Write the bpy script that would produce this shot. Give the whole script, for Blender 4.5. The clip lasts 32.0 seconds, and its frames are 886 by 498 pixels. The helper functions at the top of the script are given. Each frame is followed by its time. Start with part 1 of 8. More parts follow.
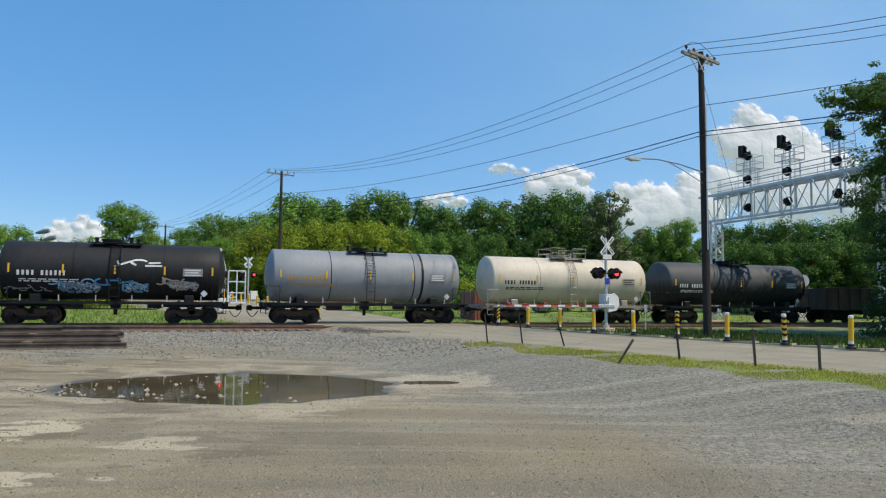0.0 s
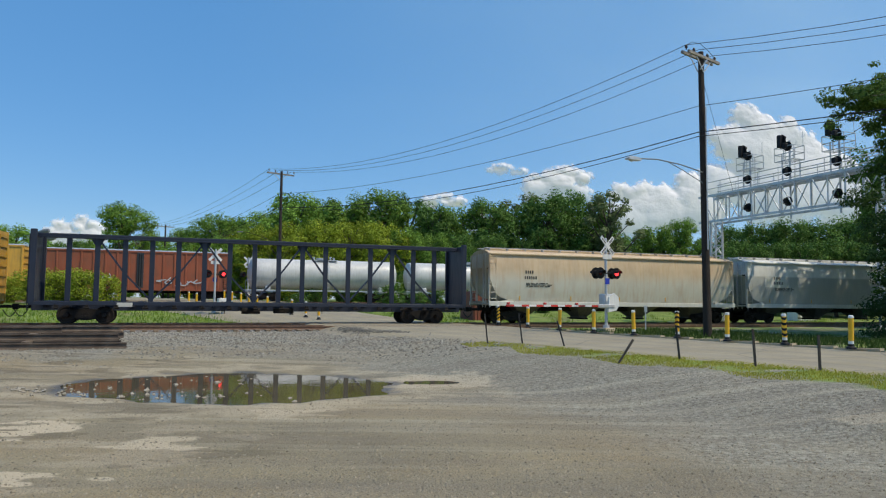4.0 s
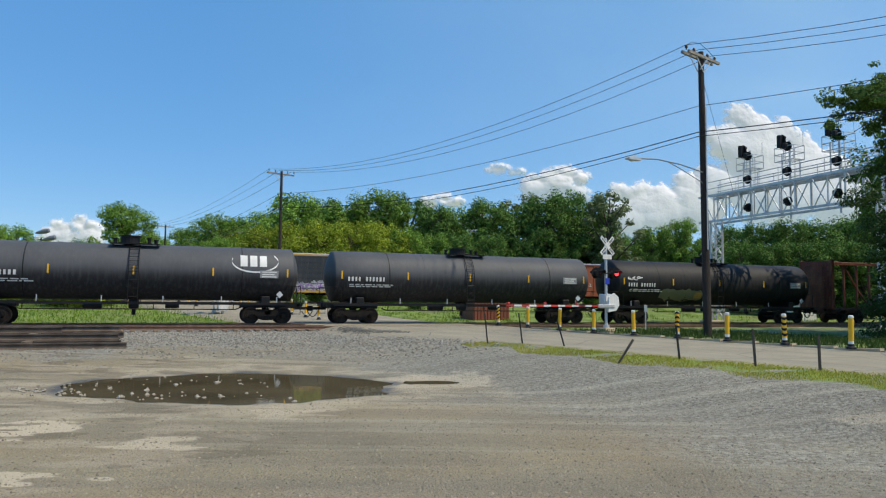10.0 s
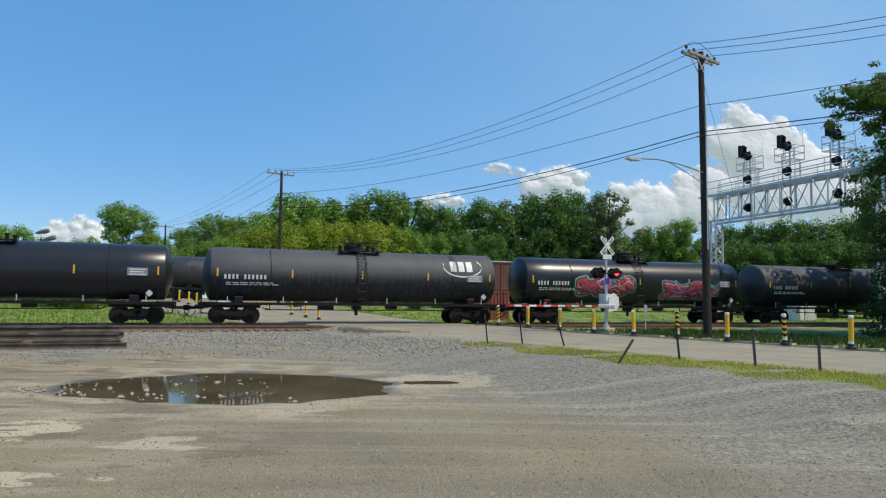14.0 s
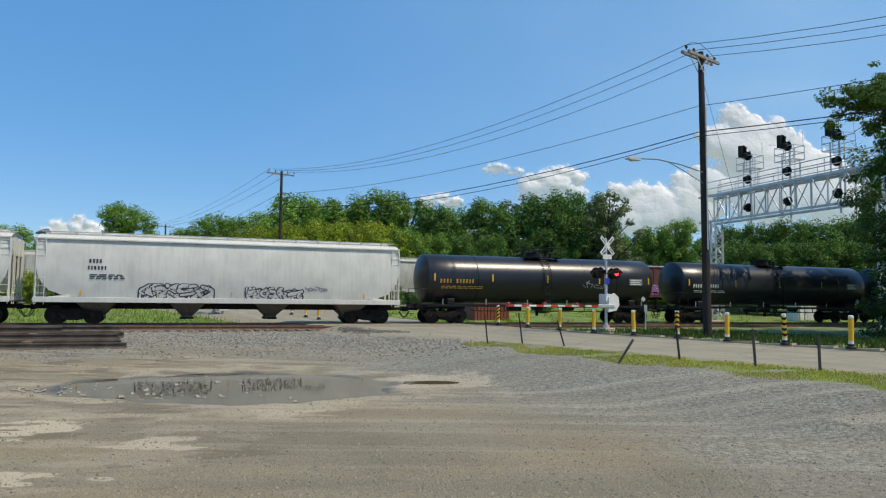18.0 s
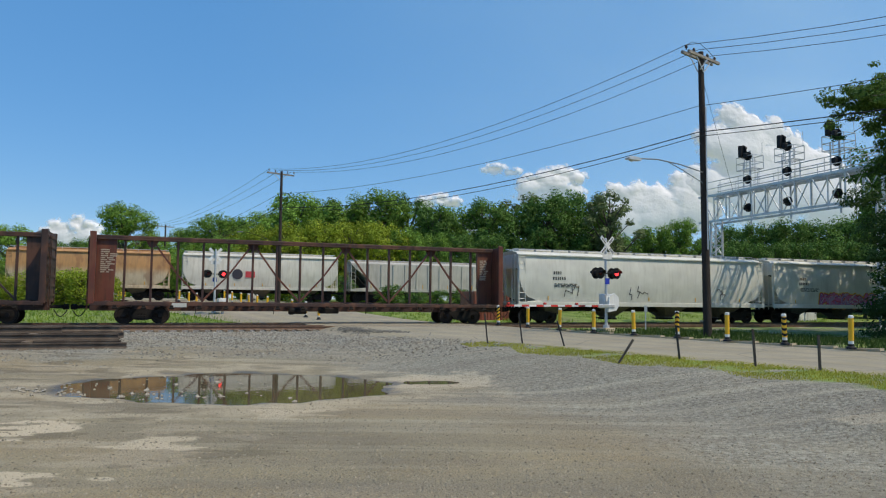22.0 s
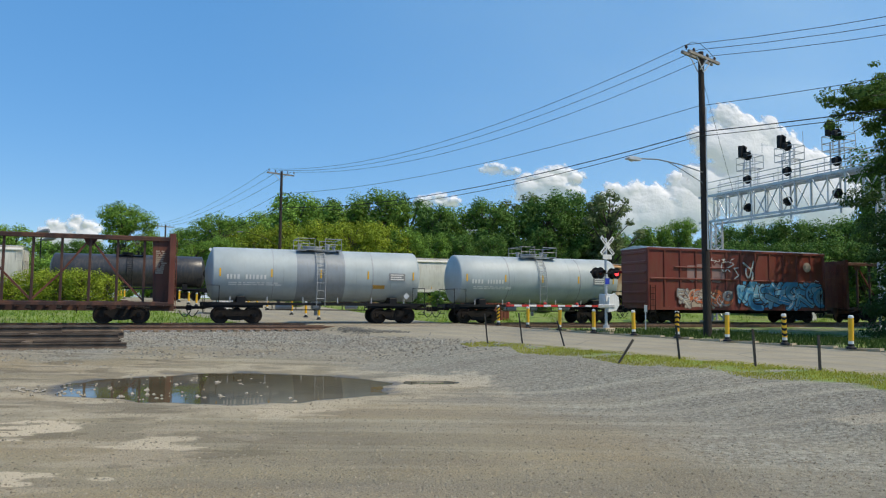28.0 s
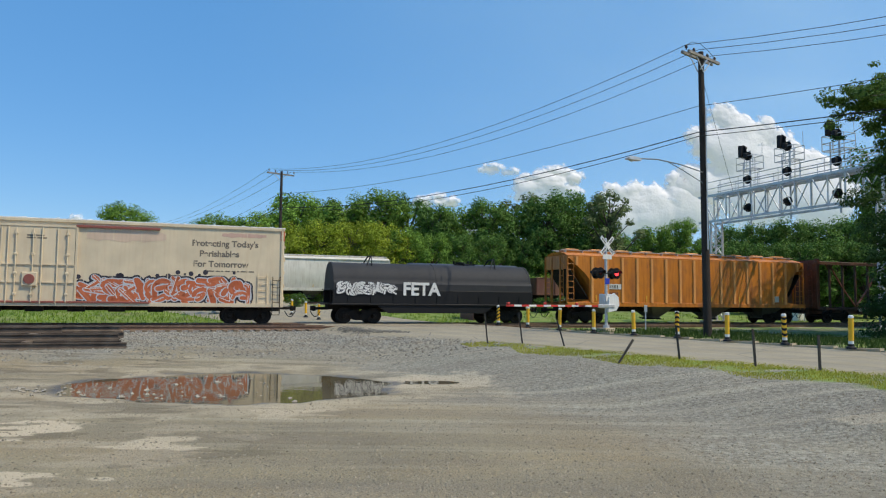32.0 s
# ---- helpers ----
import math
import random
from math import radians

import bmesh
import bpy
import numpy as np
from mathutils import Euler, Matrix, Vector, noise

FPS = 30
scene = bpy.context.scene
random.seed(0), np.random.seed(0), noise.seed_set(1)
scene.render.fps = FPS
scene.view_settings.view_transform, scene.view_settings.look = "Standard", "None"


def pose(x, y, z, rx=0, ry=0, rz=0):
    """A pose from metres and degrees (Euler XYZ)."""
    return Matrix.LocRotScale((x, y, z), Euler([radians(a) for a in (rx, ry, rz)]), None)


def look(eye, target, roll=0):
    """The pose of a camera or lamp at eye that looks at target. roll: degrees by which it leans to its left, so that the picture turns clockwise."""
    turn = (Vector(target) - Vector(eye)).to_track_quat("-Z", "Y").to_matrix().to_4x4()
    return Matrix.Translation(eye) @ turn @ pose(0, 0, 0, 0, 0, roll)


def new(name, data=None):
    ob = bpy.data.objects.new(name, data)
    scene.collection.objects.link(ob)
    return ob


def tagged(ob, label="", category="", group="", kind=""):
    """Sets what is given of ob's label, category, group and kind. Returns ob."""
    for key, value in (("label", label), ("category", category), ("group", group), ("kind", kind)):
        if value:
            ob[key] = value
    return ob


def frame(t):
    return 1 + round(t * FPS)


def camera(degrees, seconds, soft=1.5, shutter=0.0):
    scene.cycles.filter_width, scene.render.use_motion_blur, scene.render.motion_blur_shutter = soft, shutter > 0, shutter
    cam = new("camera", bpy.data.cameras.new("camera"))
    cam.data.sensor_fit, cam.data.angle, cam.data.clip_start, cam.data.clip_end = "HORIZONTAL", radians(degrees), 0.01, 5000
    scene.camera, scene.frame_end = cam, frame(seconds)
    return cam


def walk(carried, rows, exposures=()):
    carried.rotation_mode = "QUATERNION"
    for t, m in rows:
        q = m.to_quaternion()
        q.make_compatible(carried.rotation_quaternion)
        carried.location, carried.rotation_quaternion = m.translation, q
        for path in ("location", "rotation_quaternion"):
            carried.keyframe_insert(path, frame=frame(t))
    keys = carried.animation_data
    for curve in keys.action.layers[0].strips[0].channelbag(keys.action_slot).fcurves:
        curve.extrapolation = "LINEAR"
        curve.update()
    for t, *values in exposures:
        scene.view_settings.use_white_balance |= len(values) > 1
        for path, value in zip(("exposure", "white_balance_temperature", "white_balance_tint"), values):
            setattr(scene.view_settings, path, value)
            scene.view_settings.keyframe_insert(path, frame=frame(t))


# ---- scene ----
cam = camera(63.2, 32.0, soft=1.2)
random.seed(5)
EYE = (0.0, 0.0, 1.7)
VIEW = Matrix.Translation(EYE) @ pose(0, 0, 0, 94.08, 0, 0) @ pose(0, 0, 0, 0, 0, 0.6)
walk(cam, [(0.0, VIEW), (32.0, VIEW)], exposures=[(0.0, 0.0, 7100, 9), (1.0, 0.0, 7100, 9), (2.0, -0.13, 7100, 9), (3.2, -0.15, 7100, 9), (5.0, -0.05, 7100, 9), (7.0, 0.0, 7100, 9), (17.3, 0.0, 7100, 9), (18.0, -0.05, 7100, 9), (19.0, -0.2, 7100, 9), (20.5, -0.21, 7100, 9), (22.0, -0.12, 7100, 9), (23.5, -0.04, 7100, 9), (25.0, 0.0, 7100, 9), (32.0, 0.0, 7100, 9)])

# ---- plan: the tracks run along U, N points away from the camera across them ----
U = Vector((0.93986, 0.34157, 0.0))
N = Vector((-0.34157, 0.93986, 0.0))
TURN = math.degrees(math.atan2(U.y, U.x))
RAIL_Z = 0.30                  # rail top of the two main tracks
NEAR_TRACK, MAIN_TRACK = 38.3, 42.4
BACK_TRACK, BACK_Z = 73.9, 1.42
ROAD_DIR = Vector((-0.519, 0.8545, 0.0))   # the road, away from the camera
ROAD_OUT = Vector((0.8545, 0.519, 0.0))    # across it, to the right


def at(s, n, z=0.0):
    return U * s + N * n + Vector((0, 0, z))


def road_at(q, o, z=0.0):
    return ROAD_DIR * q + ROAD_OUT * o + Vector((0, 0, z))


def ramp(v, pts):
    return float(np.interp(v, [p[0] for p in pts], [p[1] for p in pts]))


GROUND = [(32, 0.0), (36, 0.04), (45.5, 0.04), (50, 0.22), (68, 1.08), (72, 1.12), (77, 1.16), (86, 1.38), (160, 1.5)]
ROAD = [(30, 0.2), (35, 0.27), (36.3, 0.288), (44.4, 0.288), (48, 0.36), (68, 1.2), (72.3, 1.405), (75.6, 1.405), (86, 1.5), (160, 1.62)]


LOT_DROP = 0.46                # the gravel lot lies that much lower than the foot of the tracks
LOT = (1.7 + LOT_DROP) / 1.7   # scale of the lot's pattern of hollows and stains


def eased(v, a, b):
    f = min(1.0, max(0.0, (v - a) / (b - a)))
    return f * f * (3 - 2 * f)


def lot_z(n, o):
    return -LOT_DROP * eased(n, 32.0, 22.0) * eased(o, 14.0, 10.5)


def ground_z(x, y):
    n, o = N.x * x + N.y * y, ROAD_OUT.x * x + ROAD_OUT.y * y
    z = ramp(n, GROUND)
    z = max(z, min(1.0, max(0.0, (o - 13.2) / 2.2)) * 0.16) + lot_z(n, o)
    x, y = x / LOT, y / LOT
    # the two hollows that hold water
    for cx, cy, rx, ry, deep in ((-4.25, 14.55, 3.12, 2.35, 0.16), (-0.15, 15.2, 0.5, 0.35, 0.06)):
        e = math.hypot((x - cx) / rx, (y - cy) / ry)
        if e < 1.6:
            e += 0.22 * noise.noise((x * 0.55, y * 0.8, 3.1)) + 0.10 * noise.noise((x * 1.9, y * 1.9, 7.0))
            z -= deep * max(0.0, 1 - e * e * 0.64)
    if n < 33 and o < 15:
        z += 0.012 * noise.noise((x * 0.7, y * 0.7, 0.0)) + 0.004 * noise.noise((x * 3, y * 3, 0.0))
    return z


# ---- light ----
world = bpy.data.worlds.new("sky")
scene.world = world
world.use_nodes = True
SUN_TO = (U * 0.76 - N * 0.65).normalized()
SUN_UP = radians(57)
sky = world.node_tree.nodes.new("ShaderNodeTexSky")
sky.sky_type, sky.sun_disc = "NISHITA", False
sky.sun_elevation, sky.sun_rotation = SUN_UP, math.atan2(SUN_TO.x, SUN_TO.y)
sky.air_density, sky.dust_density, sky.ozone_density = 1.0, 0.3, 2.0
sky.altitude = 500
vivid = world.node_tree.nodes.new("ShaderNodeHueSaturation")
vivid.inputs["Saturation"].default_value = 1.26
world.node_tree.links.new(sky.outputs[0], vivid.inputs["Color"])
even = world.node_tree.nodes.new("ShaderNodeMix")
even.data_type = "RGBA"
even.inputs[0].default_value, even.inputs[7].default_value = 0.6, (0.62, 2.16, 5.0, 1)
world.node_tree.links.new(vivid.outputs[0], even.inputs[6])
world.node_tree.links.new(even.outputs[2], world.node_tree.nodes["Background"].inputs[0])
world.node_tree.nodes["Background"].inputs[1].default_value = 0.167
sun = new("sun", bpy.data.lights.new("sun", "SUN"))
sun.data.energy, sun.data.angle, sun.data.color = 3.8, radians(0.55), (1.0, 0.93, 0.80)
to = SUN_TO * math.cos(SUN_UP) + Vector((0, 0, math.sin(SUN_UP)))
sun.matrix_world = look(to * 100, (0, 0, 0))


# ---- materials ----
def material(name):
    m = bpy.data.materials.new(name)
    m.use_nodes = True
    return m, m.node_tree.nodes, m.node_tree.links, m.node_tree.nodes["Principled BSDF"]


def mixed(nt, ln, a, b, fac):
    n = nt.new("ShaderNodeMix")
    n.data_type = "RGBA"
    for socket, v in ((n.inputs[6], a), (n.inputs[7], b), (n.inputs[0], fac)):
        if hasattr(v, "links"):
            ln.new(v, socket)
        else:
            socket.default_value = v if not isinstance(v, tuple) else (*v[:3], 1)
    return n.outputs[2]


def noisy(nt, ln, scale, detail=4, coords=None, stretch=None, lo=0.35, hi=0.65):
    tc = nt.new("ShaderNodeTexCoord")
    src = tc.outputs["Object"] if coords is None else coords
    if stretch:
        mp = nt.new("ShaderNodeMapping")
        mp.inputs["Scale"].default_value = stretch
        ln.new(src, mp.inputs[0])
        src = mp.outputs[0]
    n = nt.new("ShaderNodeTexNoise")
    n.inputs["Scale"].default_value, n.inputs["Detail"].default_value = scale, detail
    ln.new(src, n.inputs["Vector"])
    r = nt.new("ShaderNodeMapRange")
    r.inputs[1].default_value, r.inputs[2].default_value = lo, hi
    ln.new(n.outputs[0], r.inputs[0])
    return r.outputs[0]


def times(nt, ln, a, k):
    n = nt.new("ShaderNodeMath")
    n.operation = "MULTIPLY"
    ln.new(a, n.inputs[0])
    if hasattr(k, "links"):
        ln.new(k, n.inputs[1])
    else:
        n.inputs[1].default_value = k
    return n.outputs[0]


def bumped(nt, ln, bsdf, height, strength, dist):
    b = nt.new("ShaderNodeBump")
    b.inputs["Strength"].default_value, b.inputs["Distance"].default_value = strength, dist
    ln.new(height, b.inputs["Height"])
    ln.new(b.outputs[0], bsdf.inputs["Normal"])


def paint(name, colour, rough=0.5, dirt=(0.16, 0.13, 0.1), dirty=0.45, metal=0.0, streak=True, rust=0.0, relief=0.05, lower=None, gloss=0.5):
    """Weathered paint on metal: mottling, vertical streaks and rust spots, in the thing's own space."""
    m, nt, ln, b = material(name)
    dark = tuple(c * 0.86 for c in colour)
    base = mixed(nt, ln, colour, dark, noisy(nt, ln, 0.9, 5))
    # lower part in its own colour; on black tanks it paints in shade
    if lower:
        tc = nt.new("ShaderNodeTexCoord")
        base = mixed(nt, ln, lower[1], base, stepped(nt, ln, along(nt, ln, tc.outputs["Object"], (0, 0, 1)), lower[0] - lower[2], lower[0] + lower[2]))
    grime = noisy(nt, ln, 3.0, 6, stretch=(2.2, 2.2, 0.22) if streak else None, lo=0.46, hi=0.82)
    base = mixed(nt, ln, base, dirt, times(nt, ln, grime, dirty))
    base = mixed(nt, ln, base, dirt, times(nt, ln, noisy(nt, ln, 28, 3, lo=0.5, hi=0.8), dirty * 0.4))
    if rust:
        base = mixed(nt, ln, base, (0.19, 0.075, 0.035), times(nt, ln, noisy(nt, ln, 1.3, 8, stretch=(1, 1, 0.55), lo=0.47, hi=0.62), rust))
    ln.new(base, b.inputs["Base Color"])
    r = nt.new("ShaderNodeMapRange")
    vary = 1.0 if relief > 0.03 else 0.15
    r.inputs[3].default_value, r.inputs[4].default_value = max(0.05, rough - 0.1 * vary), min(1, rough + 0.2 * vary)
    ln.new(grime, r.inputs[0])
    ln.new(r.outputs[0], b.inputs["Roughness"])
    b.inputs["Metallic"].default_value, b.inputs["Specular IOR Level"].default_value = metal, gloss
    bumped(nt, ln, b, noisy(nt, ln, 2.5, 3), relief, 0.02)
    return m


def glow(name, colour, strength):
    m, nt, ln, b = material(name)
    b.inputs["Base Color"].default_value = (*colour, 1)
    b.inputs["Emission Color"].default_value, b.inputs["Emission Strength"].default_value = (*colour, 1), strength
    return m


def foliage(name, dark, light, through_light=0.26):
    m, nt, ln, b = material(name)
    g = nt.new("ShaderNodeNewGeometry")
    oi = nt.new("ShaderNodeObjectInfo")
    c = mixed(nt, ln, dark, light, g.outputs["Random Per Island"])
    c = mixed(nt, ln, c, tuple(v * 0.6 for v in dark), times(nt, ln, oi.outputs["Random"], 0.45))
    c = mixed(nt, ln, c, (light[0] * 1.15, light[1] * 1.05, light[2] * 0.8), times(nt, ln, noisy(nt, ln, 0.35, 2), 0.4))
    ln.new(c, b.inputs["Base Color"])
    b.inputs["Roughness"].default_value, b.inputs["Specular IOR Level"].default_value = 0.65, 0.15
    t = nt.new("ShaderNodeBsdfTranslucent")
    ln.new(c, t.inputs[0])
    mx = nt.new("ShaderNodeMixShader")
    mx.inputs[0].default_value = through_light
    ln.new(b.outputs[0], mx.inputs[1])
    ln.new(t.outputs[0], mx.inputs[2])
    ln.new(mx.outputs[0], nt["Material Output"].inputs[0])
    return m


def along(nt, ln, pos, v):
    d = nt.new("ShaderNodeVectorMath")
    d.operation = "DOT_PRODUCT"
    ln.new(pos, d.inputs[0])
    d.inputs[1].default_value = tuple(v)
    return d.outputs["Value"]


def stepped(nt, ln, v, a, b):
    r = nt.new("ShaderNodeMapRange")
    r.interpolation_type = "SMOOTHSTEP"
    r.inputs[1].default_value, r.inputs[2].default_value = a, b
    ln.new(v, r.inputs[0])
    return r.outputs[0]


def plus(nt, ln, a, b, op="ADD"):
    n = nt.new("ShaderNodeMath")
    n.operation = op
    for i, v in enumerate((a, b)):
        if hasattr(v, "links"):
            ln.new(v, n.inputs[i])
        else:
            n.inputs[i].default_value = v
    return n.outputs[0]


def ground_material():
    """Gravel lot this side of the tracks, with pale dried silt and worn tan tracks; grass beyond and beside the road."""
    m, nt, ln, b = material("gravel_and_grass")
    geo = nt.new("ShaderNodeNewGeometry")
    pos = geo.outputs["Position"]
    spread = nt.new("ShaderNodeVectorMath")
    spread.operation = "MULTIPLY"
    ln.new(pos, spread.inputs[0])
    spread.inputs[1].default_value = (1 / LOT, 1 / LOT, 1)
    lot = spread.outputs[0]
    gravel = mixed(nt, ln, (0.255, 0.205, 0.118), (0.40, 0.325, 0.186), noisy(nt, ln, 0.35, 4, lot))
    gravel = mixed(nt, ln, gravel, (0.40, 0.295, 0.15), times(nt, ln, noisy(nt, ln, 0.2, 6, lot, (0.6, 1.6, 1), 0.47, 0.62), 0.85))
    silt = noisy(nt, ln, 0.8, 10, lot, (0.6, 1.3, 1), 0.555, 0.572)
    near_left = stepped(nt, ln, plus(nt, ln, along(nt, ln, lot, (0.9, 0.35, 0)), noisy(nt, ln, 0.6, 2, lot)), 3.6, 0.8)
    gravel = mixed(nt, ln, gravel, (0.56, 0.45, 0.30), times(nt, ln, times(nt, ln, silt, near_left), 0.45))
    v = nt.new("ShaderNodeTexVoronoi")
    v.inputs["Scale"].default_value = 34
    ln.new(pos, v.inputs["Vector"])
    gravel = mixed(nt, ln, gravel, (0.11, 0.105, 0.10), times(nt, ln, stepped(nt, ln, v.outputs["Distance"], 0.25, 0.62), 0.22))
    speck = nt.new("ShaderNodeTexVoronoi")
    speck.inputs["Scale"].default_value = 9
    ln.new(pos, speck.inputs["Vector"])
    gravel = mixed(nt, ln, gravel, (0.10, 0.09, 0.075), times(nt, ln, noisy(nt, ln, 75, 2, pos, None, 0.5, 0.66), 0.55))
    gravel = mixed(nt, ln, gravel, (0.48, 0.43, 0.31), times(nt, ln, noisy(nt, ln, 48, 2, pos, None, 0.56, 0.7), 0.55))
    gravel = mixed(nt, ln, gravel, (0.50, 0.46, 0.38), times(nt, ln, stepped(nt, ln, speck.outputs["Distance"], 0.14, 0.08), 0.25))
    n0, o0 = along(nt, ln, pos, N), along(nt, ln, pos, ROAD_OUT)
    blue_zone = times(nt, ln, stepped(nt, ln, plus(nt, ln, o0, times(nt, ln, noisy(nt, ln, 0.3, 4, pos), 4.0)), 8.0, 13.5), 0.75)
    stony = times(nt, ln, stepped(nt, ln, plus(nt, ln, n0, times(nt, ln, noisy(nt, ln, 0.35, 5, pos), 4.0)), 27.5, 31.0), 0.8)
    blue_zone = plus(nt, ln, blue_zone, stony, "MAXIMUM")
    gravel = mixed(nt, ln, gravel, mixed(nt, ln, (0.13, 0.125, 0.10), (0.42, 0.40, 0.325), noisy(nt, ln, 12, 5, pos)), blue_zone)
    ruts = noisy(nt, ln, 0.5, 5, pos, (0.18, 2.2, 1), 0.45, 0.62)
    gravel = mixed(nt, ln, gravel, (0.20, 0.17, 0.13), times(nt, ln, ruts, 0.35))
    wheel = noisy(nt, ln, 0.7, 7, lot, (0.12, 2.6, 1), 0.54, 0.66)
    gravel = mixed(nt, ln, gravel, (0.50, 0.44, 0.32), times(nt, ln, wheel, 0.4))
    # dried silt left round the puddle, and damp brown earth on the lot
    ring = nt.new("ShaderNodeVectorMath")
    ring.operation = "MULTIPLY_ADD"
    ln.new(lot, ring.inputs[0])
    ring.inputs[1].default_value, ring.inputs[2].default_value = (1 / 3.6, 1 / 3.1, 0), (4.15 / 3.6, -14.25 / 3.1, 0)
    size = nt.new("ShaderNodeVectorMath")
    size.operation = "LENGTH"
    ln.new(ring.outputs[0], size.inputs[0])
    rim = plus(nt, ln, size.outputs["Value"], times(nt, ln, noisy(nt, ln, 1.1, 7, lot, None, 0.3, 0.7), 0.6))
    rim = times(nt, ln, stepped(nt, ln, rim, 1.75, 1.45), noisy(nt, ln, 0.9, 6, lot, (0.7, 1.2, 1), 0.45, 0.55))
    gravel = mixed(nt, ln, gravel, (0.52, 0.43, 0.29), times(nt, ln, rim, 0.6))
    small = nt.new("ShaderNodeVectorMath")
    small.operation = "MULTIPLY_ADD"
    ln.new(lot, small.inputs[0])
    small.inputs[1].default_value, small.inputs[2].default_value = (1 / 1.5, 1 / 1.3, 0), (0.35 / 1.5, -15.4 / 1.3, 0)
    reach = nt.new("ShaderNodeVectorMath")
    reach.operation = "LENGTH"
    ln.new(small.outputs[0], reach.inputs[0])
    crust = plus(nt, ln, reach.outputs["Value"], times(nt, ln, noisy(nt, ln, 1.6, 7, lot, None, 0.3, 0.7), 0.7))
    gravel = mixed(nt, ln, gravel, (0.56, 0.47, 0.33), times(nt, ln, stepped(nt, ln, crust, 1.4, 1.15), 0.65))
    damp = times(nt, ln, noisy(nt, ln, 1.1, 10, lot, (0.6, 1.4, 1), 0.57, 0.61), near_left)
    gravel = mixed(nt, ln, gravel, (0.15, 0.12, 0.07), times(nt, ln, damp, 0.6))
    # separate crusts of cream silt that dried on the lot
    for cx, cy, rx, ry, k in ((-5.26, 9.4, 0.75, 0.95, 0.9), (-3.3, 8.6, 0.7, 0.55, 0.7), (-4.05, 6.8, 0.42, 0.42, 0.85), (-3.15, 6.9, 0.2, 0.12, 0.7), (-2.3, 10.9, 0.85, 0.75, 0.45), (5.6, 9.6, 0.5, 0.3, 0.35), (-6.6, 8.2, 0.6, 0.4, 0.8)):
        blot = nt.new("ShaderNodeVectorMath")
        blot.operation = "MULTIPLY_ADD"
        ln.new(lot, blot.inputs[0])
        blot.inputs[1].default_value, blot.inputs[2].default_value = (1 / rx, 1 / ry, 0), (-cx / rx, -cy / ry, 0)
        far_ = nt.new("ShaderNodeVectorMath")
        far_.operation = "LENGTH"
        ln.new(blot.outputs[0], far_.inputs[0])
        rag = plus(nt, ln, far_.outputs["Value"], times(nt, ln, noisy(nt, ln, 2.6, 9, lot, (0.6, 1.5, 1), 0.3, 0.7), 1.1))
        gravel = mixed(nt, ln, gravel, (0.62, 0.51, 0.35), times(nt, ln, stepped(nt, ln, rag, 1.30, 1.08), k))
    # wet rim round the water
    sep = nt.new("ShaderNodeSeparateXYZ")
    ln.new(pos, sep.inputs[0])
    wet = stepped(nt, ln, plus(nt, ln, sep.outputs[2], times(nt, ln, noisy(nt, ln, 1.4, 3, pos), 0.03)), -0.010 - LOT_DROP, -0.045 - LOT_DROP)
    gravel = mixed(nt, ln, gravel, (0.075, 0.068, 0.058), times(nt, ln, wet, 0.85))
    grass = mixed(nt, ln, (0.11, 0.18, 0.022), (0.25, 0.32, 0.06), noisy(nt, ln, 0.8, 6, pos))
    grass = mixed(nt, ln, grass, (0.20, 0.17, 0.09), times(nt, ln, noisy(nt, ln, 0.25, 5, pos, None, 0.5, 0.7), 0.6))
    n_ = along(nt, ln, pos, N)
    o_ = along(nt, ln, pos, ROAD_OUT)
    wob = times(nt, ln, noisy(nt, ln, 0.9, 5, pos, None, 0.2, 0.8), 1.6)
    far = stepped(nt, ln, plus(nt, ln, n_, wob), 47.0, 47.8)
    verge = stepped(nt, ln, plus(nt, ln, plus(nt, ln, o_, times(nt, ln, n_, -0.02)), wob), 14.9, 15.6)
    right = times(nt, ln, verge, stepped(nt, ln, plus(nt, ln, n_, wob), 26.0, 24.2))
    right = times(nt, ln, right, noisy(nt, ln, 1.6, 6, pos, None, 0.36, 0.5))
    side = times(nt, ln, stepped(nt, ln, o_, 23.6, 23.9), noisy(nt, ln, 0.7, 6, pos, None, 0.36, 0.54))
    green = plus(nt, ln, plus(nt, ln, far, right, "MAXIMUM"), side, "MAXIMUM")
    col = mixed(nt, ln, gravel, grass, green)
    ln.new(col, b.inputs["Base Color"])
    rough = nt.new("ShaderNodeMapRange")
    rough.inputs[3].default_value, rough.inputs[4].default_value = 0.95, 0.45
    ln.new(wet, rough.inputs[0])
    ln.new(rough.outputs[0], b.inputs["Roughness"])
    bumped(nt, ln, b, plus(nt, ln, noisy(nt, ln, 30, 4, pos), noisy(nt, ln, 5, 4, pos)), 0.8, 0.03)
    return m


def stone_material(name, a, b2, scale=20):
    m, nt, ln, b = material(name)
    geo = nt.new("ShaderNodeNewGeometry")
    pos = geo.outputs["Position"]
    v = nt.new("ShaderNodeTexVoronoi")
    v.inputs["Scale"].default_value = scale
    ln.new(pos, v.inputs["Vector"])
    hsv = nt.new("ShaderNodeSeparateColor")
    ln.new(v.outputs["Color"], hsv.inputs[0])
    c = mixed(nt, ln, a, b2, hsv.outputs[0])
    c = mixed(nt, ln, c, tuple(x * 0.3 for x in a), stepped(nt, ln, v.outputs["Distance"], 0.35, 0.75))
    c = mixed(nt, ln, c, (0.2, 0.13, 0.08), times(nt, ln, noisy(nt, ln, 0.5, 4, pos), 0.25))
    ln.new(c, b.inputs["Base Color"])
    b.inputs["Roughness"].default_value = 0.9
    bumped(nt, ln, b, v.outputs["Distance"], 1.0, -0.05)
    return m


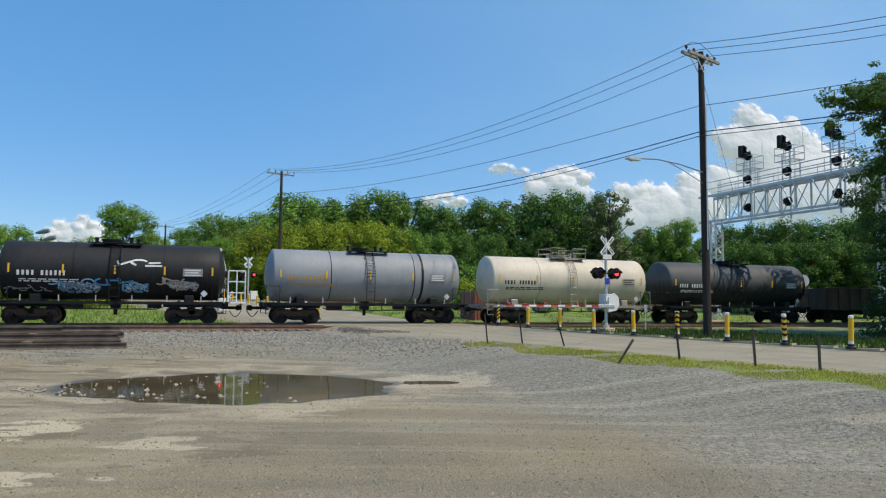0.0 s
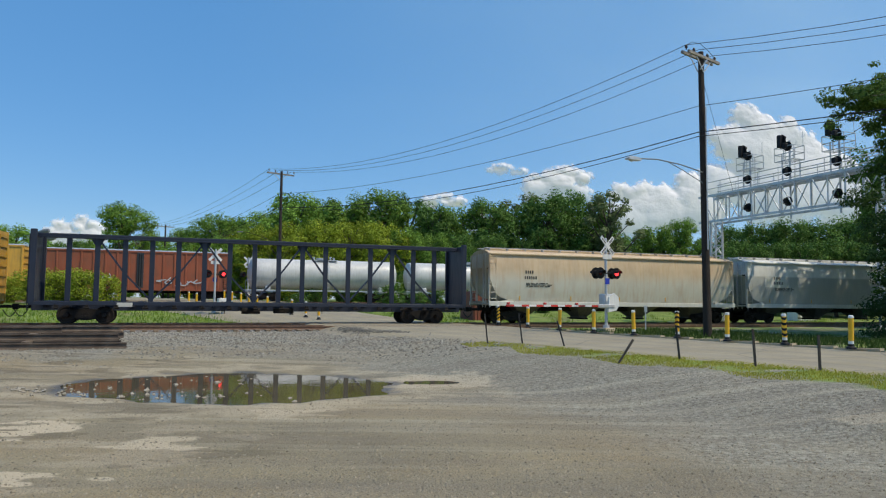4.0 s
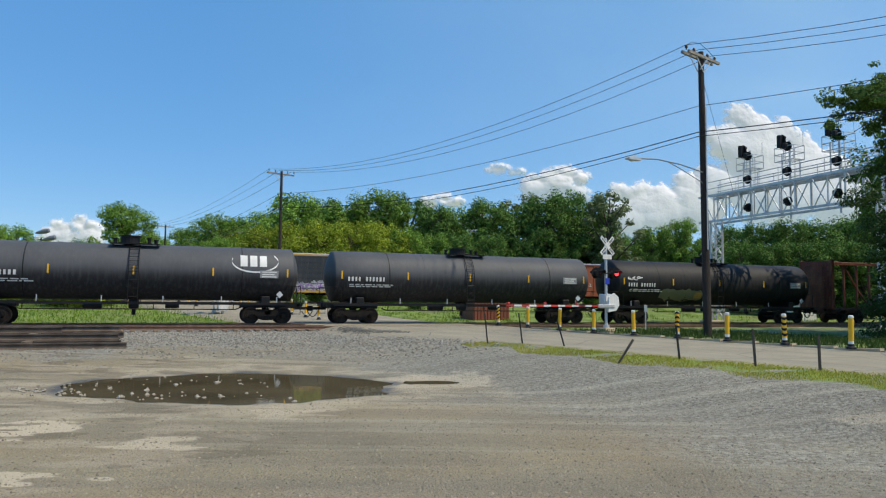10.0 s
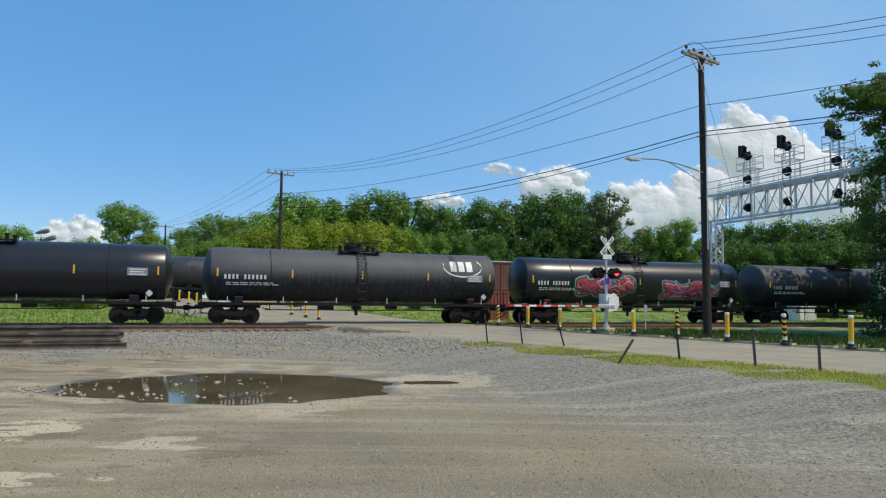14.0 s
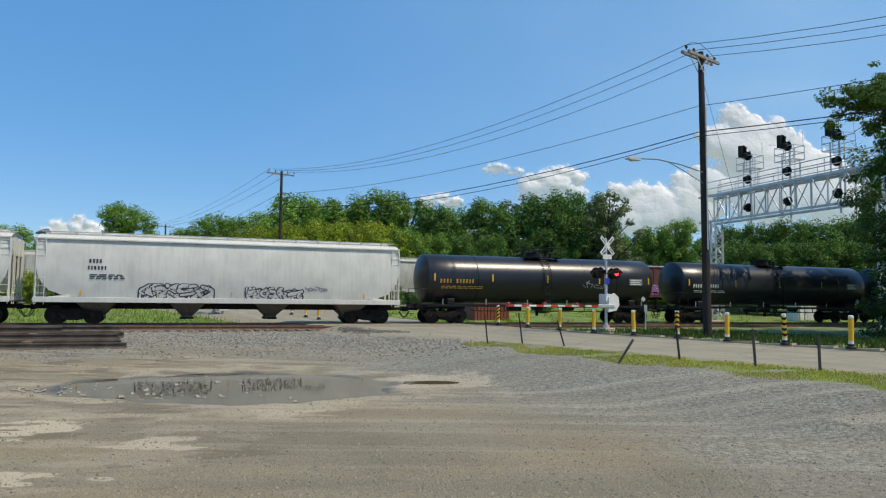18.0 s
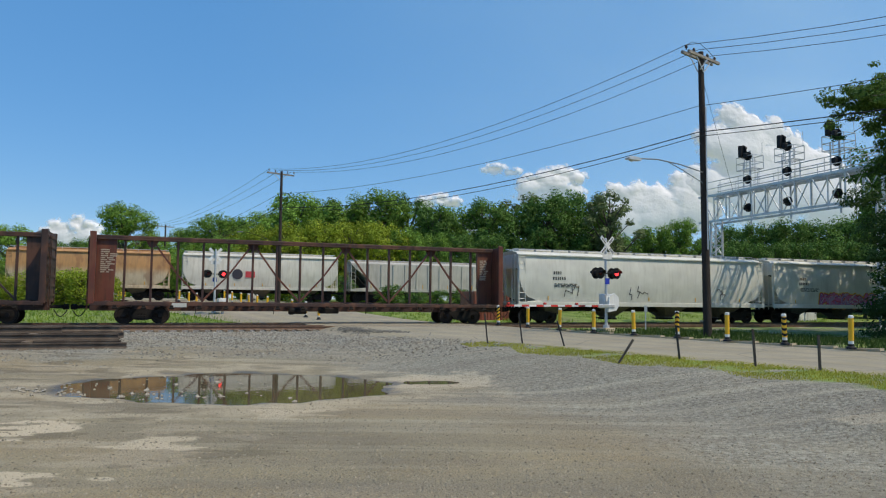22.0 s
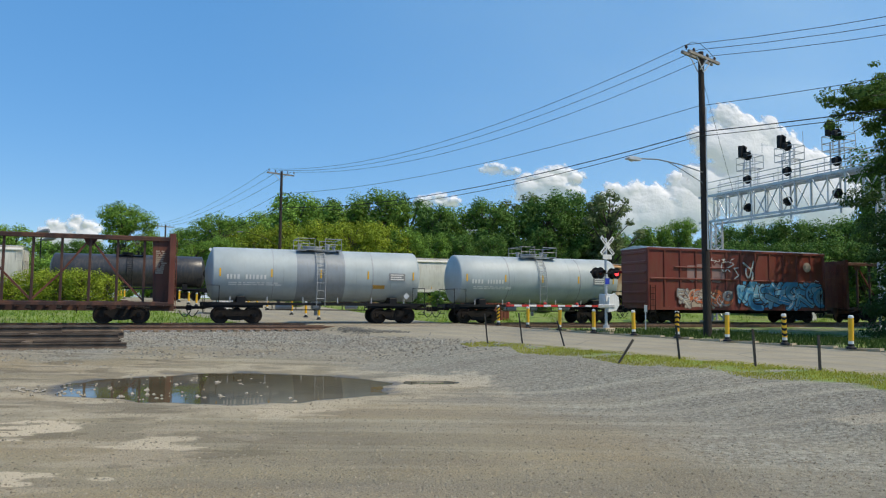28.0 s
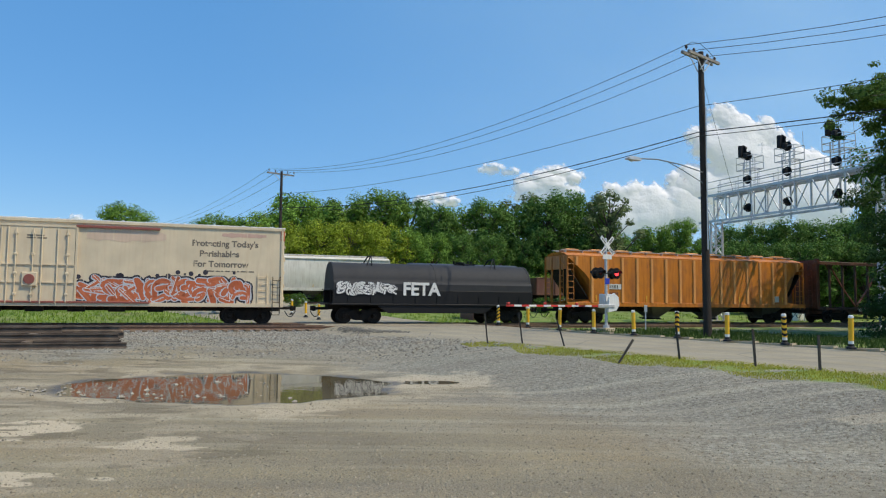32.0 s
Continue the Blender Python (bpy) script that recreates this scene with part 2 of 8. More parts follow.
def rough_material(name, a, b2, scale=2.0, fine=40, rough=0.85, bump=0.3, stretch=None, per_object=0.0):
    m, nt, ln, b = material(name)
    c = mixed(nt, ln, a, b2, noisy(nt, ln, scale, 5, stretch=stretch))
    c = mixed(nt, ln, c, tuple(x * 0.5 for x in a), times(nt, ln, noisy(nt, ln, fine, 3, stretch=stretch), 0.45))
    if per_object:
        oi = nt.new("ShaderNodeObjectInfo")
        c = mixed(nt, ln, c, tuple(x * 0.4 for x in a), times(nt, ln, oi.outputs["Random"], per_object))
    ln.new(c, b.inputs["Base Color"])
    b.inputs["Roughness"].default_value = rough
    bumped(nt, ln, b, noisy(nt, ln, fine, 4, stretch=stretch), bump, 0.02)
    return m


def asphalt_material():
    m, nt, ln, b = material("worn_asphalt")
    geo = nt.new("ShaderNodeNewGeometry")
    pos = geo.outputs["Position"]
    c = mixed(nt, ln, (0.33, 0.275, 0.165), (0.41, 0.345, 0.215), noisy(nt, ln, 0.5, 5, pos))
    o_ = along(nt, ln, pos, ROAD_OUT)
    wave = nt.new("ShaderNodeTexWave")
    wave.inputs["Scale"].default_value = 0.17
    wave.inputs["Distortion"].default_value = 0.6
    wave.bands_direction = "X"
    cmb = nt.new("ShaderNodeCombineXYZ")
    ln.new(o_, cmb.inputs[0])
    ln.new(cmb.outputs[0], wave.inputs["Vector"])
    c = mixed(nt, ln, c, (0.25, 0.22, 0.18), times(nt, ln, wave.outputs[1], 0.4))
    c = mixed(nt, ln, c, (0.13, 0.125, 0.12), times(nt, ln, noisy(nt, ln, 60, 3, pos), 0.5))
    v = nt.new("ShaderNodeTexVoronoi")
    v.feature = "DISTANCE_TO_EDGE"
    v.voronoi_dimensions = "2D"
    v.inputs["Scale"].default_value = 0.35
    ln.new(pos, v.inputs["Vector"])
    c = mixed(nt, ln, c, (0.07, 0.065, 0.06), times(nt, ln, stepped(nt, ln, v.outputs["Distance"], 0.012, 0.004), 0.7))
    ln.new(c, b.inputs["Base Color"])
    b.inputs["Roughness"].default_value = 0.85
    bumped(nt, ln, b, noisy(nt, ln, 70, 3, pos), 0.3, 0.01)
    return m


def water_material():
    m, nt, ln, b = material("muddy_water")
    ln.new(mixed(nt, ln, (0.075, 0.060, 0.032), (0.125, 0.10, 0.055), noisy(nt, ln, 0.5, 4)), b.inputs["Base Color"])
    b.inputs["Roughness"].default_value, b.inputs["IOR"].default_value = 0.03, 1.2
    bumped(nt, ln, b, noisy(nt, ln, 3.0, 3), 0.04, 0.01)
    return m


GROUND_MAT, ASPHALT, WATER = ground_material(), asphalt_material(), water_material()
BALLAST = stone_material("ballast_stone", (0.22, 0.21, 0.19), (0.46, 0.44, 0.40), 15)
STEEL_RAIL = rough_material("rusty_rail", (0.16, 0.085, 0.05), (0.24, 0.13, 0.075), 3, 50, 0.6)
RAIL_TOP = paint("polished_rail", (0.45, 0.44, 0.43), 0.25, dirty=0.2, metal=1.0, streak=False)
TIE = rough_material("creosoted_timber", (0.24, 0.17, 0.11), (0.38, 0.28, 0.19), 2, 30, 0.9, 0.5, (1, 8, 8), 0.6)
CONCRETE = rough_material("kerb_concrete", (0.46, 0.37, 0.24), (0.58, 0.49, 0.34), 1.5, 40)
POLE_WOOD = rough_material("dark_pole_timber", (0.027, 0.018, 0.014), (0.055, 0.037, 0.028), 3, 30, 0.85, 0.5, (6, 6, 0.6))
GREY_WOOD = rough_material("weathered_crossarm", (0.26, 0.23, 0.2), (0.36, 0.33, 0.29), 4, 30, 0.9, 0.4)
WIRE = rough_material("cable_black", (0.02, 0.02, 0.022), (0.035, 0.035, 0.04))
GALV = paint("galvanised_steel", (0.62, 0.63, 0.64), 0.45, dirty=0.3, metal=0.35)
BLACK = paint("matt_black", (0.011, 0.011, 0.012), 0.6, dirt=(0.035, 0.03, 0.026), dirty=0.3, gloss=0.25)
WHITE = paint("white_enamel", (0.78, 0.78, 0.76), 0.45, dirty=0.25)
YELLOW = paint("reflective_yellow", (0.86, 0.47, 0.02), 0.45, dirty=0.12)
RED_LAMP = glow("lit_red_lens", (1.0, 0.04, 0.05), 3.0)
RED_DARK = paint("red_lens_unlit", (0.09, 0.008, 0.01), 0.2, dirty=0.1)
GATE_RED = paint("reflective_red", (0.62, 0.04, 0.03), 0.5, dirty=0.2)
BLUE = paint("blue_sign", (0.03, 0.06, 0.45), 0.5, dirty=0.1)
STAKE = rough_material("rusty_stake", (0.045, 0.04, 0.036), (0.08, 0.065, 0.05), 5)
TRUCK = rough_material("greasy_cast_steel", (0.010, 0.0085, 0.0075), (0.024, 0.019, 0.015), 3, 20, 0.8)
WHEEL = rough_material("brown_wheel_steel", (0.015, 0.011, 0.009), (0.03, 0.022, 0.017), 4, 30, 0.6)
for greasy in (TRUCK, WHEEL):
    greasy.node_tree.nodes["Principled BSDF"].inputs["Specular IOR Level"].default_value = 0.25
LEAF_A = foliage("leaves_mid_green", (0.04, 0.10, 0.016), (0.30, 0.51, 0.09))
LEAF_B = foliage("leaves_yellow_green", (0.13, 0.19, 0.012), (0.42, 0.51, 0.06))
LEAF_C = foliage("leaves_dark_green", (0.02, 0.06, 0.014), (0.18, 0.335, 0.07))
LEAF_F = foliage("leaves_feathery", (0.03, 0.075, 0.016), (0.20, 0.33, 0.07), 0.35)
# darkened leaf colour for foliage that stands in shade
LEAF_SHADE = foliage("leaves_shaded_green", (0.025, 0.055, 0.016), (0.07, 0.13, 0.035), 0.3)
LEAF_D = foliage("leaves_pale_green", (0.085, 0.125, 0.045), (0.20, 0.25, 0.11))
BARK = rough_material("bark", (0.09, 0.07, 0.055), (0.16, 0.13, 0.1), 5, 30, 0.95, 0.8, (4, 4, 0.7))


# ---- mesh building ----
class Mesh:
    """Collects vertices and faces of one part."""

    def __init__(self):
        self.v, self.f = [], []

    def add(self, vs, fs):
        k = len(self.v)
        self.v += [tuple(p) for p in vs]
        self.f += [tuple(i + k for i in q) for q in fs]
        return self

    def box(self, c, s, m=None, bev=0.0):
        hx, hy, hz = (a / 2 for a in s)
        c = Vector(c)
        if bev <= 0:
            vs = [Vector((x, y, z)) for x in (-hx, hx) for y in (-hy, hy) for z in (-hz, hz)]
            fs = [(0, 1, 3, 2), (4, 6, 7, 5), (0, 4, 5, 1), (2, 3, 7, 6), (0, 2, 6, 4), (1, 5, 7, 3)]
        else:
            b = min(bev, hx * 0.9, hy * 0.9, hz * 0.9)
            vs, idx = [], {}
            for x in (-1, 1):
                for y in (-1, 1):
                    for z in (-1, 1):
                        for k, p in enumerate(((hx, hy - b, hz - b), (hx - b, hy, hz - b), (hx - b, hy - b, hz))):
                            idx[x, y, z, k] = len(vs)
                            vs.append(Vector((x * p[0], y * p[1], z * p[2])))
            r = (-1, 1)
            fs = []
            for d in r:
                fs.append([idx[d, a, e, 0] for a, e in ((-1, -1), (1, -1), (1, 1), (-1, 1))][::d])
                fs.append([idx[a, d, e, 1] for a, e in ((-1, -1), (1, -1), (1, 1), (-1, 1))][::-d])
                fs.append([idx[a, e, d, 2] for a, e in ((-1, -1), (1, -1), (1, 1), (-1, 1))][::d])
            for a in r:
                for e in r:
                    fs.append((idx[-1, a, e, 1], idx[1, a, e, 1], idx[1, a, e, 2], idx[-1, a, e, 2])[::-a * e])
                    fs.append((idx[a, -1, e, 2], idx[a, 1, e, 2], idx[a, 1, e, 0], idx[a, -1, e, 0])[::-a * e])
                    fs.append((idx[a, e, -1, 0], idx[a, e, 1, 0], idx[a, e, 1, 1], idx[a, e, -1, 1])[::-a * e])
                    for z in r:
                        fs.append(tuple(idx[a, e, z, k] for k in (0, 1, 2))[::a * e * z])
        if m is not None:
            vs = [m @ p for p in vs]
        return self.add([c + p for p in vs], fs)

    def rod(self, a, b, r, r2=None, seg=8):
        a, b = Vector(a), Vector(b)
        r2 = r if r2 is None else r2
        w = (b - a).normalized()
        p = w.orthogonal().normalized()
        q = w.cross(p)
        vs = [o + (p * math.cos(t) + q * math.sin(t)) * rr for o, rr in ((a, r), (b, r2)) for t in (2 * math.pi * i / seg for i in range(seg))]
        fs = [(i, (i + 1) % seg, seg + (i + 1) % seg, seg + i) for i in range(seg)] + [tuple(range(seg))[::-1], tuple(range(seg, 2 * seg))]
        return self.add(vs, fs)

    def tube(self, pts, r, seg=6):
        pts = [Vector(p) for p in pts]
        vs, fs = [], []
        q = None
        for i, p in enumerate(pts):
            w = (pts[min(i + 1, len(pts) - 1)] - pts[max(i - 1, 0)]).normalized()
            if q is None:
                q = w.orthogonal().normalized()
            q = (q - w * q.dot(w)).normalized()
            e = w.cross(q)
            vs += [p + (q * math.cos(g) + e * math.sin(g)) * r for g in (2 * math.pi * k / seg for k in range(seg))]
        for i in range(len(pts) - 1):
            fs += [(i * seg + k, i * seg + (k + 1) % seg, (i + 1) * seg + (k + 1) % seg, (i + 1) * seg + k) for k in range(seg)]
        fs += [tuple(range(seg))[::-1], tuple(range((len(pts) - 1) * seg, len(pts) * seg))]
        return self.add(vs, fs)

    def beam(self, a, b, w, h):
        """A bar of width w (across) and height h from a to b."""
        a, b = Vector(a), Vector(b)
        d = (b - a)
        m = d.to_track_quat("X", "Z").to_matrix()
        return self.box((a + b) / 2, (d.length, w, h), m)

    def turned(self, rows, seg=20, axis="x", c=(0, 0, 0)):
        """A solid of revolution: rows of (place along the axis, radius)."""
        vs, fs = [], []
        for t, r in rows:
            for i in range(seg):
                g = 2 * math.pi * (i + 0.5) / seg
                u, w = r * math.cos(g), r * math.sin(g)
                p = {"x": (t, u, w), "y": (w, t, u), "z": (u, w, t)}[axis]
                vs.append((p[0] + c[0], p[1] + c[1], p[2] + c[2]))
        n = len(rows)
        for k in range(n - 1):
            for i in range(seg):
                j = (i + 1) % seg
                fs.append((k * seg + i, k * seg + j, (k + 1) * seg + j, (k + 1) * seg + i)[::-1])
        fs += [tuple(range(seg)), tuple(range((n - 1) * seg, n * seg))[::-1]]
        return self.add(vs, fs)

    def prism(self, profile, a, b, axis="x"):
        """A closed outline swept straight from a to b along an axis: for x the outline is (y, z), for y it is (x, z), for z it is (x, y)."""
        k = len(profile)
        put = {"x": lambda t, p: (t, p[0], p[1]), "y": lambda t, p: (p[0], t, p[1]), "z": lambda t, p: (p[0], p[1], t)}[axis]
        vs = [put(t, p) for t in (a, b) for p in profile]
        fs = [(i, (i + 1) % k, k + (i + 1) % k, k + i) for i in range(k)] + [tuple(range(k))[::-1], tuple(range(k, 2 * k))]
        return self.add(vs, fs)

    def data(self, name, mat, smooth=False):
        me = bpy.data.meshes.new(name)
        me.from_pydata(self.v, [], self.f)
        bm = bmesh.new()
        bm.from_mesh(me)
        bmesh.ops.recalc_face_normals(bm, faces=bm.faces)
        bm.to_mesh(me)
        bm.free()
        if smooth:
            me.shade_smooth()
            me.set_sharp_from_angle(angle=radians(38))
        me.materials.append(mat)
        return me


def part(name, mesh, mat, parent, label="", smooth=False, m=None):
    """One mesh object under a thing or a part; mesh is a Mesh or ready mesh data."""
    data = mesh.data(name, mat, smooth) if isinstance(mesh, Mesh) else mesh
    ob = new(name, data)
    ob.parent = parent
    if m is not None:
        ob.matrix_basis = m
    return tagged(ob, label)


def thing(name, label, category, m=None, group="", kind=""):
    ob = new(name)
    ob.empty_display_size = 0.2
    if m is not None:
        ob.matrix_basis = m
    return tagged(ob, label, category, group, kind)


def structure(name, mesh, mat, label, category, smooth=False, kind="structure"):
    ob = new(name, mesh.data(name, mat, smooth) if isinstance(mesh, Mesh) else mesh)
    return tagged(ob, label, category, kind=kind)


# ---- ground, road, tracks ----
def spaced(dense, step, far, count):
    mid = np.arange(dense[0], dense[1] + 1e-6, step)
    g = np.geomspace(step * 1.5, far, count)
    return np.concatenate([dense[0] - g[::-1], mid, dense[1] + g])


def build_ground():
    xs = spaced((-16, 14), 0.26, 2600, 34)
    ys = np.concatenate([-np.geomspace(3, 2600, 14)[::-1], np.arange(2, 24, 0.24), np.arange(24, 130, 1.0), 130 + np.geomspace(2, 2600, 22)])
    vs = [(x, y, ground_z(x, y)) for y in ys for x in xs]
    w = len(xs)
    fs = [(j * w + i, j * w + i + 1, (j + 1) * w + i + 1, (j + 1) * w + i) for j in range(len(ys) - 1) for i in range(w - 1)]
    me = bpy.data.meshes.new("ground")
    me.from_pydata(vs, [], fs)
    me.shade_smooth()
    me.materials.append(GROUND_MAT)
    structure("ground", me, None, "grey gravel lot with dried silt, grassy beyond the tracks", "ground")
    rng = random.Random(4)
    for cx, cy, rx, ry, z in ((-4.15 * LOT, 14.3 * LOT, 3.9 * LOT, 3.3 * LOT, -0.055 - LOT_DROP), (-0.15 * LOT, 15.2 * LOT, 0.65 * LOT, 0.5 * LOT, -0.02 - LOT_DROP)):
        m = Mesh()
        ring = [(cx + rx * math.cos(a), cy + ry * math.sin(a), z) for a in (2 * math.pi * i / 40 for i in range(40))]
        m.add([(x, y, zz - 0.12) for x, y, zz in ring] + ring, [tuple(range(40, 80))] + [(i, (i + 1) % 40, 40 + (i + 1) % 40, 40 + i) for i in range(40)])
        structure("puddle", m, WATER, "brown rain puddle standing in a hollow of the gravel", "puddle")


def road_edge(q):
    return ramp(q, [(-60, 17.6), (8, 16.9), (20, 16.0), (27, 15.4), (31, 14.6), (34, 14.9), (44, 15.2), (46, 14.2), (52, 13), (63, 10.5), (70, 10), (88, 10), (100, 12.5), (400, 13.5)])


def build_road():
    m = Mesh()
    qs = list(np.arange(-60, 24, 3.0)) + list(np.arange(24, 125, 1.0)) + list(np.arange(125, 400, 15.0))
    k = 13
    for q in qs:
        a, b = road_edge(q), 24.0
        for i in range(k):
            o = a + (b - a) * (i - 1) / (k - 2) if i else a - 1.6
            p = road_at(q, o)
            z = ramp(p.dot(N), ROAD)
            if i == 0:
                z = min(z, ground_z(p.x, p.y)) - 0.06
            m.v.append((p.x, p.y, z))
    for j in range(len(qs) - 1):
        for i in range(k - 1):
            m.f.append((j * k + i, j * k + i + 1, (j + 1) * k + i + 1, (j + 1) * k + i))
    structure("road", m, ASPHALT, "worn two-lane asphalt road crossing the tracks", "road")
    # the concrete kerb along its outer edge, this side of the tracks
    c = Mesh()
    for q in np.arange(-40, 30.5, 1.5):
        a, b = road_at(q, 24.05), road_at(q + 1.47, 24.05)
        c.beam((a.x, a.y, ramp(a.dot(N), ROAD) + 0.02), (b.x, b.y, ramp(b.dot(N), ROAD) - 0.045), 0.26, 0.18)
    structure("kerb", c, CONCRETE, "low pale concrete kerb along the road", "kerb")
    # crumbled dark asphalt where the road meets the ballast
    crumbs = Mesh()
    rng = random.Random(11)
    for _ in range(800):
        f = rng.random()
        a, b = (Vector((-5.0, 36.6, 0)), Vector((-3.6, 33.9, 0))) if f < 0.6 else (Vector((-3.6, 33.9, 0)), Vector((-2.0, 33.3, 0)))
        p = a.lerp(b, rng.random()) + Vector((rng.gauss(0, 0.3), rng.gauss(0, 0.45), 0))
        z = max(shoulder_z(p), ground_z(p.x, p.y))
        r = rng.uniform(0.018, 0.05)
        crumbs.box((p.x, p.y, z + r * 0.2), (r * 2, r * rng.uniform(1.2, 2.2), r * 0.55), pose(0, 0, 0, rng.uniform(-20, 20), rng.uniform(-20, 20), rng.uniform(0, 180)).to_3x3(), 0.02)
    tagged(structure("asphalt_crumbs", crumbs, rough_material("crumbled_asphalt", (0.13, 0.12, 0.10), (0.22, 0.205, 0.17), 3, 40, 0.9, 0.6),
                     "crumbled dark asphalt at the edge of the crossing", "rubble"), kind="stuff")


def shoulder_z(p):
    """Height of the road or of its sloping shoulder at a place."""
    q, o = p.dot(ROAD_DIR), p.dot(ROAD_OUT)
    e = road_edge(q)
    top = ramp(p.dot(N), ROAD)
    if o >= e:
        return top
    return top + (ground_z(p.x, p.y) - 0.06 - top) * min(1.0, (e - o) / 1.6)


def crossing(s, n):
    """Whether a place lies on the road where it crosses a track."""
    p = at(s, n)
    return road_edge(p.dot(ROAD_DIR)) - 0.2 < p.dot(ROAD_OUT) < 24.2


def build_track(name, n, rail_z, s0, s1, tie_span, label):
    t = thing(name, label, "railway track", kind="structure")
    bed = Mesh()
    half = 2.3
    ss = list(np.arange(s0, -60, 20.0)) + list(np.arange(-60, 90, 0.8)) + list(np.arange(90, s1 + 1, 20.0))
    prof = [(-half - 1.5, -0.55), (-half, -0.29), (-1.35, -0.265), (0, -0.19), (1.35, -0.265), (half, -0.29), (half + 1.5, -0.55)]
    for s in ss:
        for y, z in prof:
            p = at(s, n + y)
            j = 0.05 * noise.noise((s * 1.7, y * 2.3, n)) if abs(y) > 1.4 else 0
            sunk = -0.16 if crossing(s, n + y) else 0
            bed.v.append((p.x, p.y, rail_z + z + j + sunk))
    k = len(prof)
    bed.f = [(j * k + i, (j + 1) * k + i, (j + 1) * k + i + 1, j * k + i + 1) for j in range(len(ss) - 1) for i in range(k - 1)]
    part("ballast_bed", bed, BALLAST, t, "grey crushed stone ballast")
    tm = Mesh().box((0, 0, 0), (0.23, 2.6, 0.2), bev=0.02).data("tie", TIE)
    rest = Mesh()
    s = tie_span[0] - 80
    while s < tie_span[1] + 80:
        if not crossing(s, n - 1.2) and not crossing(s, n + 1.2):
            m = Matrix.Translation(at(s, n, rail_z - 0.255)) @ pose(0, 0, 0, 0, 0, TURN + random.uniform(-1.2, 1.2))
            if tie_span[0] < s < tie_span[1]:
                part("tie", tm, None, t, m=m)
            else:
                rest.box(m.translation, (0.23, 2.6, 0.2), m.to_3x3())
        s += 0.53 + random.uniform(-0.02, 0.02)
    tagged(part("far_ties", rest, TIE, t, "weathered timber ties further along"), kind="stuff")
    prof = [(-0.07, -0.17), (0.07, -0.17), (0.07, -0.155), (0.012, -0.135), (0.012, -0.045), (0.036, -0.035), (0.036, -0.008), (0.026, 0.0),
            (-0.026, 0.0), (-0.036, -0.008), (-0.036, -0.035), (-0.012, -0.045), (-0.012, -0.135), (-0.07, -0.155)]
    for y in (-0.755, 0.755):
        part("rail", Mesh().prism(prof, s0, s1), STEEL_RAIL, t, m=Matrix.Translation(N * (n + y) + Vector((0, 0, rail_z))) @ pose(0, 0, 0, 0, 0, TURN))
        part("rail_head", Mesh().prism([(-0.024, 0.0), (0.024, 0.0), (0.024, 0.003), (-0.024, 0.003)], s0, s1), RAIL_TOP, t, "wheel-polished running surface",
             m=Matrix.Translation(N * (n + y) + Vector((0, 0, rail_z))) @ pose(0, 0, 0, 0, 0, TURN))
    return t


build_ground()
build_road()
build_track("railway_track", NEAR_TRACK, RAIL_Z, -760, 760, (-32, 42), "empty railway track on grey stone ballast")
build_track("railway_track", MAIN_TRACK, RAIL_Z, -760, 760, (-30, 30), "main railway track carrying the freight train")
build_track("railway_track", BACK_TRACK, BACK_Z, -500, 500, (-10, 10), "railway track on the rise behind, carrying a second train")


# ---- rolling stock; x runs along the car, -y is the side towards the camera, z = 0 on the rail ----
def truck_meshes():
    wheel = Mesh()
    for y in (-0.76, 0.76):
        o = 1 if y > 0 else -1
        wheel.turned([(y - 0.07 * o, 0.30), (y - 0.07 * o, 0.485), (y - 0.035 * o, 0.485), (y - 0.03 * o, 0.457), (y + 0.07 * o, 0.452), (y + 0.07 * o, 0.39),
                      (y + 0.03 * o, 0.37), (y + 0.03 * o, 0.17), (y + 0.1 * o, 0.14)], 20, "y")
    wheel.rod((0, -1.08, 0), (0, 1.08, 0), 0.085, seg=8)
    for y in (-1.1, 1.1):
        wheel.rod((0, y - 0.05, 0), (0, y + 0.05, 0), 0.11, seg=10)
        wheel.box((0, y, 0.06), (0.05, 0.12, 0.05))
    frame_ = Mesh()
    side = [(-1.13, 0.38), (-1.13, 0.62), (-0.62, 0.72), (-0.3, 0.78), (0.3, 0.78), (0.62, 0.72), (1.13, 0.62), (1.13, 0.38), (0.98, 0.38), (0.94, 0.55), (0.78, 0.56), (0.62, 0.46),
            (0.45, 0.24), (0.2, 0.19), (-0.2, 0.19), (-0.45, 0.24), (-0.62, 0.46), (-0.78, 0.56), (-0.94, 0.55), (-0.98, 0.38)]
    for y in (-0.98, 0.98):
        frame_.prism(side, y - 0.07, y + 0.07, "y")
    frame_.box((0, 0, 0.62), (0.36, 2.1, 0.24), bev=0.03)
    frame_.rod((0, 0, 0.7), (0, 0, 0.86), 0.22, seg=12)
    spring = Mesh()
    for x in (-0.15, 0, 0.15):
        spring.turned([(0.25 + 0.055 * i, 0.075 if i % 2 else 0.05) for i in range(6)], 8, "z", (x, 0, 0))
    brake = Mesh().box((0, 0, 0.42), (0.09, 1.7, 0.12))
    return (wheel.data("wheelset", WHEEL, True), frame_.data("truck", TRUCK), spring.data("spring_nest", TRUCK), brake.data("brake_beam", TRUCK))


WHEELSET, TRUCK_FRAME, SPRINGS, BRAKE = truck_meshes()
WHEELS = []          # (wheelset, car) for the turning of the wheels
TRAIN, BACK_TRAIN = [], []


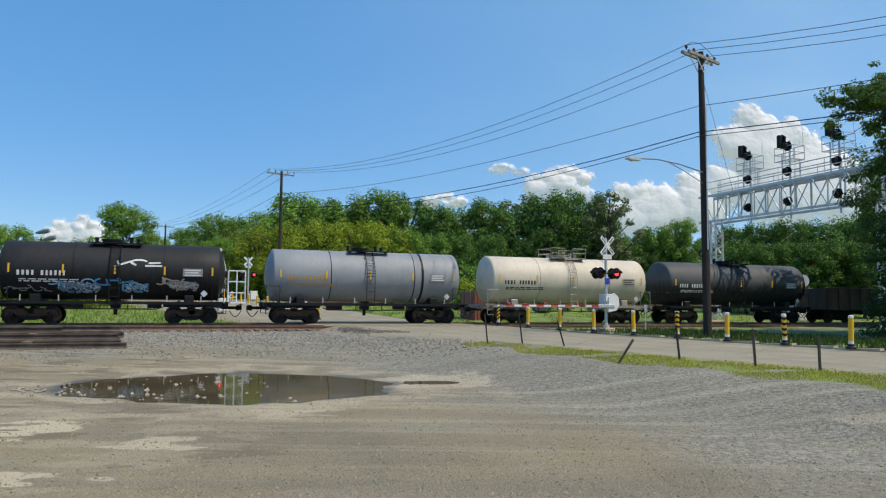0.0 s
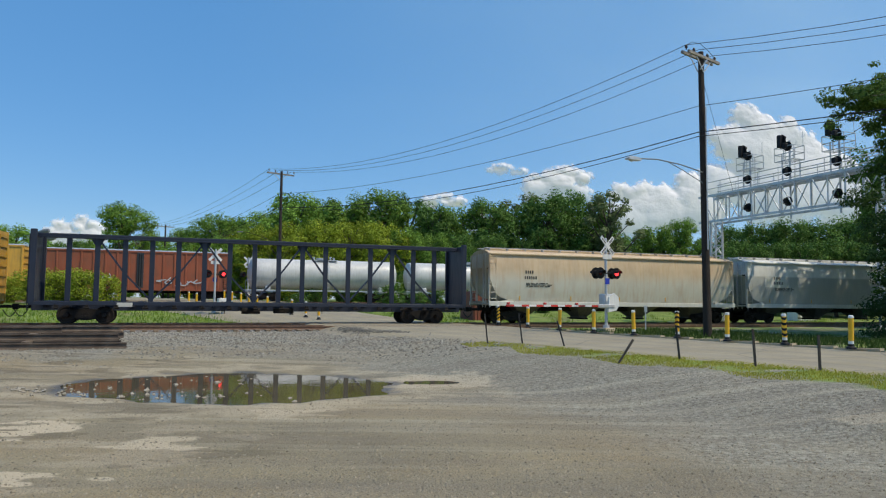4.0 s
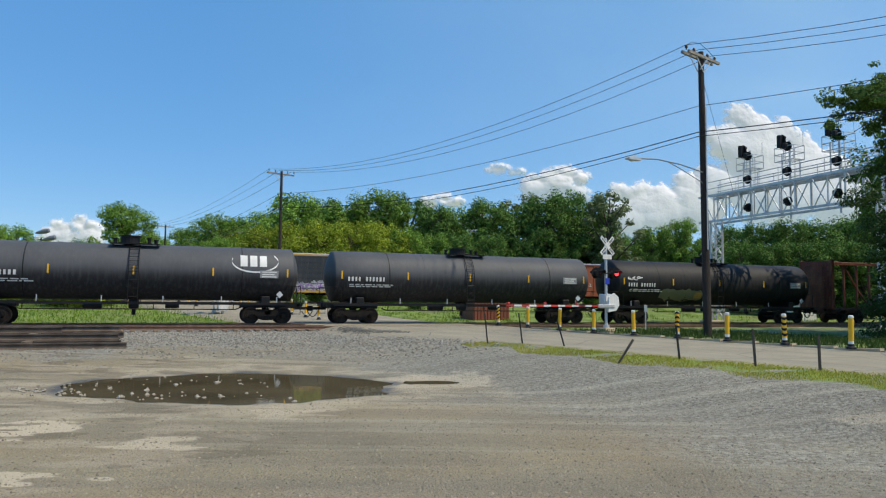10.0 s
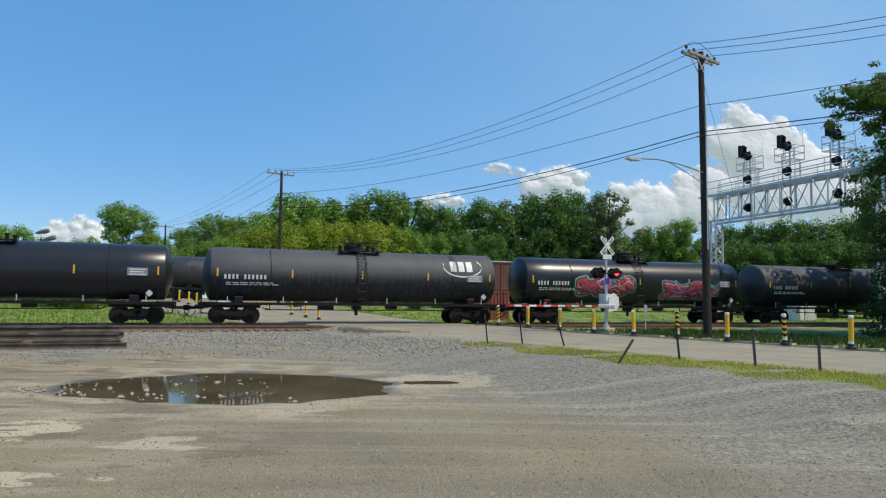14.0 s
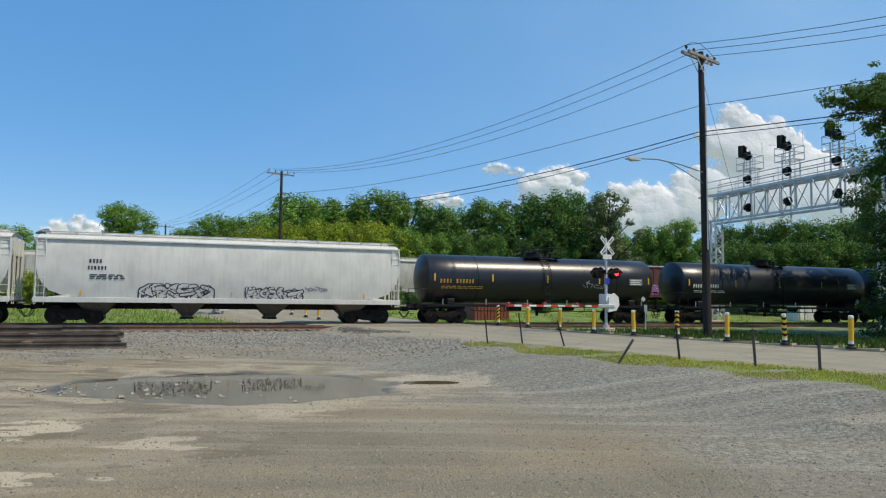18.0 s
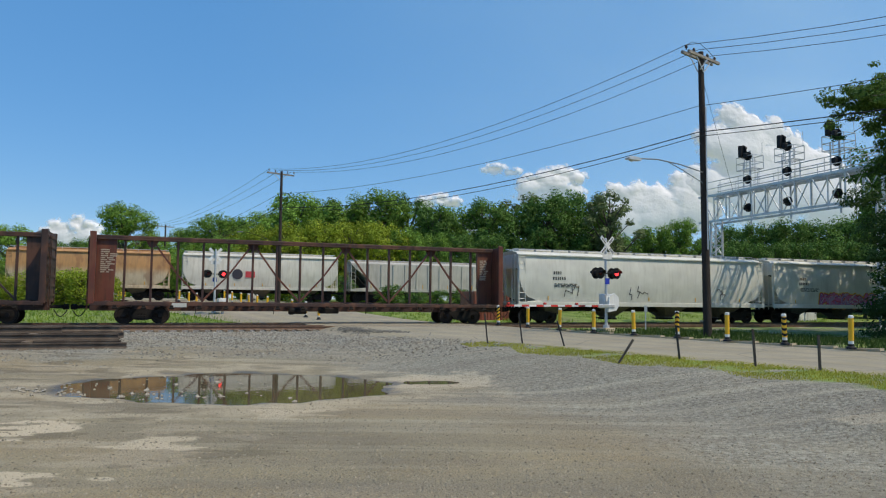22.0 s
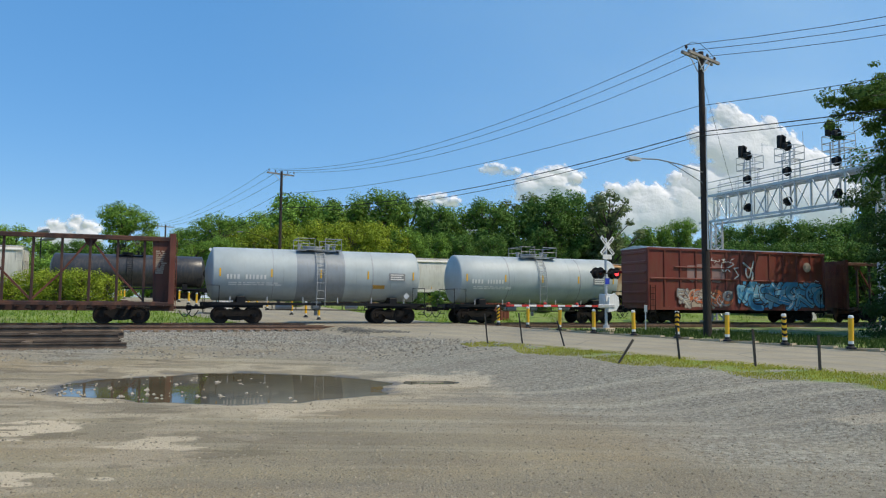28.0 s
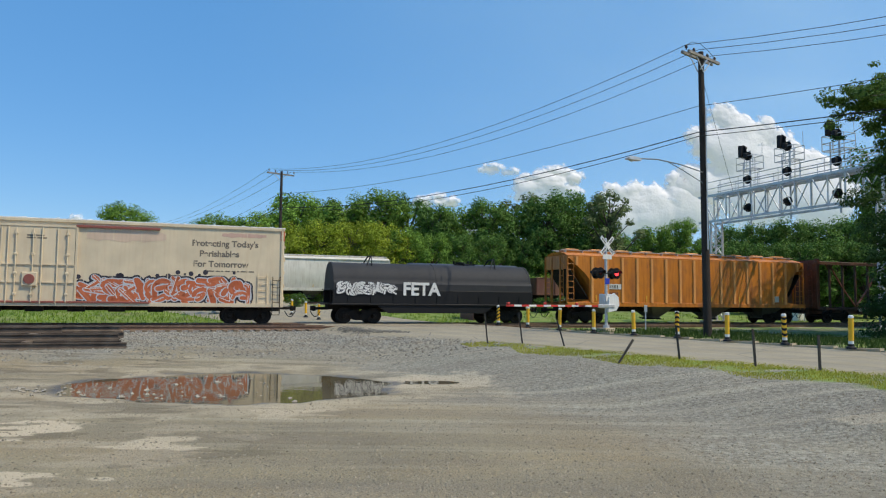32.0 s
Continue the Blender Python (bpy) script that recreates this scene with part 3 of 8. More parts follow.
def truck(car, x, detail=True):
    t = part("truck", TRUCK_FRAME, None, car, "dark greasy cast-steel truck", m=pose(x, 0, 0))
    if detail:
        for k in (-1, 1):
            part("spring_nest", SPRINGS, None, t, m=pose(0, k, 0))
            part("brake_beam", BRAKE, None, t, m=pose(0.42 * k, 0, 0))
    for dx in (-0.89, 0.89):
        WHEELS.append((part("wheelset", WHEELSET, None, t, "steel wheels on an axle", m=pose(dx, 0, 0.457)), car))


def coupler_mesh():
    c = Mesh()
    c.box((0.25, 0, 0), (0.8, 0.16, 0.16), bev=0.02)
    c.box((0.72, 0.02, 0), (0.24, 0.3, 0.3), bev=0.06)
    c.box((0.86, -0.1, 0), (0.12, 0.12, 0.28), bev=0.03)
    return c.data("coupler", TRUCK)


COUPLER = coupler_mesh()


def hose_mesh():
    pts = [(0.25 + 0.62 * i / 8, -0.35, -0.1 - 0.34 * math.sin(math.pi * i / 8)) for i in range(9)]
    return Mesh().tube(pts, 0.025, 5).data("air_hose", WIRE)


HOSE = hose_mesh()


def ends(car, half):
    for sgn, rz in ((1, 0), (-1, 180)):
        part("coupler", COUPLER, None, car, m=pose(sgn * half, 0, 0.86, 0, 0, rz))
        part("air_hose", HOSE, None, car, m=pose(sgn * half, 0, 0.8, 0, 0, rz))


def ladder_mesh(w, z0, z1, mat, rungs=None, lean=0.0):
    m = Mesh()
    for x in (-w / 2, w / 2):
        m.rod((x, 0, z0), (x, lean, z1), 0.022, seg=5)
    n = rungs or max(2, int((z1 - z0) / 0.36))
    for i in range(n):
        f = (i + 0.5) / n
        m.rod((-w / 2, lean * f, z0 + (z1 - z0) * f), (w / 2, lean * f, z0 + (z1 - z0) * f), 0.016, seg=5)
    return m.data("ladder", mat)


def lettering(rng, words, h, gap=0.22, wrap=None):
    """Writing too small to read: a row of upright bars for each word, in the x-z plane; wrap(z) bends it onto a round shell."""
    m = Mesh()
    x = 0
    for n in words:
        for _ in range(n):
            w = h * rng.choice((0.42, 0.5, 0.55))
            if wrap:
                for k in range(3):
                    z0, z1 = h * 0.92 * k / 3, h * 0.92 * (k + 1) / 3
                    m.add([(x + u * w, wrap(z) - d, z) for d in (0.004, 0.008) for u, z in ((0.05, z0), (0.85, z0), (0.85, z1), (0.05, z1))],
                          [(4, 5, 6, 7), (0, 3, 2, 1), (0, 1, 5, 4), (2, 3, 7, 6), (1, 2, 6, 5), (3, 0, 4, 7)])
            else:
                m.box((x + w * 0.45, 0, h / 2), (w * 0.8, 0.004, h * 0.92))
            x += w + h * 0.26
        x += gap
    return m, x


INK = {}


def ink(colour, name):
    if name not in INK:
        INK[name] = paint(name, colour, 0.6, dirty=0.2)
    return INK[name]


def marks(car, x, y, z, words, h, colour=(0.75, 0.74, 0.7), name="white_stencil", seed=1, lean=0.0, label="stencilled lettering", surface=None):
    wrap = (lambda u: surface(z + u)) if surface else None
    for k, n in enumerate(words):
        m, w = lettering(random.Random(seed + k), (n,), h, wrap=wrap)
        tagged(part("marking", m, ink(colour, name), car, label, m=pose(x, 0 if surface else y, z, lean, 0, 0)), kind="stuff")
        x += w


def wall_patch(car, x0, x1, z0, z1, surface, mat, label, seed=1, name="paint_patch", off=0.008):
    """A thin painted-over patch with an uneven edge that lies on the car's side."""
    rng = random.Random(seed)
    m = Mesh()
    n, k = 14, 5
    ends_ = [(rng.uniform(-0.12, 0.12) * (z1 - z0), rng.uniform(-0.12, 0.12) * (z1 - z0)) for _ in range(n + 1)]
    for i in range(n + 1):
        taper = 0.55 + 0.45 * min(1, 6 * min(i, n - i) / n)
        mid = (z0 + z1) / 2
        lo, hi = mid - (mid - z0) * taper + ends_[i][0], mid + (z1 - mid) * taper + ends_[i][1]
        for j in range(k + 1):
            z = lo + (hi - lo) * j / k
            m.v.append((x0 + (x1 - x0) * i / n, surface(z) - off, z))
    m.f = [(i * (k + 1) + j, (i + 1) * (k + 1) + j, (i + 1) * (k + 1) + j + 1, i * (k + 1) + j + 1) for i in range(n) for j in range(k)]
    return part(name, m, mat, car, label)


def bars(car, x, y, z, w, rows, h, colour=(0.7, 0.69, 0.65), name="white_stencil", seed=3, lean=0.0):
    """A block of small print as plain bars."""
    rng = random.Random(seed)
    m = Mesh()
    for i in range(rows):
        xx = 0
        while xx < w - 0.1:
            l = rng.uniform(0.12, 0.45)
            m.box((xx + l / 2, 0, -i * h * 1.8), (l, 0.004, h))
            xx += l + 0.08
    part("small_print", m, ink(colour, name), car, "rows of small stencilled print", m=pose(x, y, z, lean, 0, 0))


def arc(cx, cz, r, a0, a1, n=7, sq=1.0):
    return [(cx + r * math.cos(radians(a0 + (a1 - a0) * i / n)), cz + r * sq * math.sin(radians(a0 + (a1 - a0) * i / n))) for i in range(n + 1)]


# loose abstract strokes in a unit box: hooks, wedges, zigzags and loops
STROKES = [[arc(0.5, 0.5, 0.42, 60, 250)], [arc(0.4, 0.6, 0.3, -30, 200) + [(0.95, 0.15)]], [[(0.05, 0.8), (0.5, 0.55), (0.35, 0.3), (0.95, 0.05)]],
           [arc(0.5, 0.4, 0.35, 10, 170) + [(0.1, 0.0)]], [[(0.1, 0.1), (0.45, 0.9), (0.6, 0.5)]], [[(0.0, 0.5), (0.3, 0.15), (0.55, 0.85), (1.0, 0.6)]],
           [arc(0.3, 0.5, 0.3, -90, 120)], [[(0.1, 0.9), (0.9, 0.7)], [(0.3, 0.5), (0.7, 0.1)]]]


def turned_stroke(rng, line, cx, cz, rx, rz):
    """A stroke turned at random about a centre and stretched to the given half sizes."""
    g, mir = rng.uniform(0, 2 * math.pi), rng.choice((-1, 1))
    out = []
    for u, v in line:
        a, b = (u - 0.5) * mir, v - 0.5
        out.append((cx + 2 * rx * (a * math.cos(g) - b * math.sin(g)), cz + 2 * rz * (a * math.sin(g) + b * math.cos(g))))
    return out


def graffiti(car, x0, x1, z0, z1, y, letters, fills, outline, seed, surface=None, halo=None, bubbles=0, fill=None):
    """A dense spray-painted piece of interlocking wedges and curls: halo, dark outline, coloured fills and thin highlights; surface(z) gives the wall's y."""
    rng = random.Random(seed)
    surface = surface or (lambda z: y)
    h = z1 - z0
    layers = {}
    lift = 0.014 if abs(surface(z0) - surface(z1)) > 0.02 else 0.0

    def stroke(name, pts, wd, off):
        m = layers.setdefault(name, Mesh())
        off += lift
        fine = [pts[0]]
        for p, q in zip(pts, pts[1:]):
            n = max(1, int(math.hypot(q[0] - p[0], q[1] - p[1]) / 0.16))
            fine += [(p[0] + (q[0] - p[0]) * i / n, p[1] + (q[1] - p[1]) * i / n) for i in range(1, n + 1)]
        lo, hi = z0 + wd * 0.3, z1 - wd * 0.3
        pts = [(min(x1, max(x0, u)), min(hi, max(lo, v))) for u, v in fine]
        for (ax, az), (bx, bz) in zip(pts, pts[1:]):
            d = Vector((bx - ax, bz - az))
            if d.length < 1e-4:
                continue
            p = Vector((-d.y, d.x)).normalized() * wd / 2
            q = [(ax + p.x, az + p.y), (bx + p.x, bz + p.y), (bx - p.x, bz - p.y), (ax - p.x, az - p.y)]
            m.add([(u, surface(v) - off, v) for u, v in q], [(0, 1, 2, 3)])
        for ax, az in pts:
            q = [(ax + wd / 2 * math.cos(t), az + wd / 2 * math.sin(t)) for t in (math.pi * i / 5 for i in range(10))]
            m.add([(u, surface(v) - off - 0.0003, v) for u, v in q], [tuple(range(10))])

    if fill:
        wall_patch(car, x0, x1, z0 + 0.1 * h, z1 - 0.12 * h, surface, INK[fill], "spray-painted ground of the graffiti", seed, "graffiti_ground", 0.002 + lift)
    bold = 0.15 if fills == ("white_paint",) else 0.075
    n = max(5, int((x1 - x0) / h * 7.5))
    for i in range(n):
        cx = x0 + (x1 - x0) * (i + 0.5 + rng.uniform(-0.45, 0.45)) / n
        cz = z0 + h * rng.uniform(0.3, 0.7)
        fat = h * rng.uniform(0.10, 0.22)
        rx, rz = h * rng.uniform(0.35, 0.6), h * rng.uniform(0.28, 0.42)
        c = rng.randrange(len(fills))
        for line in STROKES[rng.randrange(len(STROKES))]:
            pts = turned_stroke(rng, line, cx, cz, rx, rz)
            if halo:
                stroke(halo, pts, fat + 0.2 * h, 0.004)
            stroke(outline, pts, fat + bold * h, 0.008 + 0.0005 * i)
            stroke(fills[c], pts, fat, 0.0086 + 0.0005 * i)
            if len(fills) > 1 and rng.random() < 0.7:
                stroke(fills[(c + 1) % len(fills)], [(u + 0.02, v - fat * 0.2) for u, v in pts[:len(pts) // 2 + 1]], fat * 0.42, 0.0092 + 0.0005 * i)
            if rng.random() < 0.6:
                stroke("white_stencil" if fills[0] != "white_stencil" else outline, [(u - fat * 0.25, v + fat * 0.25) for u, v in pts[:3]], 0.035, 0.0096 + 0.0005 * i)
    for _ in range(bubbles):
        bx, bz, br = rng.uniform(x0, x1), z1 + h * rng.uniform(-0.15, 0.2), rng.uniform(0.06, 0.16)
        q = [(bx + br * math.cos(t), bz + br * math.sin(t)) for t in (math.pi * i / 6 for i in range(12))]
        layers.setdefault("dark_spray", Mesh()).add([(u, surface(v) - 0.004, v) for u, v in q], [tuple(range(12))])
    for name, m in layers.items():
        tagged(part("graffiti", m, INK[name], car, "spray-painted graffiti"), kind="stuff")


def scrawl(car, x0, x1, z0, z1, y, colour, seed, wd=0.05, surface=None, loops=6):
    """A quick thin-line spray tag of loose strokes."""
    rng = random.Random(seed)
    surface = surface or (lambda z: y)
    w, h = (x1 - x0) / loops, z1 - z0
    for i in range(loops):
        m = Mesh()
        tilt, up = rng.uniform(0.0, 0.4), rng.uniform(0.6, 1.0)
        for line in STROKES[rng.randrange(len(STROKES))]:
            pts = turned_stroke(rng, line, x0 + w * (i + 0.5), z0 + h * (0.5 + tilt - 0.2), w * 0.75, h * 0.5 * up)
            for (ax, az), (bx, bz) in zip(pts, pts[1:]):
                n = max(1, int(math.hypot(bx - ax, bz - az) / 0.16))
                for k in range(n):
                    p0, p1 = (ax + (bx - ax) * k / n, az + (bz - az) * k / n), (ax + (bx - ax) * (k + 1) / n, az + (bz - az) * (k + 1) / n)
                    d = Vector((p1[0] - p0[0], p1[1] - p0[1]))
                    if d.length < 1e-4:
                        continue
                    p = Vector((-d.y, d.x)).normalized() * wd / 2
                    e = d.normalized() * wd * 0.3
                    q = [(p0[0] + p.x - e.x, p0[1] + p.y - e.y), (p1[0] + p.x + e.x, p1[1] + p.y + e.y), (p1[0] - p.x + e.x, p1[1] - p.y + e.y), (p0[0] - p.x - e.x, p0[1] - p.y - e.y)]
                    m.add([(u, surface(v) - 0.014, v) for u, v in q], [(0, 1, 2, 3)])
        tagged(part("graffiti_tag", m, INK[colour], car, "quick spray-painted tag"), kind="stuff")


for n_, c_ in (("white_stencil", (0.75, 0.74, 0.7)), ("black_stencil", (0.03, 0.03, 0.03)), ("orange_spray", (0.62, 0.16, 0.06)), ("lilac_spray", (0.50, 0.30, 0.50)), ("cyan_spray", (0.07, 0.34, 0.58)),
               ("pale_blue_spray", (0.24, 0.52, 0.68)), ("pink_spray", (0.62, 0.16, 0.38)), ("purple_spray", (0.3, 0.14, 0.42)), ("red_spray", (0.6, 0.05, 0.06)),
               ("teal_spray", (0.1, 0.4, 0.42)), ("yellow_spray", (0.75, 0.42, 0.05)), ("dark_spray", (0.035, 0.03, 0.045)), ("silver_spray", (0.55, 0.58, 0.6)),
               ("tan_spray", (0.5, 0.4, 0.3)), ("grey_spray", (0.3, 0.3, 0.3)), ("amber_stencil", (0.5, 0.27, 0.04)), ("rust_orange_spray", (0.55, 0.13, 0.045)), ("faded_spray", (0.13, 0.05, 0.04))):
    ink(c_, n_)


def reflectors(car, half, zf, y_of, xs, h=0.42, lean_of=None, mat=None):
    r = Mesh().box((0, 0, 0), (0.085, 0.008, h)).data("reflector", mat or YELLOW)
    for x in xs:
        part("reflector", r, None, car, "yellow reflective strip", m=pose(x, y_of - 0.006, zf, lean_of or 0, 0, 0))


def new_car(train, name, label, category, a, b):
    """An empty for a car that spans a..b along the train, at its place at the start."""
    car = thing(name, label, category, group="cars of the freight train" if train is TRAIN else "cars of the second train")
    train.append((car, (a + b) / 2))
    return car, (b - a) / 2


SILL_POST = Mesh().rod((0, 0, 0), (0, 0, 0.34), 0.03, seg=6).data("sill_post", GALV)
PIPE_HANGER = Mesh().box((0, 0, 0.92), (0.04, 0.05, 0.3)).data("pipe_hanger", TRUCK)


def tank_car(train, a, b, shell_mat, label, r=1.5, zc=2.76, rails=False, dome=0.0, bands=(), stencil="white_stencil", words=(4, 6), seed=1, trim=None, hoops=True, detail=True,
             strips=5, saddle=None):
    car, half = new_car(train, "tank_car", label, "tank car", a, b)
    trim = trim or BLACK
    hd = 0.44
    rows = [(-half + hd * 0.72 * f * f, max(0.02, 0.9 * r * f)) for f in (0.0, 0.25, 0.5, 0.75, 1.0)]
    rows += [(-half + hd * 0.81, 0.95 * r), (-half + hd * 0.90, 0.984 * r), (-half + hd, r)]
    n = 9
    rows += [(-half + hd + (2 * half - 2 * hd) * i / n, r) for i in range(1, n)]
    rows += [(-x, rr) for x, rr in reversed(rows[:8])]
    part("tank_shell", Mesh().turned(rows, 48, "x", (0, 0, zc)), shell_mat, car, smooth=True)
    for i in range(1, 6):
        x = -half + 2 * half * i / 6
        weld = Mesh().turned([(x - 0.02, r - 0.02), (x - 0.012, r + 0.006), (x + 0.012, r + 0.006), (x + 0.02, r - 0.02)], 48, "x", (0, 0, zc))
        part("weld_seam", weld, shell_mat, car)
    if detail:
        for x in bands:
            part("tank_band", Mesh().turned([(x - 0.07, r), (x - 0.07, r + 0.014), (x + 0.07, r + 0.014), (x + 0.07, r)], 48, "x", (0, 0, zc)), trim, car)
    for sg in (-1, 1):
        under = Mesh().box((sg * (half - 1.5), 0, 1.02), (3.4, 0.6, 0.3), bev=0.02)
        under.box((sg * (half - 1.9), 0, 1.3), (0.5, 2.5, 0.45), bev=0.05)
        under.box((sg * (half + 0.05), 0, 1.05), (0.14, 2.9, 0.16))
        part("stub_sill", under, saddle or trim, car)
    walk_ = Mesh()
    for sg in (-1, 1):
        walk_.box((sg * (half - 0.35), -1.28, 1.16), (1.1, 0.42, 0.05))
        walk_.box((sg * (half - 0.35), 1.28, 1.16), (1.1, 0.42, 0.05))
    walk_.box((0, -1.42, 1.1), (2 * half - 0.6, 0.1, 0.14))
    walk_.box((0, 1.42, 1.1), (2 * half - 0.6, 0.1, 0.14))
    part("running_sill", walk_, saddle or trim, car)
    for sg in (-1, 1):
        rail = Mesh()
        x = sg * (half + 0.02)
        for y in (-1.38, 1.38):
            rail.tube([(x - sg * 0.75, y, 1.18), (x - sg * 0.75, y, 2.1), (x, y, 2.1), (x, y, 0.55)], 0.022, 5)
        rail.tube([(x, -1.38, 2.1), (x, 1.38, 2.1)], 0.022, 5)
        for z in (0.55, 0.85):
            for y in (-1.38, 1.38):
                rail.rod((x - sg * 0.4, y, z), (x, y, z), 0.018, seg=5)
        part("end_railing", rail, saddle or trim, car)
    if detail:
        x = half - 0.05
        part("brake_wheel", Mesh().turned([(0, 0.28), (0.03, 0.28), (0.03, 0.22), (0, 0.22)], 16, "x", (x + 0.1, 0.5, 1.75)), trim, car)
        valve = Mesh().box((0, 0, 1.05), (0.5, 0.6, 0.5), bev=0.05).rod((0, 0, 1.0), (0, 0, 0.45), 0.1, seg=10)
        part("outlet_valve", valve, trim, car)
        part("brake_cylinder", Mesh().rod((1.6, -0.7, 0.98), (2.3, -0.7, 0.98), 0.16, seg=10), trim, car)
        part("air_reservoir", Mesh().rod((-2.4, -0.6, 0.95), (-1.5, -0.6, 0.95), 0.2, seg=10), trim, car)
        # small posts on the sill, a hung brake pipe, the data panel and a diamond placard
        for i in range(6):
            part("sill_post", SILL_POST, None, car, m=pose(-half + 1.3 + (2 * half - 2.6) * i / 5, -1.44, 1.15))
        pipe = Mesh().tube([(-half + 3.2, -1.15, 0.9), (-half + 3.5, -1.15, 0.78), (half - 3.5, -1.15, 0.78), (half - 3.2, -1.15, 0.9)], 0.03, 6)
        part("brake_pipe", pipe, TRUCK, car)
        n = int(half * 0.8)
        for i in range(n):
            part("pipe_hanger", PIPE_HANGER, None, car, m=pose(-half + 3.6 + (2 * half - 7.2) * i / max(1, n - 1), -1.15, 0.0))
        px = half - 1.75
        panel = part("data_panel", Mesh().box((px, -r - 0.006, zc - 0.02), (1.0, 0.012, 0.42)), ink((0.25, 0.25, 0.25), "panel_grey") if stencil != "black_stencil" else ink((0.45, 0.4, 0.33), "panel_tan"), car, "stencilled data panel")
        for i in range(3):
            part("panel_line", Mesh().box((px - 0.05 * (i % 2), -r - 0.015, zc + 0.1 - i * 0.13), (0.8 - 0.12 * (i % 2), 0.006, 0.06)), INK["white_stencil" if stencil == "amber_stencil" else stencil], panel)
        part("placard", Mesh().box((half - 1.15, -1.46, 1.62), (0.27, 0.015, 0.27), pose(0, 0, 0, 0, 45, 0).to_3x3()), INK["silver_spray"], car, "small diamond placard")
        for x in (half - 3.2, -half + 3.6):
            part("seam_strap", Mesh().turned([(x - 0.03, r - 0.01), (x - 0.025, r + 0.008), (x + 0.025, r + 0.008), (x + 0.03, r - 0.01)], 48, "x", (0, 0, zc)), trim, car)
    # manway, fittings and the platform on top
    top = zc + r
    part("manway", Mesh().turned([(top - 0.1, 0.5), (top + 0.14 + dome, 0.5), (top + 0.14 + dome, 0.56), (top + 0.2 + dome, 0.56), (top + 0.22 + dome, 0.3), (top + 0.24 + dome, 0.0)], 18, "z", (-0.3, 0, 0)), trim, car)
    plat = Mesh()
    plat.box((0, -0.72, top - 0.02), (2.5, 0.5, 0.04))
    plat.box((0, 0.72, top - 0.02), (2.5, 0.5, 0.04))
    for x in (-1.1, 1.1):
        plat.box((x, 0, top - 0.06), (0.08, 2.0, 0.06))
    part("top_platform", plat, trim, car)
    for x, hh in ((0.65, 0.3), (1.0, 0.22), (-1.05, 0.26)):
        fit_ = Mesh().rod((x, 0.05, top - 0.05), (x, 0.05, top + hh), 0.09, seg=10)
        fit_.rod((x, 0.05, top + hh), (x, 0.05, top + hh + 0.06), 0.13, seg=10)
        part("top_valve", fit_, trim, car)
    if rails:
        for x0, x1 in ((-1.25, -0.3), (0.3, 1.25)):
            g = Mesh()
            for y in (-0.95, 0.95):
                g.tube([(x0, y, top - 0.12), (x0, y, top + 0.62), (x1, y, top + 0.62), (x1, y, top - 0.12)], 0.025, 5)
                g.tube([(x0, y, top + 0.3), (x1, y, top + 0.3)], 0.02, 5)
            xe = x0 if x0 < -1 else x1
            g.tube([(xe, -0.95, top + 0.62), (xe, 0.95, top + 0.62)], 0.025, 5)
            part("platform_railing", g, trim, car)
    for sgn in (-1, 1):
        lad = Mesh()
        arc = [(zc + r + 0.02, 0.9)] + [(zc + (r + 0.1) * math.sin(t), (r + 0.1) * math.cos(t)) for t in (1.05, 0.8, 0.5, 0.2, 0.0)] + [(zc - 0.9, r + 0.1), (1.0, r + 0.06)]
        for dx in (-0.24, 0.24):
            lad.tube([(dx, sgn * y, z) for z, y in arc], 0.024, 5)
        for k in range(len(arc) - 1):
            for f in (0.0, 0.5):
                z, y = arc[k][0] * (1 - f) + arc[k + 1][0] * f, arc[k][1] * (1 - f) + arc[k + 1][1] * f
                lad.rod((-0.24, sgn * y, z), (0.24, sgn * y, z), 0.017, seg=5)
        part("ladder", lad, trim, car)
    y = -r - 0.004
    if strips:
        zz = zc + 0.05
        reflectors(car, half, zz, y, [-half + 0.75 + (2 * half - 1.5) * i / (strips - 1) for i in range(strips)], 0.45)
    if words:
        marks(car, -half + 1.1, 0, zc - 0.3, words, 0.27, name=stencil, seed=seed, surface=lambda z: -math.sqrt(max(0.05, r * r - (z - zc) ** 2)))
        bars(car, -half + 1.2, -math.sqrt(r * r - 0.5 ** 2) - 0.012, zc - 0.5, 2.6, 2, 0.06, name=stencil, seed=seed, lean=20)
    for sg in (-1, 1):
        truck(car, sg * (half - 1.75), detail)
    ends(car, half + 0.02)
    return car, half, (lambda z: -math.sqrt(max(0.05, r * r - (z - zc) ** 2)))


def hopper_profile(w, z0, z1, roof, curve):
    """Half the outline of a covered hopper: bulging side, eave and roof."""
    out = []
    for i in range(9):
        t = i / 8
        out.append((-(w - 0.16 * curve * (abs(2 * t - 1)) ** 2.2), z0 + (z1 - z0) * t))
    out += [(-w + 0.42, z1 + roof * 0.62), (-0.55, z1 + roof)]
    return out


# grime and the underside's shade, both put into one dark colour
BAY_GRIME_SHADE = paint("bay_grime_shade", (0.11, 0.098, 0.08), 0.8, dirt=(0.04, 0.035, 0.03), dirty=0.6)


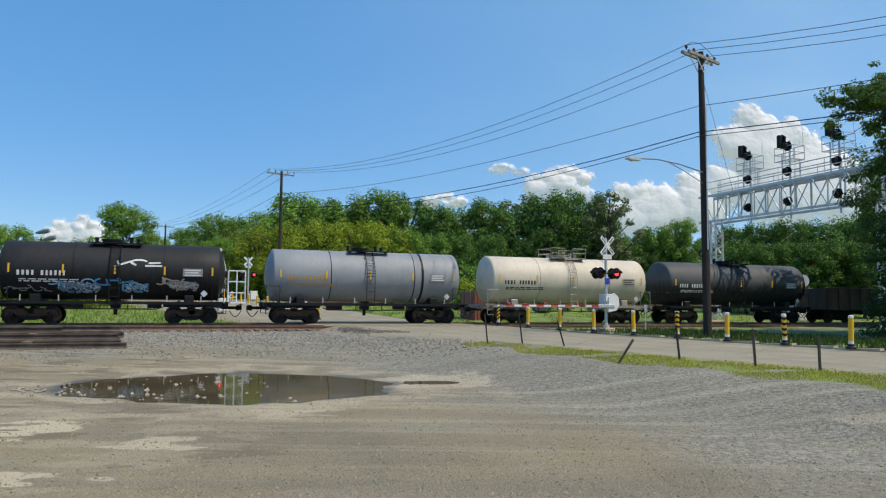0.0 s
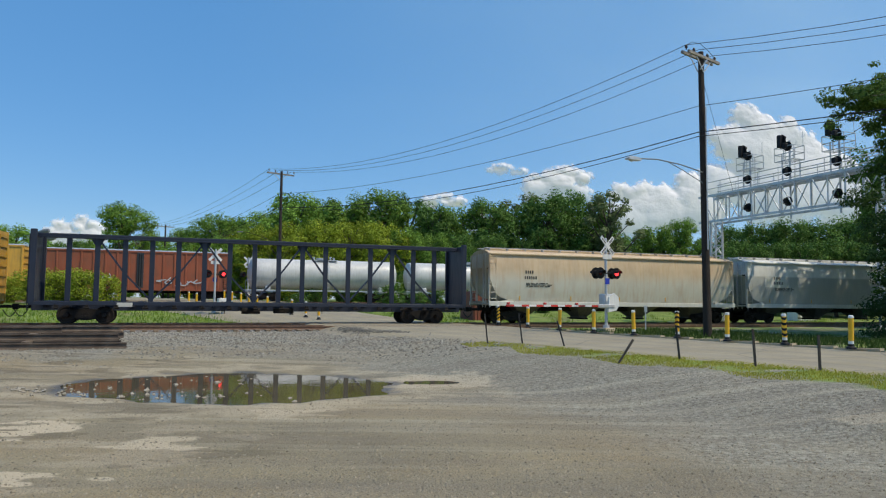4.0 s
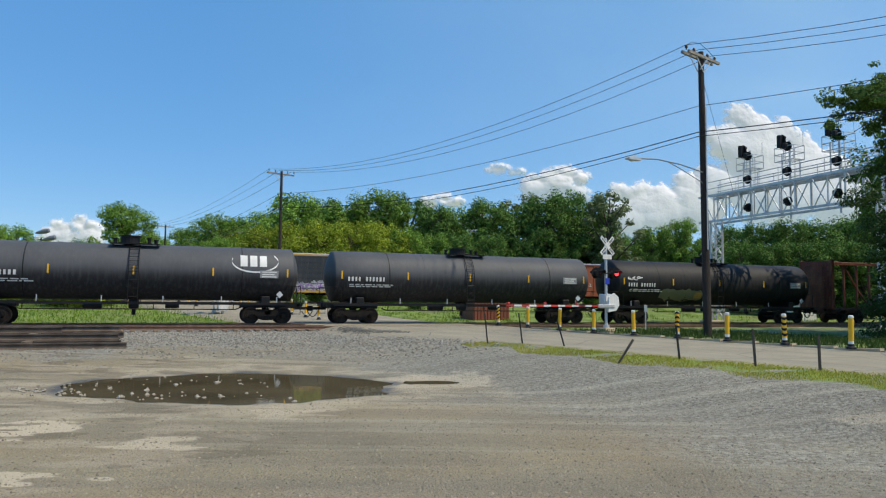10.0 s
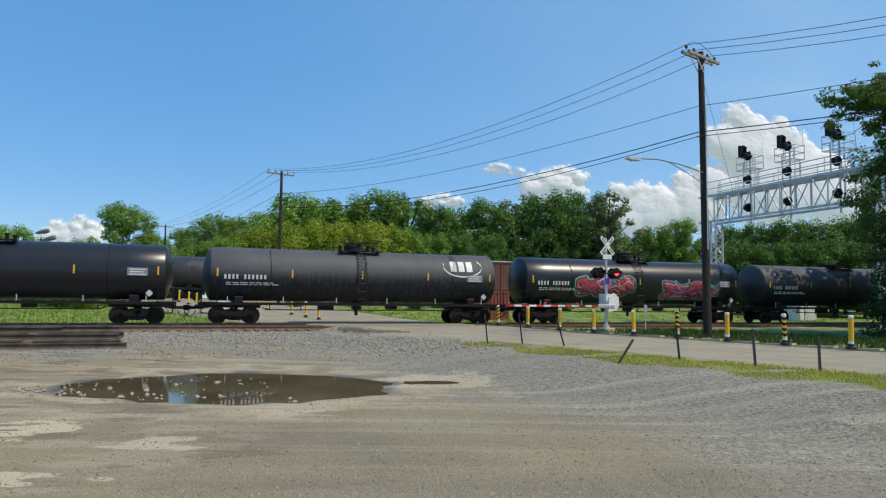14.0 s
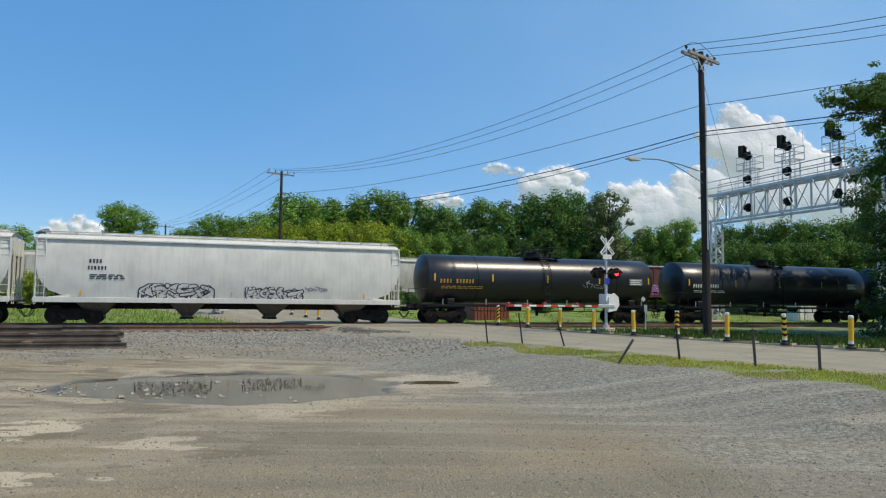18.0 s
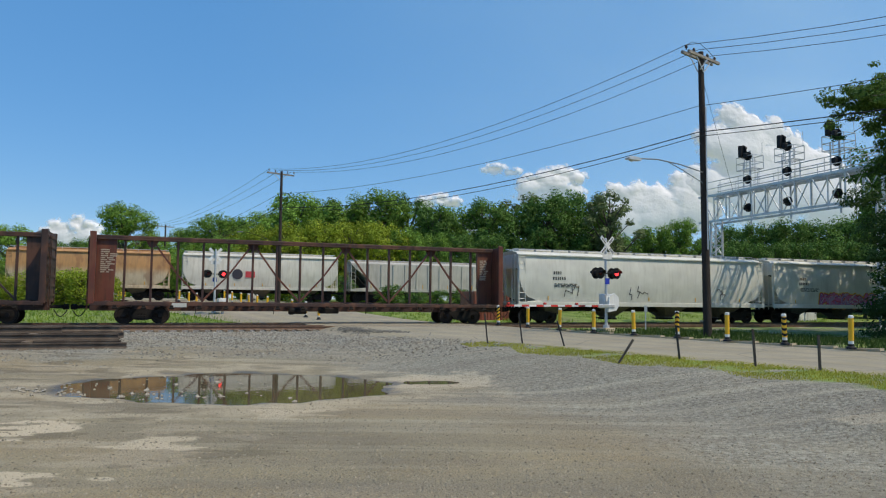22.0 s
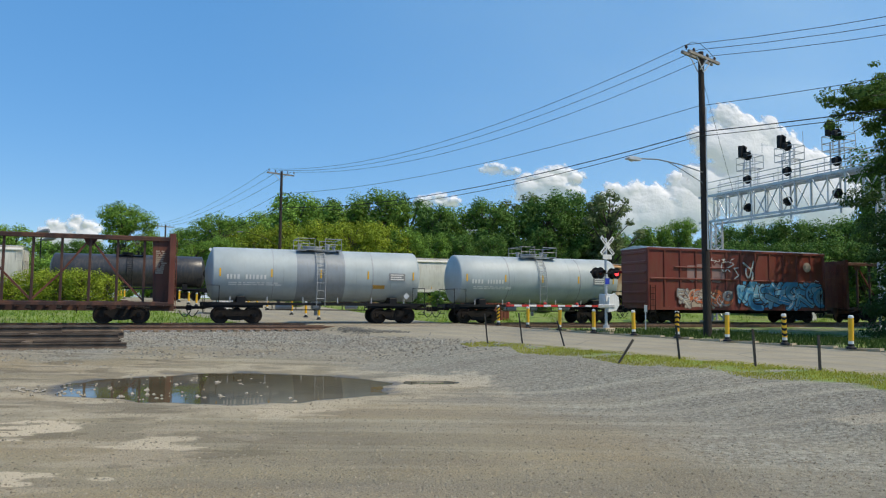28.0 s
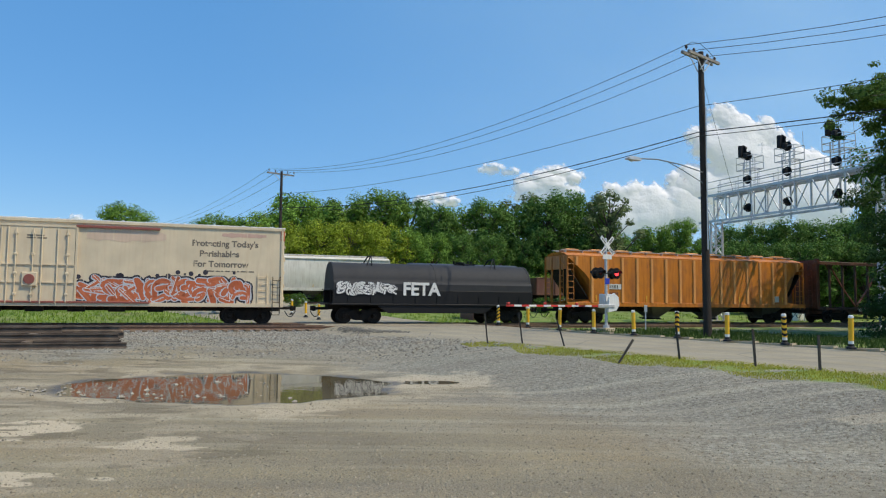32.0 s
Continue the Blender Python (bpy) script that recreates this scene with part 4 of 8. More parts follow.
def covered_hopper(train, a, b, body_mat, label, trim=None, bays=4, ribs=0, seed=1, words=(4,), top=4.7, curve=1.0, sill_mat=None, roof_mat=None, detail=True, dark_end=None, ink_name="black_stencil", slope=1.6, straight=False, rib_mat=None, hatches=0):
    car, half = new_car(train, "hopper_car", label, "hopper car", a, b)
    trim = trim or body_mat
    sill_mat = sill_mat or body_mat
    w, z0, z1, roof = 1.58, 1.34, top - 0.42, 0.34
    prof = hopper_profile(w, z0, z1, roof, curve)
    full = prof + [(-y, z) for y, z in reversed(prof)]
    body = Mesh()
    # the side sheets stop short of the ends below, where the slope sheets leave the end platforms open
    k = len(full)
    vs = []
    knee = z1 - 1.15 if not straight else z1 - 0.05

    def cut_at(z):
        """How far the side sheet is cut back from the end at that height."""
        f = max(0.0, min(1.0, (knee - z) / (knee - z0 if not straight else 1.3)))
        return f if straight else 1 - math.sqrt(max(0.0, 1 - f * f)) if f < 0.8 else 0.4 + 0.6 * (f - 0.8) / 0.2

    cut = [cut_at(z) for _, z in full]
    for sg in (-1, 1):
        vs += [(sg * (half - 0.12 - slope * c), y, z) for (y, z), c in zip(full, cut)]
    fs = [(i, i + 1, k + i + 1, k + i) for i in range(k - 1)] + [(k - 1, 0, k, 2 * k - 1)]
    fs += [tuple(range(k)), tuple(range(k, 2 * k))[::-1]]
    body.add(vs, fs)
    part("hopper_body", body, body_mat, car, smooth=True)
    # upper end bulkheads and end frames
    for sg in (-1, 1):
        e = Mesh()
        e.box((sg * (half - 0.16), 0, z1 - 0.35), (0.08, 2 * w - 0.3, 0.9))
        for y in (-w + 0.12, w - 0.12, -0.55, 0.55):
            e.box((sg * (half - 0.12), y, (z1 + 1.2) / 2), (0.1, 0.1, z1 - 1.2))
        for y in (-w + 0.12, w - 0.12):
            e.beam((sg * (half - 0.15), y, 1.25), (sg * (half - 1.7), y, z0 + 0.1), 0.08, 0.12)
        e.box((sg * (half - 0.7), 0, 1.22), (1.4, 2 * w - 0.1, 0.06))
        part("end_frame", e, trim, car)
        # sheet in near-black: the shade of the end opening is its colour
        part("slope_sheet", Mesh().beam((sg * (half - 0.3), 0, z1 - 0.8), (sg * (half - slope - 0.35), 0, 1.3), 2 * w - 0.3, 0.06), dark_end or TRUCK, car, "slope sheet coloured dark as shade")
        for y, yy in ((-w, -w + 0.02), (w, w - 0.02)):
            part("ladder", ladder_mesh(0.42, 1.0, z1 + 0.1, trim), None, car, m=pose(sg * (half - 0.34), yy, 0))
        part("ladder", ladder_mesh(0.42, 1.0, z1 + 0.1, trim), None, car, m=pose(sg * (half - 0.03), -0.9, 0, 0, 0, 90))
    sill = Mesh()
    for y in (-w + 0.03, w - 0.03):
        sill.box((0, y, 1.24), (2 * half - 0.1, 0.12, 0.27), bev=0.015)
    part("side_sill", sill, sill_mat, car)
    part("centre_sill", Mesh().box((0, 0, 0.95), (2 * half, 0.4, 0.36)), TRUCK, car)
    roofm = Mesh()
    yy = z1 + roof
    for y in (-0.52, 0.52):
        roofm.box((0, y, yy + 0.14), (2 * half - 0.4, 0.3, 0.035))
        for i in range(int(half * 1.6)):
            roofm.box((-half + 0.5 + i * (2 * half - 1) / (half * 1.6 - 1), y, yy + 0.06), (0.05, 0.26, 0.14))
    part("running_board", roofm, roof_mat or GALV, car, "galvanised roof walkway")
    part("hatch_trough", Mesh().prism([(-0.3, yy - 0.05), (0.3, yy - 0.05), (0.3, yy + 0.1), (0.22, yy + 0.15), (-0.22, yy + 0.15), (-0.3, yy + 0.1)], -half + 0.5, half - 0.5), roof_mat or body_mat, car)
    if hatches:
        lid = Mesh().box((0, 0, 0), (0.95, 0.62, 0.12), bev=0.03).box((0, 0, 0.07), (0.7, 0.08, 0.05)).data("roof_hatch", rib_mat or body_mat)
        for i in range(hatches):
            part("roof_hatch", lid, None, car, m=pose(-half + 1.2 + (2 * half - 2.4) * i / (hatches - 1), 0, yy + 0.2))
    eave = Mesh()
    for y in (-1, 1):
        eave.box((0, y * (w - 0.12), z1 + 0.06), (2 * half - 0.3, 0.16, 0.1), bev=0.02)
    part("eave_rail", eave, trim, car)
    if ribs:
        rb = Mesh().prism([(-0.12, 0.05), (-0.085, -0.065), (0.085, -0.065), (0.12, 0.05)], z0 + 0.02, z1 + 0.02, "z").data("side_post", rib_mat or body_mat)
        for i in range(ribs):
            x = -half + 0.75 + (2 * half - 1.5) * i / (ribs - 1)
            edge = half - 0.12 - abs(x)
            lo = z0 if edge > slope else knee - edge / slope * 1.3
            for y, rz in ((-w, 0), (w, 180)):
                if lo <= z0 + 0.01:
                    part("side_post", rb, None, car, m=pose(x, y, 0, 0, 0, rz))
                else:
                    part("side_post", Mesh().prism([(-0.12, 0.05), (-0.085, -0.065), (0.085, -0.065), (0.12, 0.05)], lo, z1 + 0.02, "z"), rib_mat or body_mat, car, m=pose(x, y, 0, 0, 0, rz))
    for i in range(bays):
        x = -half + 2.9 + (2 * half - 5.8) * i / max(1, bays - 1)
        g = Mesh()
        lo, hi = 0.32, 1.18
        rect = lambda z, ax, ay: [(x - ax, -ay, z), (x + ax, -ay, z), (x + ax, ay, z), (x - ax, ay, z)]
        g.add(rect(hi, 1.0, 1.45) + rect(lo + 0.12, 0.3, 0.55) + rect(lo, 0.3, 0.55),
              [(0, 1, 5, 4), (1, 2, 6, 5), (2, 3, 7, 6), (3, 0, 4, 7), (4, 5, 9, 8), (5, 6, 10, 9), (6, 7, 11, 10), (7, 4, 8, 11), (8, 9, 10, 11)])
        part("discharge_bay", g, BAY_GRIME_SHADE, car, "grimy shaded hopper bay")
        part("outlet_gate", Mesh().box((x, 0, lo - 0.03), (0.7, 1.2, 0.09)).rod((x - 0.3, -0.95, lo), (x - 0.3, 0.95, lo), 0.04), TRUCK, car)
    if words:
        marks(car, -half + 2.55, -w - 0.012, z1 - 1.15, words, 0.21, seed=seed, name=ink_name)
        marks(car, -half + 2.5, -w - 0.012, z1 - 1.5, (6,), 0.21, seed=seed + 1, name=ink_name)
        bars(car, -half + 2.6, -w - 0.010, z1 - 1.75, 1.7, 3, 0.05, seed=seed + 2, name=ink_name)
    for x in [-half + 2.2 + (2 * half - 4.4) * i / 4 for i in range(5)]:
        part("reflector", Mesh().box((0, 0, 0), (0.07, 0.008, 0.4)), ink((0.75, 0.42, 0.05), "yellow_spray"), car, "yellow reflective strip", m=pose(x, -w + 0.115 * curve - 0.03, z0 + 0.32))
    for sg in (-1, 1):
        truck(car, sg * (half - 1.85), detail)
    ends(car, half)
    return car, half, (lambda z: -(w - 0.16 * curve * abs(2 * (z - z0) / (z1 - z0) - 1) ** 2.2))


def centerbeam(train, a, b, mat, label, seed=1, posts=16, rust_deck=None, detail=True, end_bars=None, webs=(-1, 1), frame_mat=None, post_w=0.12):
    car, half = new_car(train, "centerbeam_flatcar", label, "flatcar", a, b)
    w, zd, zt = 1.5, 1.12, 4.62
    frame_mat = frame_mat or mat
    deck = Mesh()
    for y in (-w + 0.06, w - 0.06):
        deck.box((0, y, zd - 0.07), (2 * half - 0.2, 0.1, 0.19), bev=0.015)
    deck.box((0, 0, zd - 0.2), (2 * half, 0.55, 0.5))
    for i in range(17):
        x = -half + 0.6 + (2 * half - 1.2) * i / 16
        deck.box((x, 0, zd - 0.14), (0.16, 2 * w - 0.2, 0.2))
    part("underframe", deck, rust_deck or mat, car)
    for i in range(posts):
        x = -half + 0.9 + (2 * half - 1.8) * i / (posts - 1)
        part("floor_riser", Mesh().box((x, 0, zd + 0.04), (0.34, 2 * w - 0.08, 0.06)), rust_deck or mat, car)
    for sg in (-1, 1):
        bk = Mesh()
        x = sg * (half - 0.1)
        bk.box((x, 0, (zd + zt) / 2 + 0.05), (0.1, 2 * w - 0.3, zt - zd + 0.1))
        bulk = part("bulkhead", bk, mat, car)
        for y in (-w + 0.09, w - 0.09):
            part("corner_post", Mesh().box((x - sg * 0.06, y, (zd + zt) / 2 + 0.05), (0.3, 0.18, zt - zd + 0.25), bev=0.02), mat, bulk)
        for i in range(7):
            part("bulkhead_rib", Mesh().box((x + sg * 0.07, 0, zd + 0.35 + i * 0.5), (0.08, 2 * w - 0.4, 0.12)), mat, bulk)
        fin = Mesh()
        if sg in webs:
            fin.prism([(sg * (half - 0.2), zd), (sg * (half - 0.2), zt), (sg * (half - 1.2), zt), (sg * (half - 1.1), zd)], -0.12, 0.12, "y")
            part("end_web", fin, mat, car, "solid steel web behind the bulkhead")
        lad = ladder_mesh(0.4, 0.7, zt - 0.1, mat)
        part("ladder", lad, None, car, m=pose(sg * (half + 0.06), -0.95, 0, 0, 0, 90))
        if end_bars and sg in webs:
            bars(car, sg * (half - 0.72) - 0.3, -0.135, zt - 0.7, 0.55, 12, 0.06, name=end_bars, seed=seed + sg)
    chord = Mesh()
    chord.box((0, 0, zt + 0.02), (2 * half - 0.3, 0.5, 0.13), bev=0.02)
    for y in (-0.22, 0.22):
        chord.box((0, y, zt - 0.09), (2 * half - 0.3, 0.06, 0.1))
    part("top_chord", chord, frame_mat, car)
    xs = [-half + 1.6 + (2 * half - 3.2) * i / (posts - 1) for i in range(posts)]
    post = Mesh().box((0, 0, (zd + zt) / 2), (post_w, 0.16, zt - zd), bev=0.012).data("centre_post", frame_mat)
    for x in xs:
        part("centre_post", post, None, car, m=pose(x, 0, 0))
    for k, i in enumerate(range(1, posts - 1, 1)):
        x0, x1 = xs[i], xs[i + 1] if i + 1 < posts else xs[i]
        d = i % 4
        if d == 1:
            pts = ((xs[i], zt - 0.1), (xs[i + 1], zd + 1.55))
        elif d == 2:
            pts = ((xs[i], zd + 1.55), (xs[i + 1], zd + 0.1))
        elif d == 3:
            pts = ((xs[i], zd + 0.1), (xs[i + 1], zd + 1.55))
        else:
            pts = ((xs[i], zd + 1.55), (xs[i + 1], zt - 0.1))
        part("diagonal_brace", Mesh().beam((pts[0][0], 0, pts[0][1]), (pts[1][0], 0, pts[1][1]), 0.1, 0.095), mat, car)
        if d == 1 or d == 0:
            gx = pts[0][0] if d == 1 else pts[1][0]
            part("gusset", Mesh().prism([(gx - 0.38, zt - 0.08), (gx + 0.38, zt - 0.08), (gx + 0.12, zt - 0.5), (gx - 0.12, zt - 0.5)], -0.07, 0.07, "y"), mat, car)
    winch = Mesh().box((0, 0, 0), (0.18, 0.1, 0.22), bev=0.02).rod((-0.13, -0.02, -0.05), (0.13, -0.02, -0.05), 0.05, seg=8).data("strap_winch", TRUCK)
    for i in range(16):
        part("strap_winch", winch, None, car, m=pose(-half + 1.3 + (2 * half - 2.6) * i / 15, -w + 0.02, zd - 0.24))
    hang = Mesh()
    for x in (-half * 0.55, -half * 0.2, half * 0.25, half * 0.6):
        hang.rod((x, -w + 0.05, zd - 0.25), (x + 0.04, -w + 0.05, 0.55), 0.02, seg=5)
    hang.rod((-1.4, -0.9, 0.7), (-0.4, -0.9, 0.7), 0.17, seg=10)
    hang.box((0.9, -0.8, 0.72), (1.1, 0.5, 0.3), bev=0.04)
    part("brake_gear", hang, TRUCK, car)
    plate = Mesh().box((0, 0, 0), (0.75, 0.01, 0.22))
    part("number_plate", plate, ink((0.6, 0.58, 0.5), "tan_plate"), car, "pale stencil plate", m=pose(-half * 0.62 if seed % 2 else half * 0.62, -w - 0.008, zd - 0.12))
    for sg in (-1, 1):
        truck(car, sg * (half - 2.6), detail)
    ends(car, half)
    return car, half


def box_car(train, a, b, mat, label, top=4.55, ribs=15, door=None, door_w=3.0, roof_mat=None, seed=1, plain_ends=False, detail=True, sill=1.0):
    car, half = new_car(train, "boxcar", label, "boxcar", a, b)
    w = 1.5
    body = Mesh()
    body.box((0, 0, (sill + top) / 2), (2 * half, 2 * w, top - sill), bev=0.03)
    part("car_body", body, mat, car)
    roofm = Mesh().prism([(-w - 0.04, top - 0.02), (-w - 0.04, top + 0.05), (0, top + 0.2), (w + 0.04, top + 0.05), (w + 0.04, top - 0.02)], -half - 0.03, half + 0.03)
    for i in range(14):
        x = -half + 0.6 + (2 * half - 1.2) * i / 13
        roofm.prism([(-w, top + 0.06), (0, top + 0.235), (w, top + 0.06), (w, top + 0.03), (-w, top + 0.03)], x - 0.05, x + 0.05)
    part("roof", roofm, roof_mat or GALV, car, "galvanised ribbed roof")
    rb = Mesh().prism([(-0.085, 0.02), (-0.05, -0.07), (0.05, -0.07), (0.085, 0.02)], sill + 0.03, top - 0.04, "z").data("side_post", mat)
    for i in range(ribs):
        x = -half + 0.12 + (2 * half - 0.24) * i / (ribs - 1)
        if door and abs(x) < door_w / 2 + 0.1:
            continue
        for y, rz in ((-w, 0), (w, 180)):
            part("side_post", rb, None, car, m=pose(x, y, 0, 0, 0, rz))
    sm = Mesh()
    for y in (-w - 0.03, w + 0.03):
        sm.box((0, y, sill + 0.02), (2 * half, 0.1, 0.2))
        sm.box((0, y, top - 0.06), (2 * half, 0.08, 0.14))
    part("side_rail", sm, mat, car)
    if door:
        dm = Mesh().box((0, -w - 0.05, (sill + top) / 2), (door_w, 0.08, top - sill - 0.3), bev=0.02)
        dd = part("door", dm, door, car, "sliding side door")
        rib = Mesh().box((0, 0, 0), (door_w - 0.1, 0.03, 0.07)).data("door_rib", door)
        for i in range(7):
            part("door_rib", rib, None, dd, m=pose(0, -w - 0.095, sill + 0.35 + i * (top - sill - 0.6) / 6))
        part("door_lock_bar", Mesh().rod((door_w / 2 - 0.4, -w - 0.13, sill + 0.3), (door_w / 2 - 0.4, -w - 0.13, top - 0.3), 0.03).rod((-door_w / 2 + 0.4, -w - 0.13, sill + 0.3), (-door_w / 2 + 0.4, -w - 0.13, top - 0.3), 0.03), TRUCK, dd)
    for sg in (-1, 1):
        em = Mesh()
        for i in range(6):
            em.box((sg * (half + 0.03), 0, sill + 0.4 + i * (top - sill - 0.7) / 5), (0.08, 2 * w - 0.2, 0.2), bev=0.03)
        part("end_panel", em, mat, car)
        part("ladder", ladder_mesh(0.4, 0.6, 2.6, TRUCK), None, car, m=pose(sg * (half - 0.4), -w - 0.1, 0))
        part("sill_step", Mesh().tube([(sg * (half - 0.6), -w, 0.95), (sg * (half - 0.6), -w, 0.5), (sg * (half - 0.2), -w, 0.5), (sg * (half - 0.2), -w, 0.95)], 0.025, 5), TRUCK, car)
    part("centre_sill", Mesh().box((0, 0, 0.85), (2 * half, 0.6, 0.34)), TRUCK, car)
    for sg in (-1, 1):
        truck(car, sg * (half - 1.9), detail)
    ends(car, half)
    return car, half


def gondola(train, a, b, mat, label, top=2.6, ribs=14, detail=True):
    car, half = new_car(train, "gondola_car", label, "gondola car", a, b)
    w = 1.5
    for y in (-w, w):
        part("side_wall", Mesh().box((0, y, (1.0 + top) / 2), (2 * half, 0.06, top - 1.0)), mat, car)
        part("top_chord", Mesh().box((0, y, top), (2 * half, 0.16, 0.12), bev=0.02), mat, car)
        part("side_sill", Mesh().box((0, y, 1.05), (2 * half, 0.14, 0.16), bev=0.02), mat, car)
    for x in (-half, half):
        part("end_wall", Mesh().box((x, 0, (1.0 + top) / 2), (0.08, 2 * w, top - 1.0)), mat, car)
    part("car_floor", Mesh().box((0, 0, 1.06), (2 * half - 0.1, 2 * w - 0.08, 0.1)), mat, car)
    rb = Mesh().box((0, -0.07, (1.0 + top) / 2), (0.12, 0.12, top - 1.0)).data("side_post", mat)
    for i in range(ribs):
        x = -half + 0.1 + (2 * half - 0.2) * i / (ribs - 1)
        for y, rz in ((-w, 0), (w, 180)):
            part("side_post", rb, None, car, m=pose(x, y, 0, 0, 0, rz))
    part("centre_sill", Mesh().box((0, 0, 0.85), (2 * half, 0.6, 0.34)), TRUCK, car)
    for sg in (-1, 1):
        truck(car, sg * (half - 1.8), detail)
    ends(car, half)
    return car, half


def coil_car(train, a, b, label):
    car, half = new_car(train, "coil_car", label, "coil car", a, b)
    hood = paint("hood_charcoal", (0.038, 0.039, 0.042), 0.7, dirt=(0.06, 0.057, 0.054), dirty=0.35, streak=False, relief=0.0, gloss=0.2)
    w = 1.48
    prof = [(-w, 1.95), (-w, 2.35)] + [(-w + 0.12 + 1.36 * (1 - math.cos(t)), 2.35 + 1.25 * math.sin(t)) for t in (0.12, 0.24, 0.36, 0.5, 0.64, 0.78, 0.92, 1.06, 1.2, 1.34, 1.46)]
    prof += [(-y, z) for y, z in reversed(prof)]
    part("hood", Mesh().prism(prof, -half + 0.2, half - 0.2), hood, car, "rounded charcoal steel hood", smooth=True)
    for x in (-half + 0.2, half - 0.2, 0):
        part("hood_rib", Mesh().prism([(y * 1.012, 1.95 + (z - 1.95) * 1.015) for y, z in prof], x - 0.05, x + 0.05), hood, car)
    for y in (-w + 0.03, w - 0.03):
        part("side_plate", Mesh().box((0, y, 1.55), (2 * half - 0.2, 0.1, 0.85), bev=0.02), BLACK, car)
        part("belly_plate", Mesh().prism([(-half + 2.6, 1.15), (half - 2.6, 1.15), (half - 3.4, 0.62), (-half + 3.4, 0.62)], y - 0.04, y + 0.04, "y"), BLACK, car)
        part("side_sill", Mesh().box((0, y * 1.03, 1.12), (2 * half, 0.12, 0.1), bev=0.02), BLACK, car)
    part("centre_sill", Mesh().box((0, 0, 1.0), (2 * half, 0.7, 0.4)), TRUCK, car)
    for i in range(9):
        part("side_post", Mesh().box((-half + 1.0 + (2 * half - 2) * i / 8, -w - 0.035, 1.4), (0.09, 0.05, 0.46)), BLACK, car)
    for x in (-half * 0.62, half * 0.62):
        part("lifting_bracket", Mesh().tube([(x - 0.38, -0.95, 3.05), (x + 0.1, -0.35, 4.0), (x + 0.1, 0.35, 4.0), (x - 0.38, 0.95, 3.05)], 0.04, 6).rod((x + 0.1, -0.75, 3.35), (x + 0.1, -0.5, 4.05), 0.035), BLACK, car)
    for sg in (-1, 1):
        part("end_platform", Mesh().box((sg * (half - 0.3), 0, 1.15), (1.0, 2.8, 0.08)), BLACK, car)
        part("end_railing", Mesh().tube([(sg * half, -1.35, 1.15), (sg * half, -1.35, 2.0), (sg * half, 1.35, 2.0), (sg * half, 1.35, 1.15)], 0.025, 5), BLACK, car)
        truck(car, sg * (half - 1.8))
    ends(car, half)
    return car, half


def text(parent, words, x, z, y, size, mat, name="lettering", label="", bold=0.0):
    cu = bpy.data.curves.new(name, "FONT")
    cu.body, cu.size, cu.extrude, cu.align_x = words, size, 0.002, "LEFT"
    cu.offset = bold
    cu.materials.append(mat)
    ob = new(name, cu)
    ob.parent = parent
    ob.matrix_basis = pose(x, y, z, 90, 0, 0)
    return tagged(ob, label)


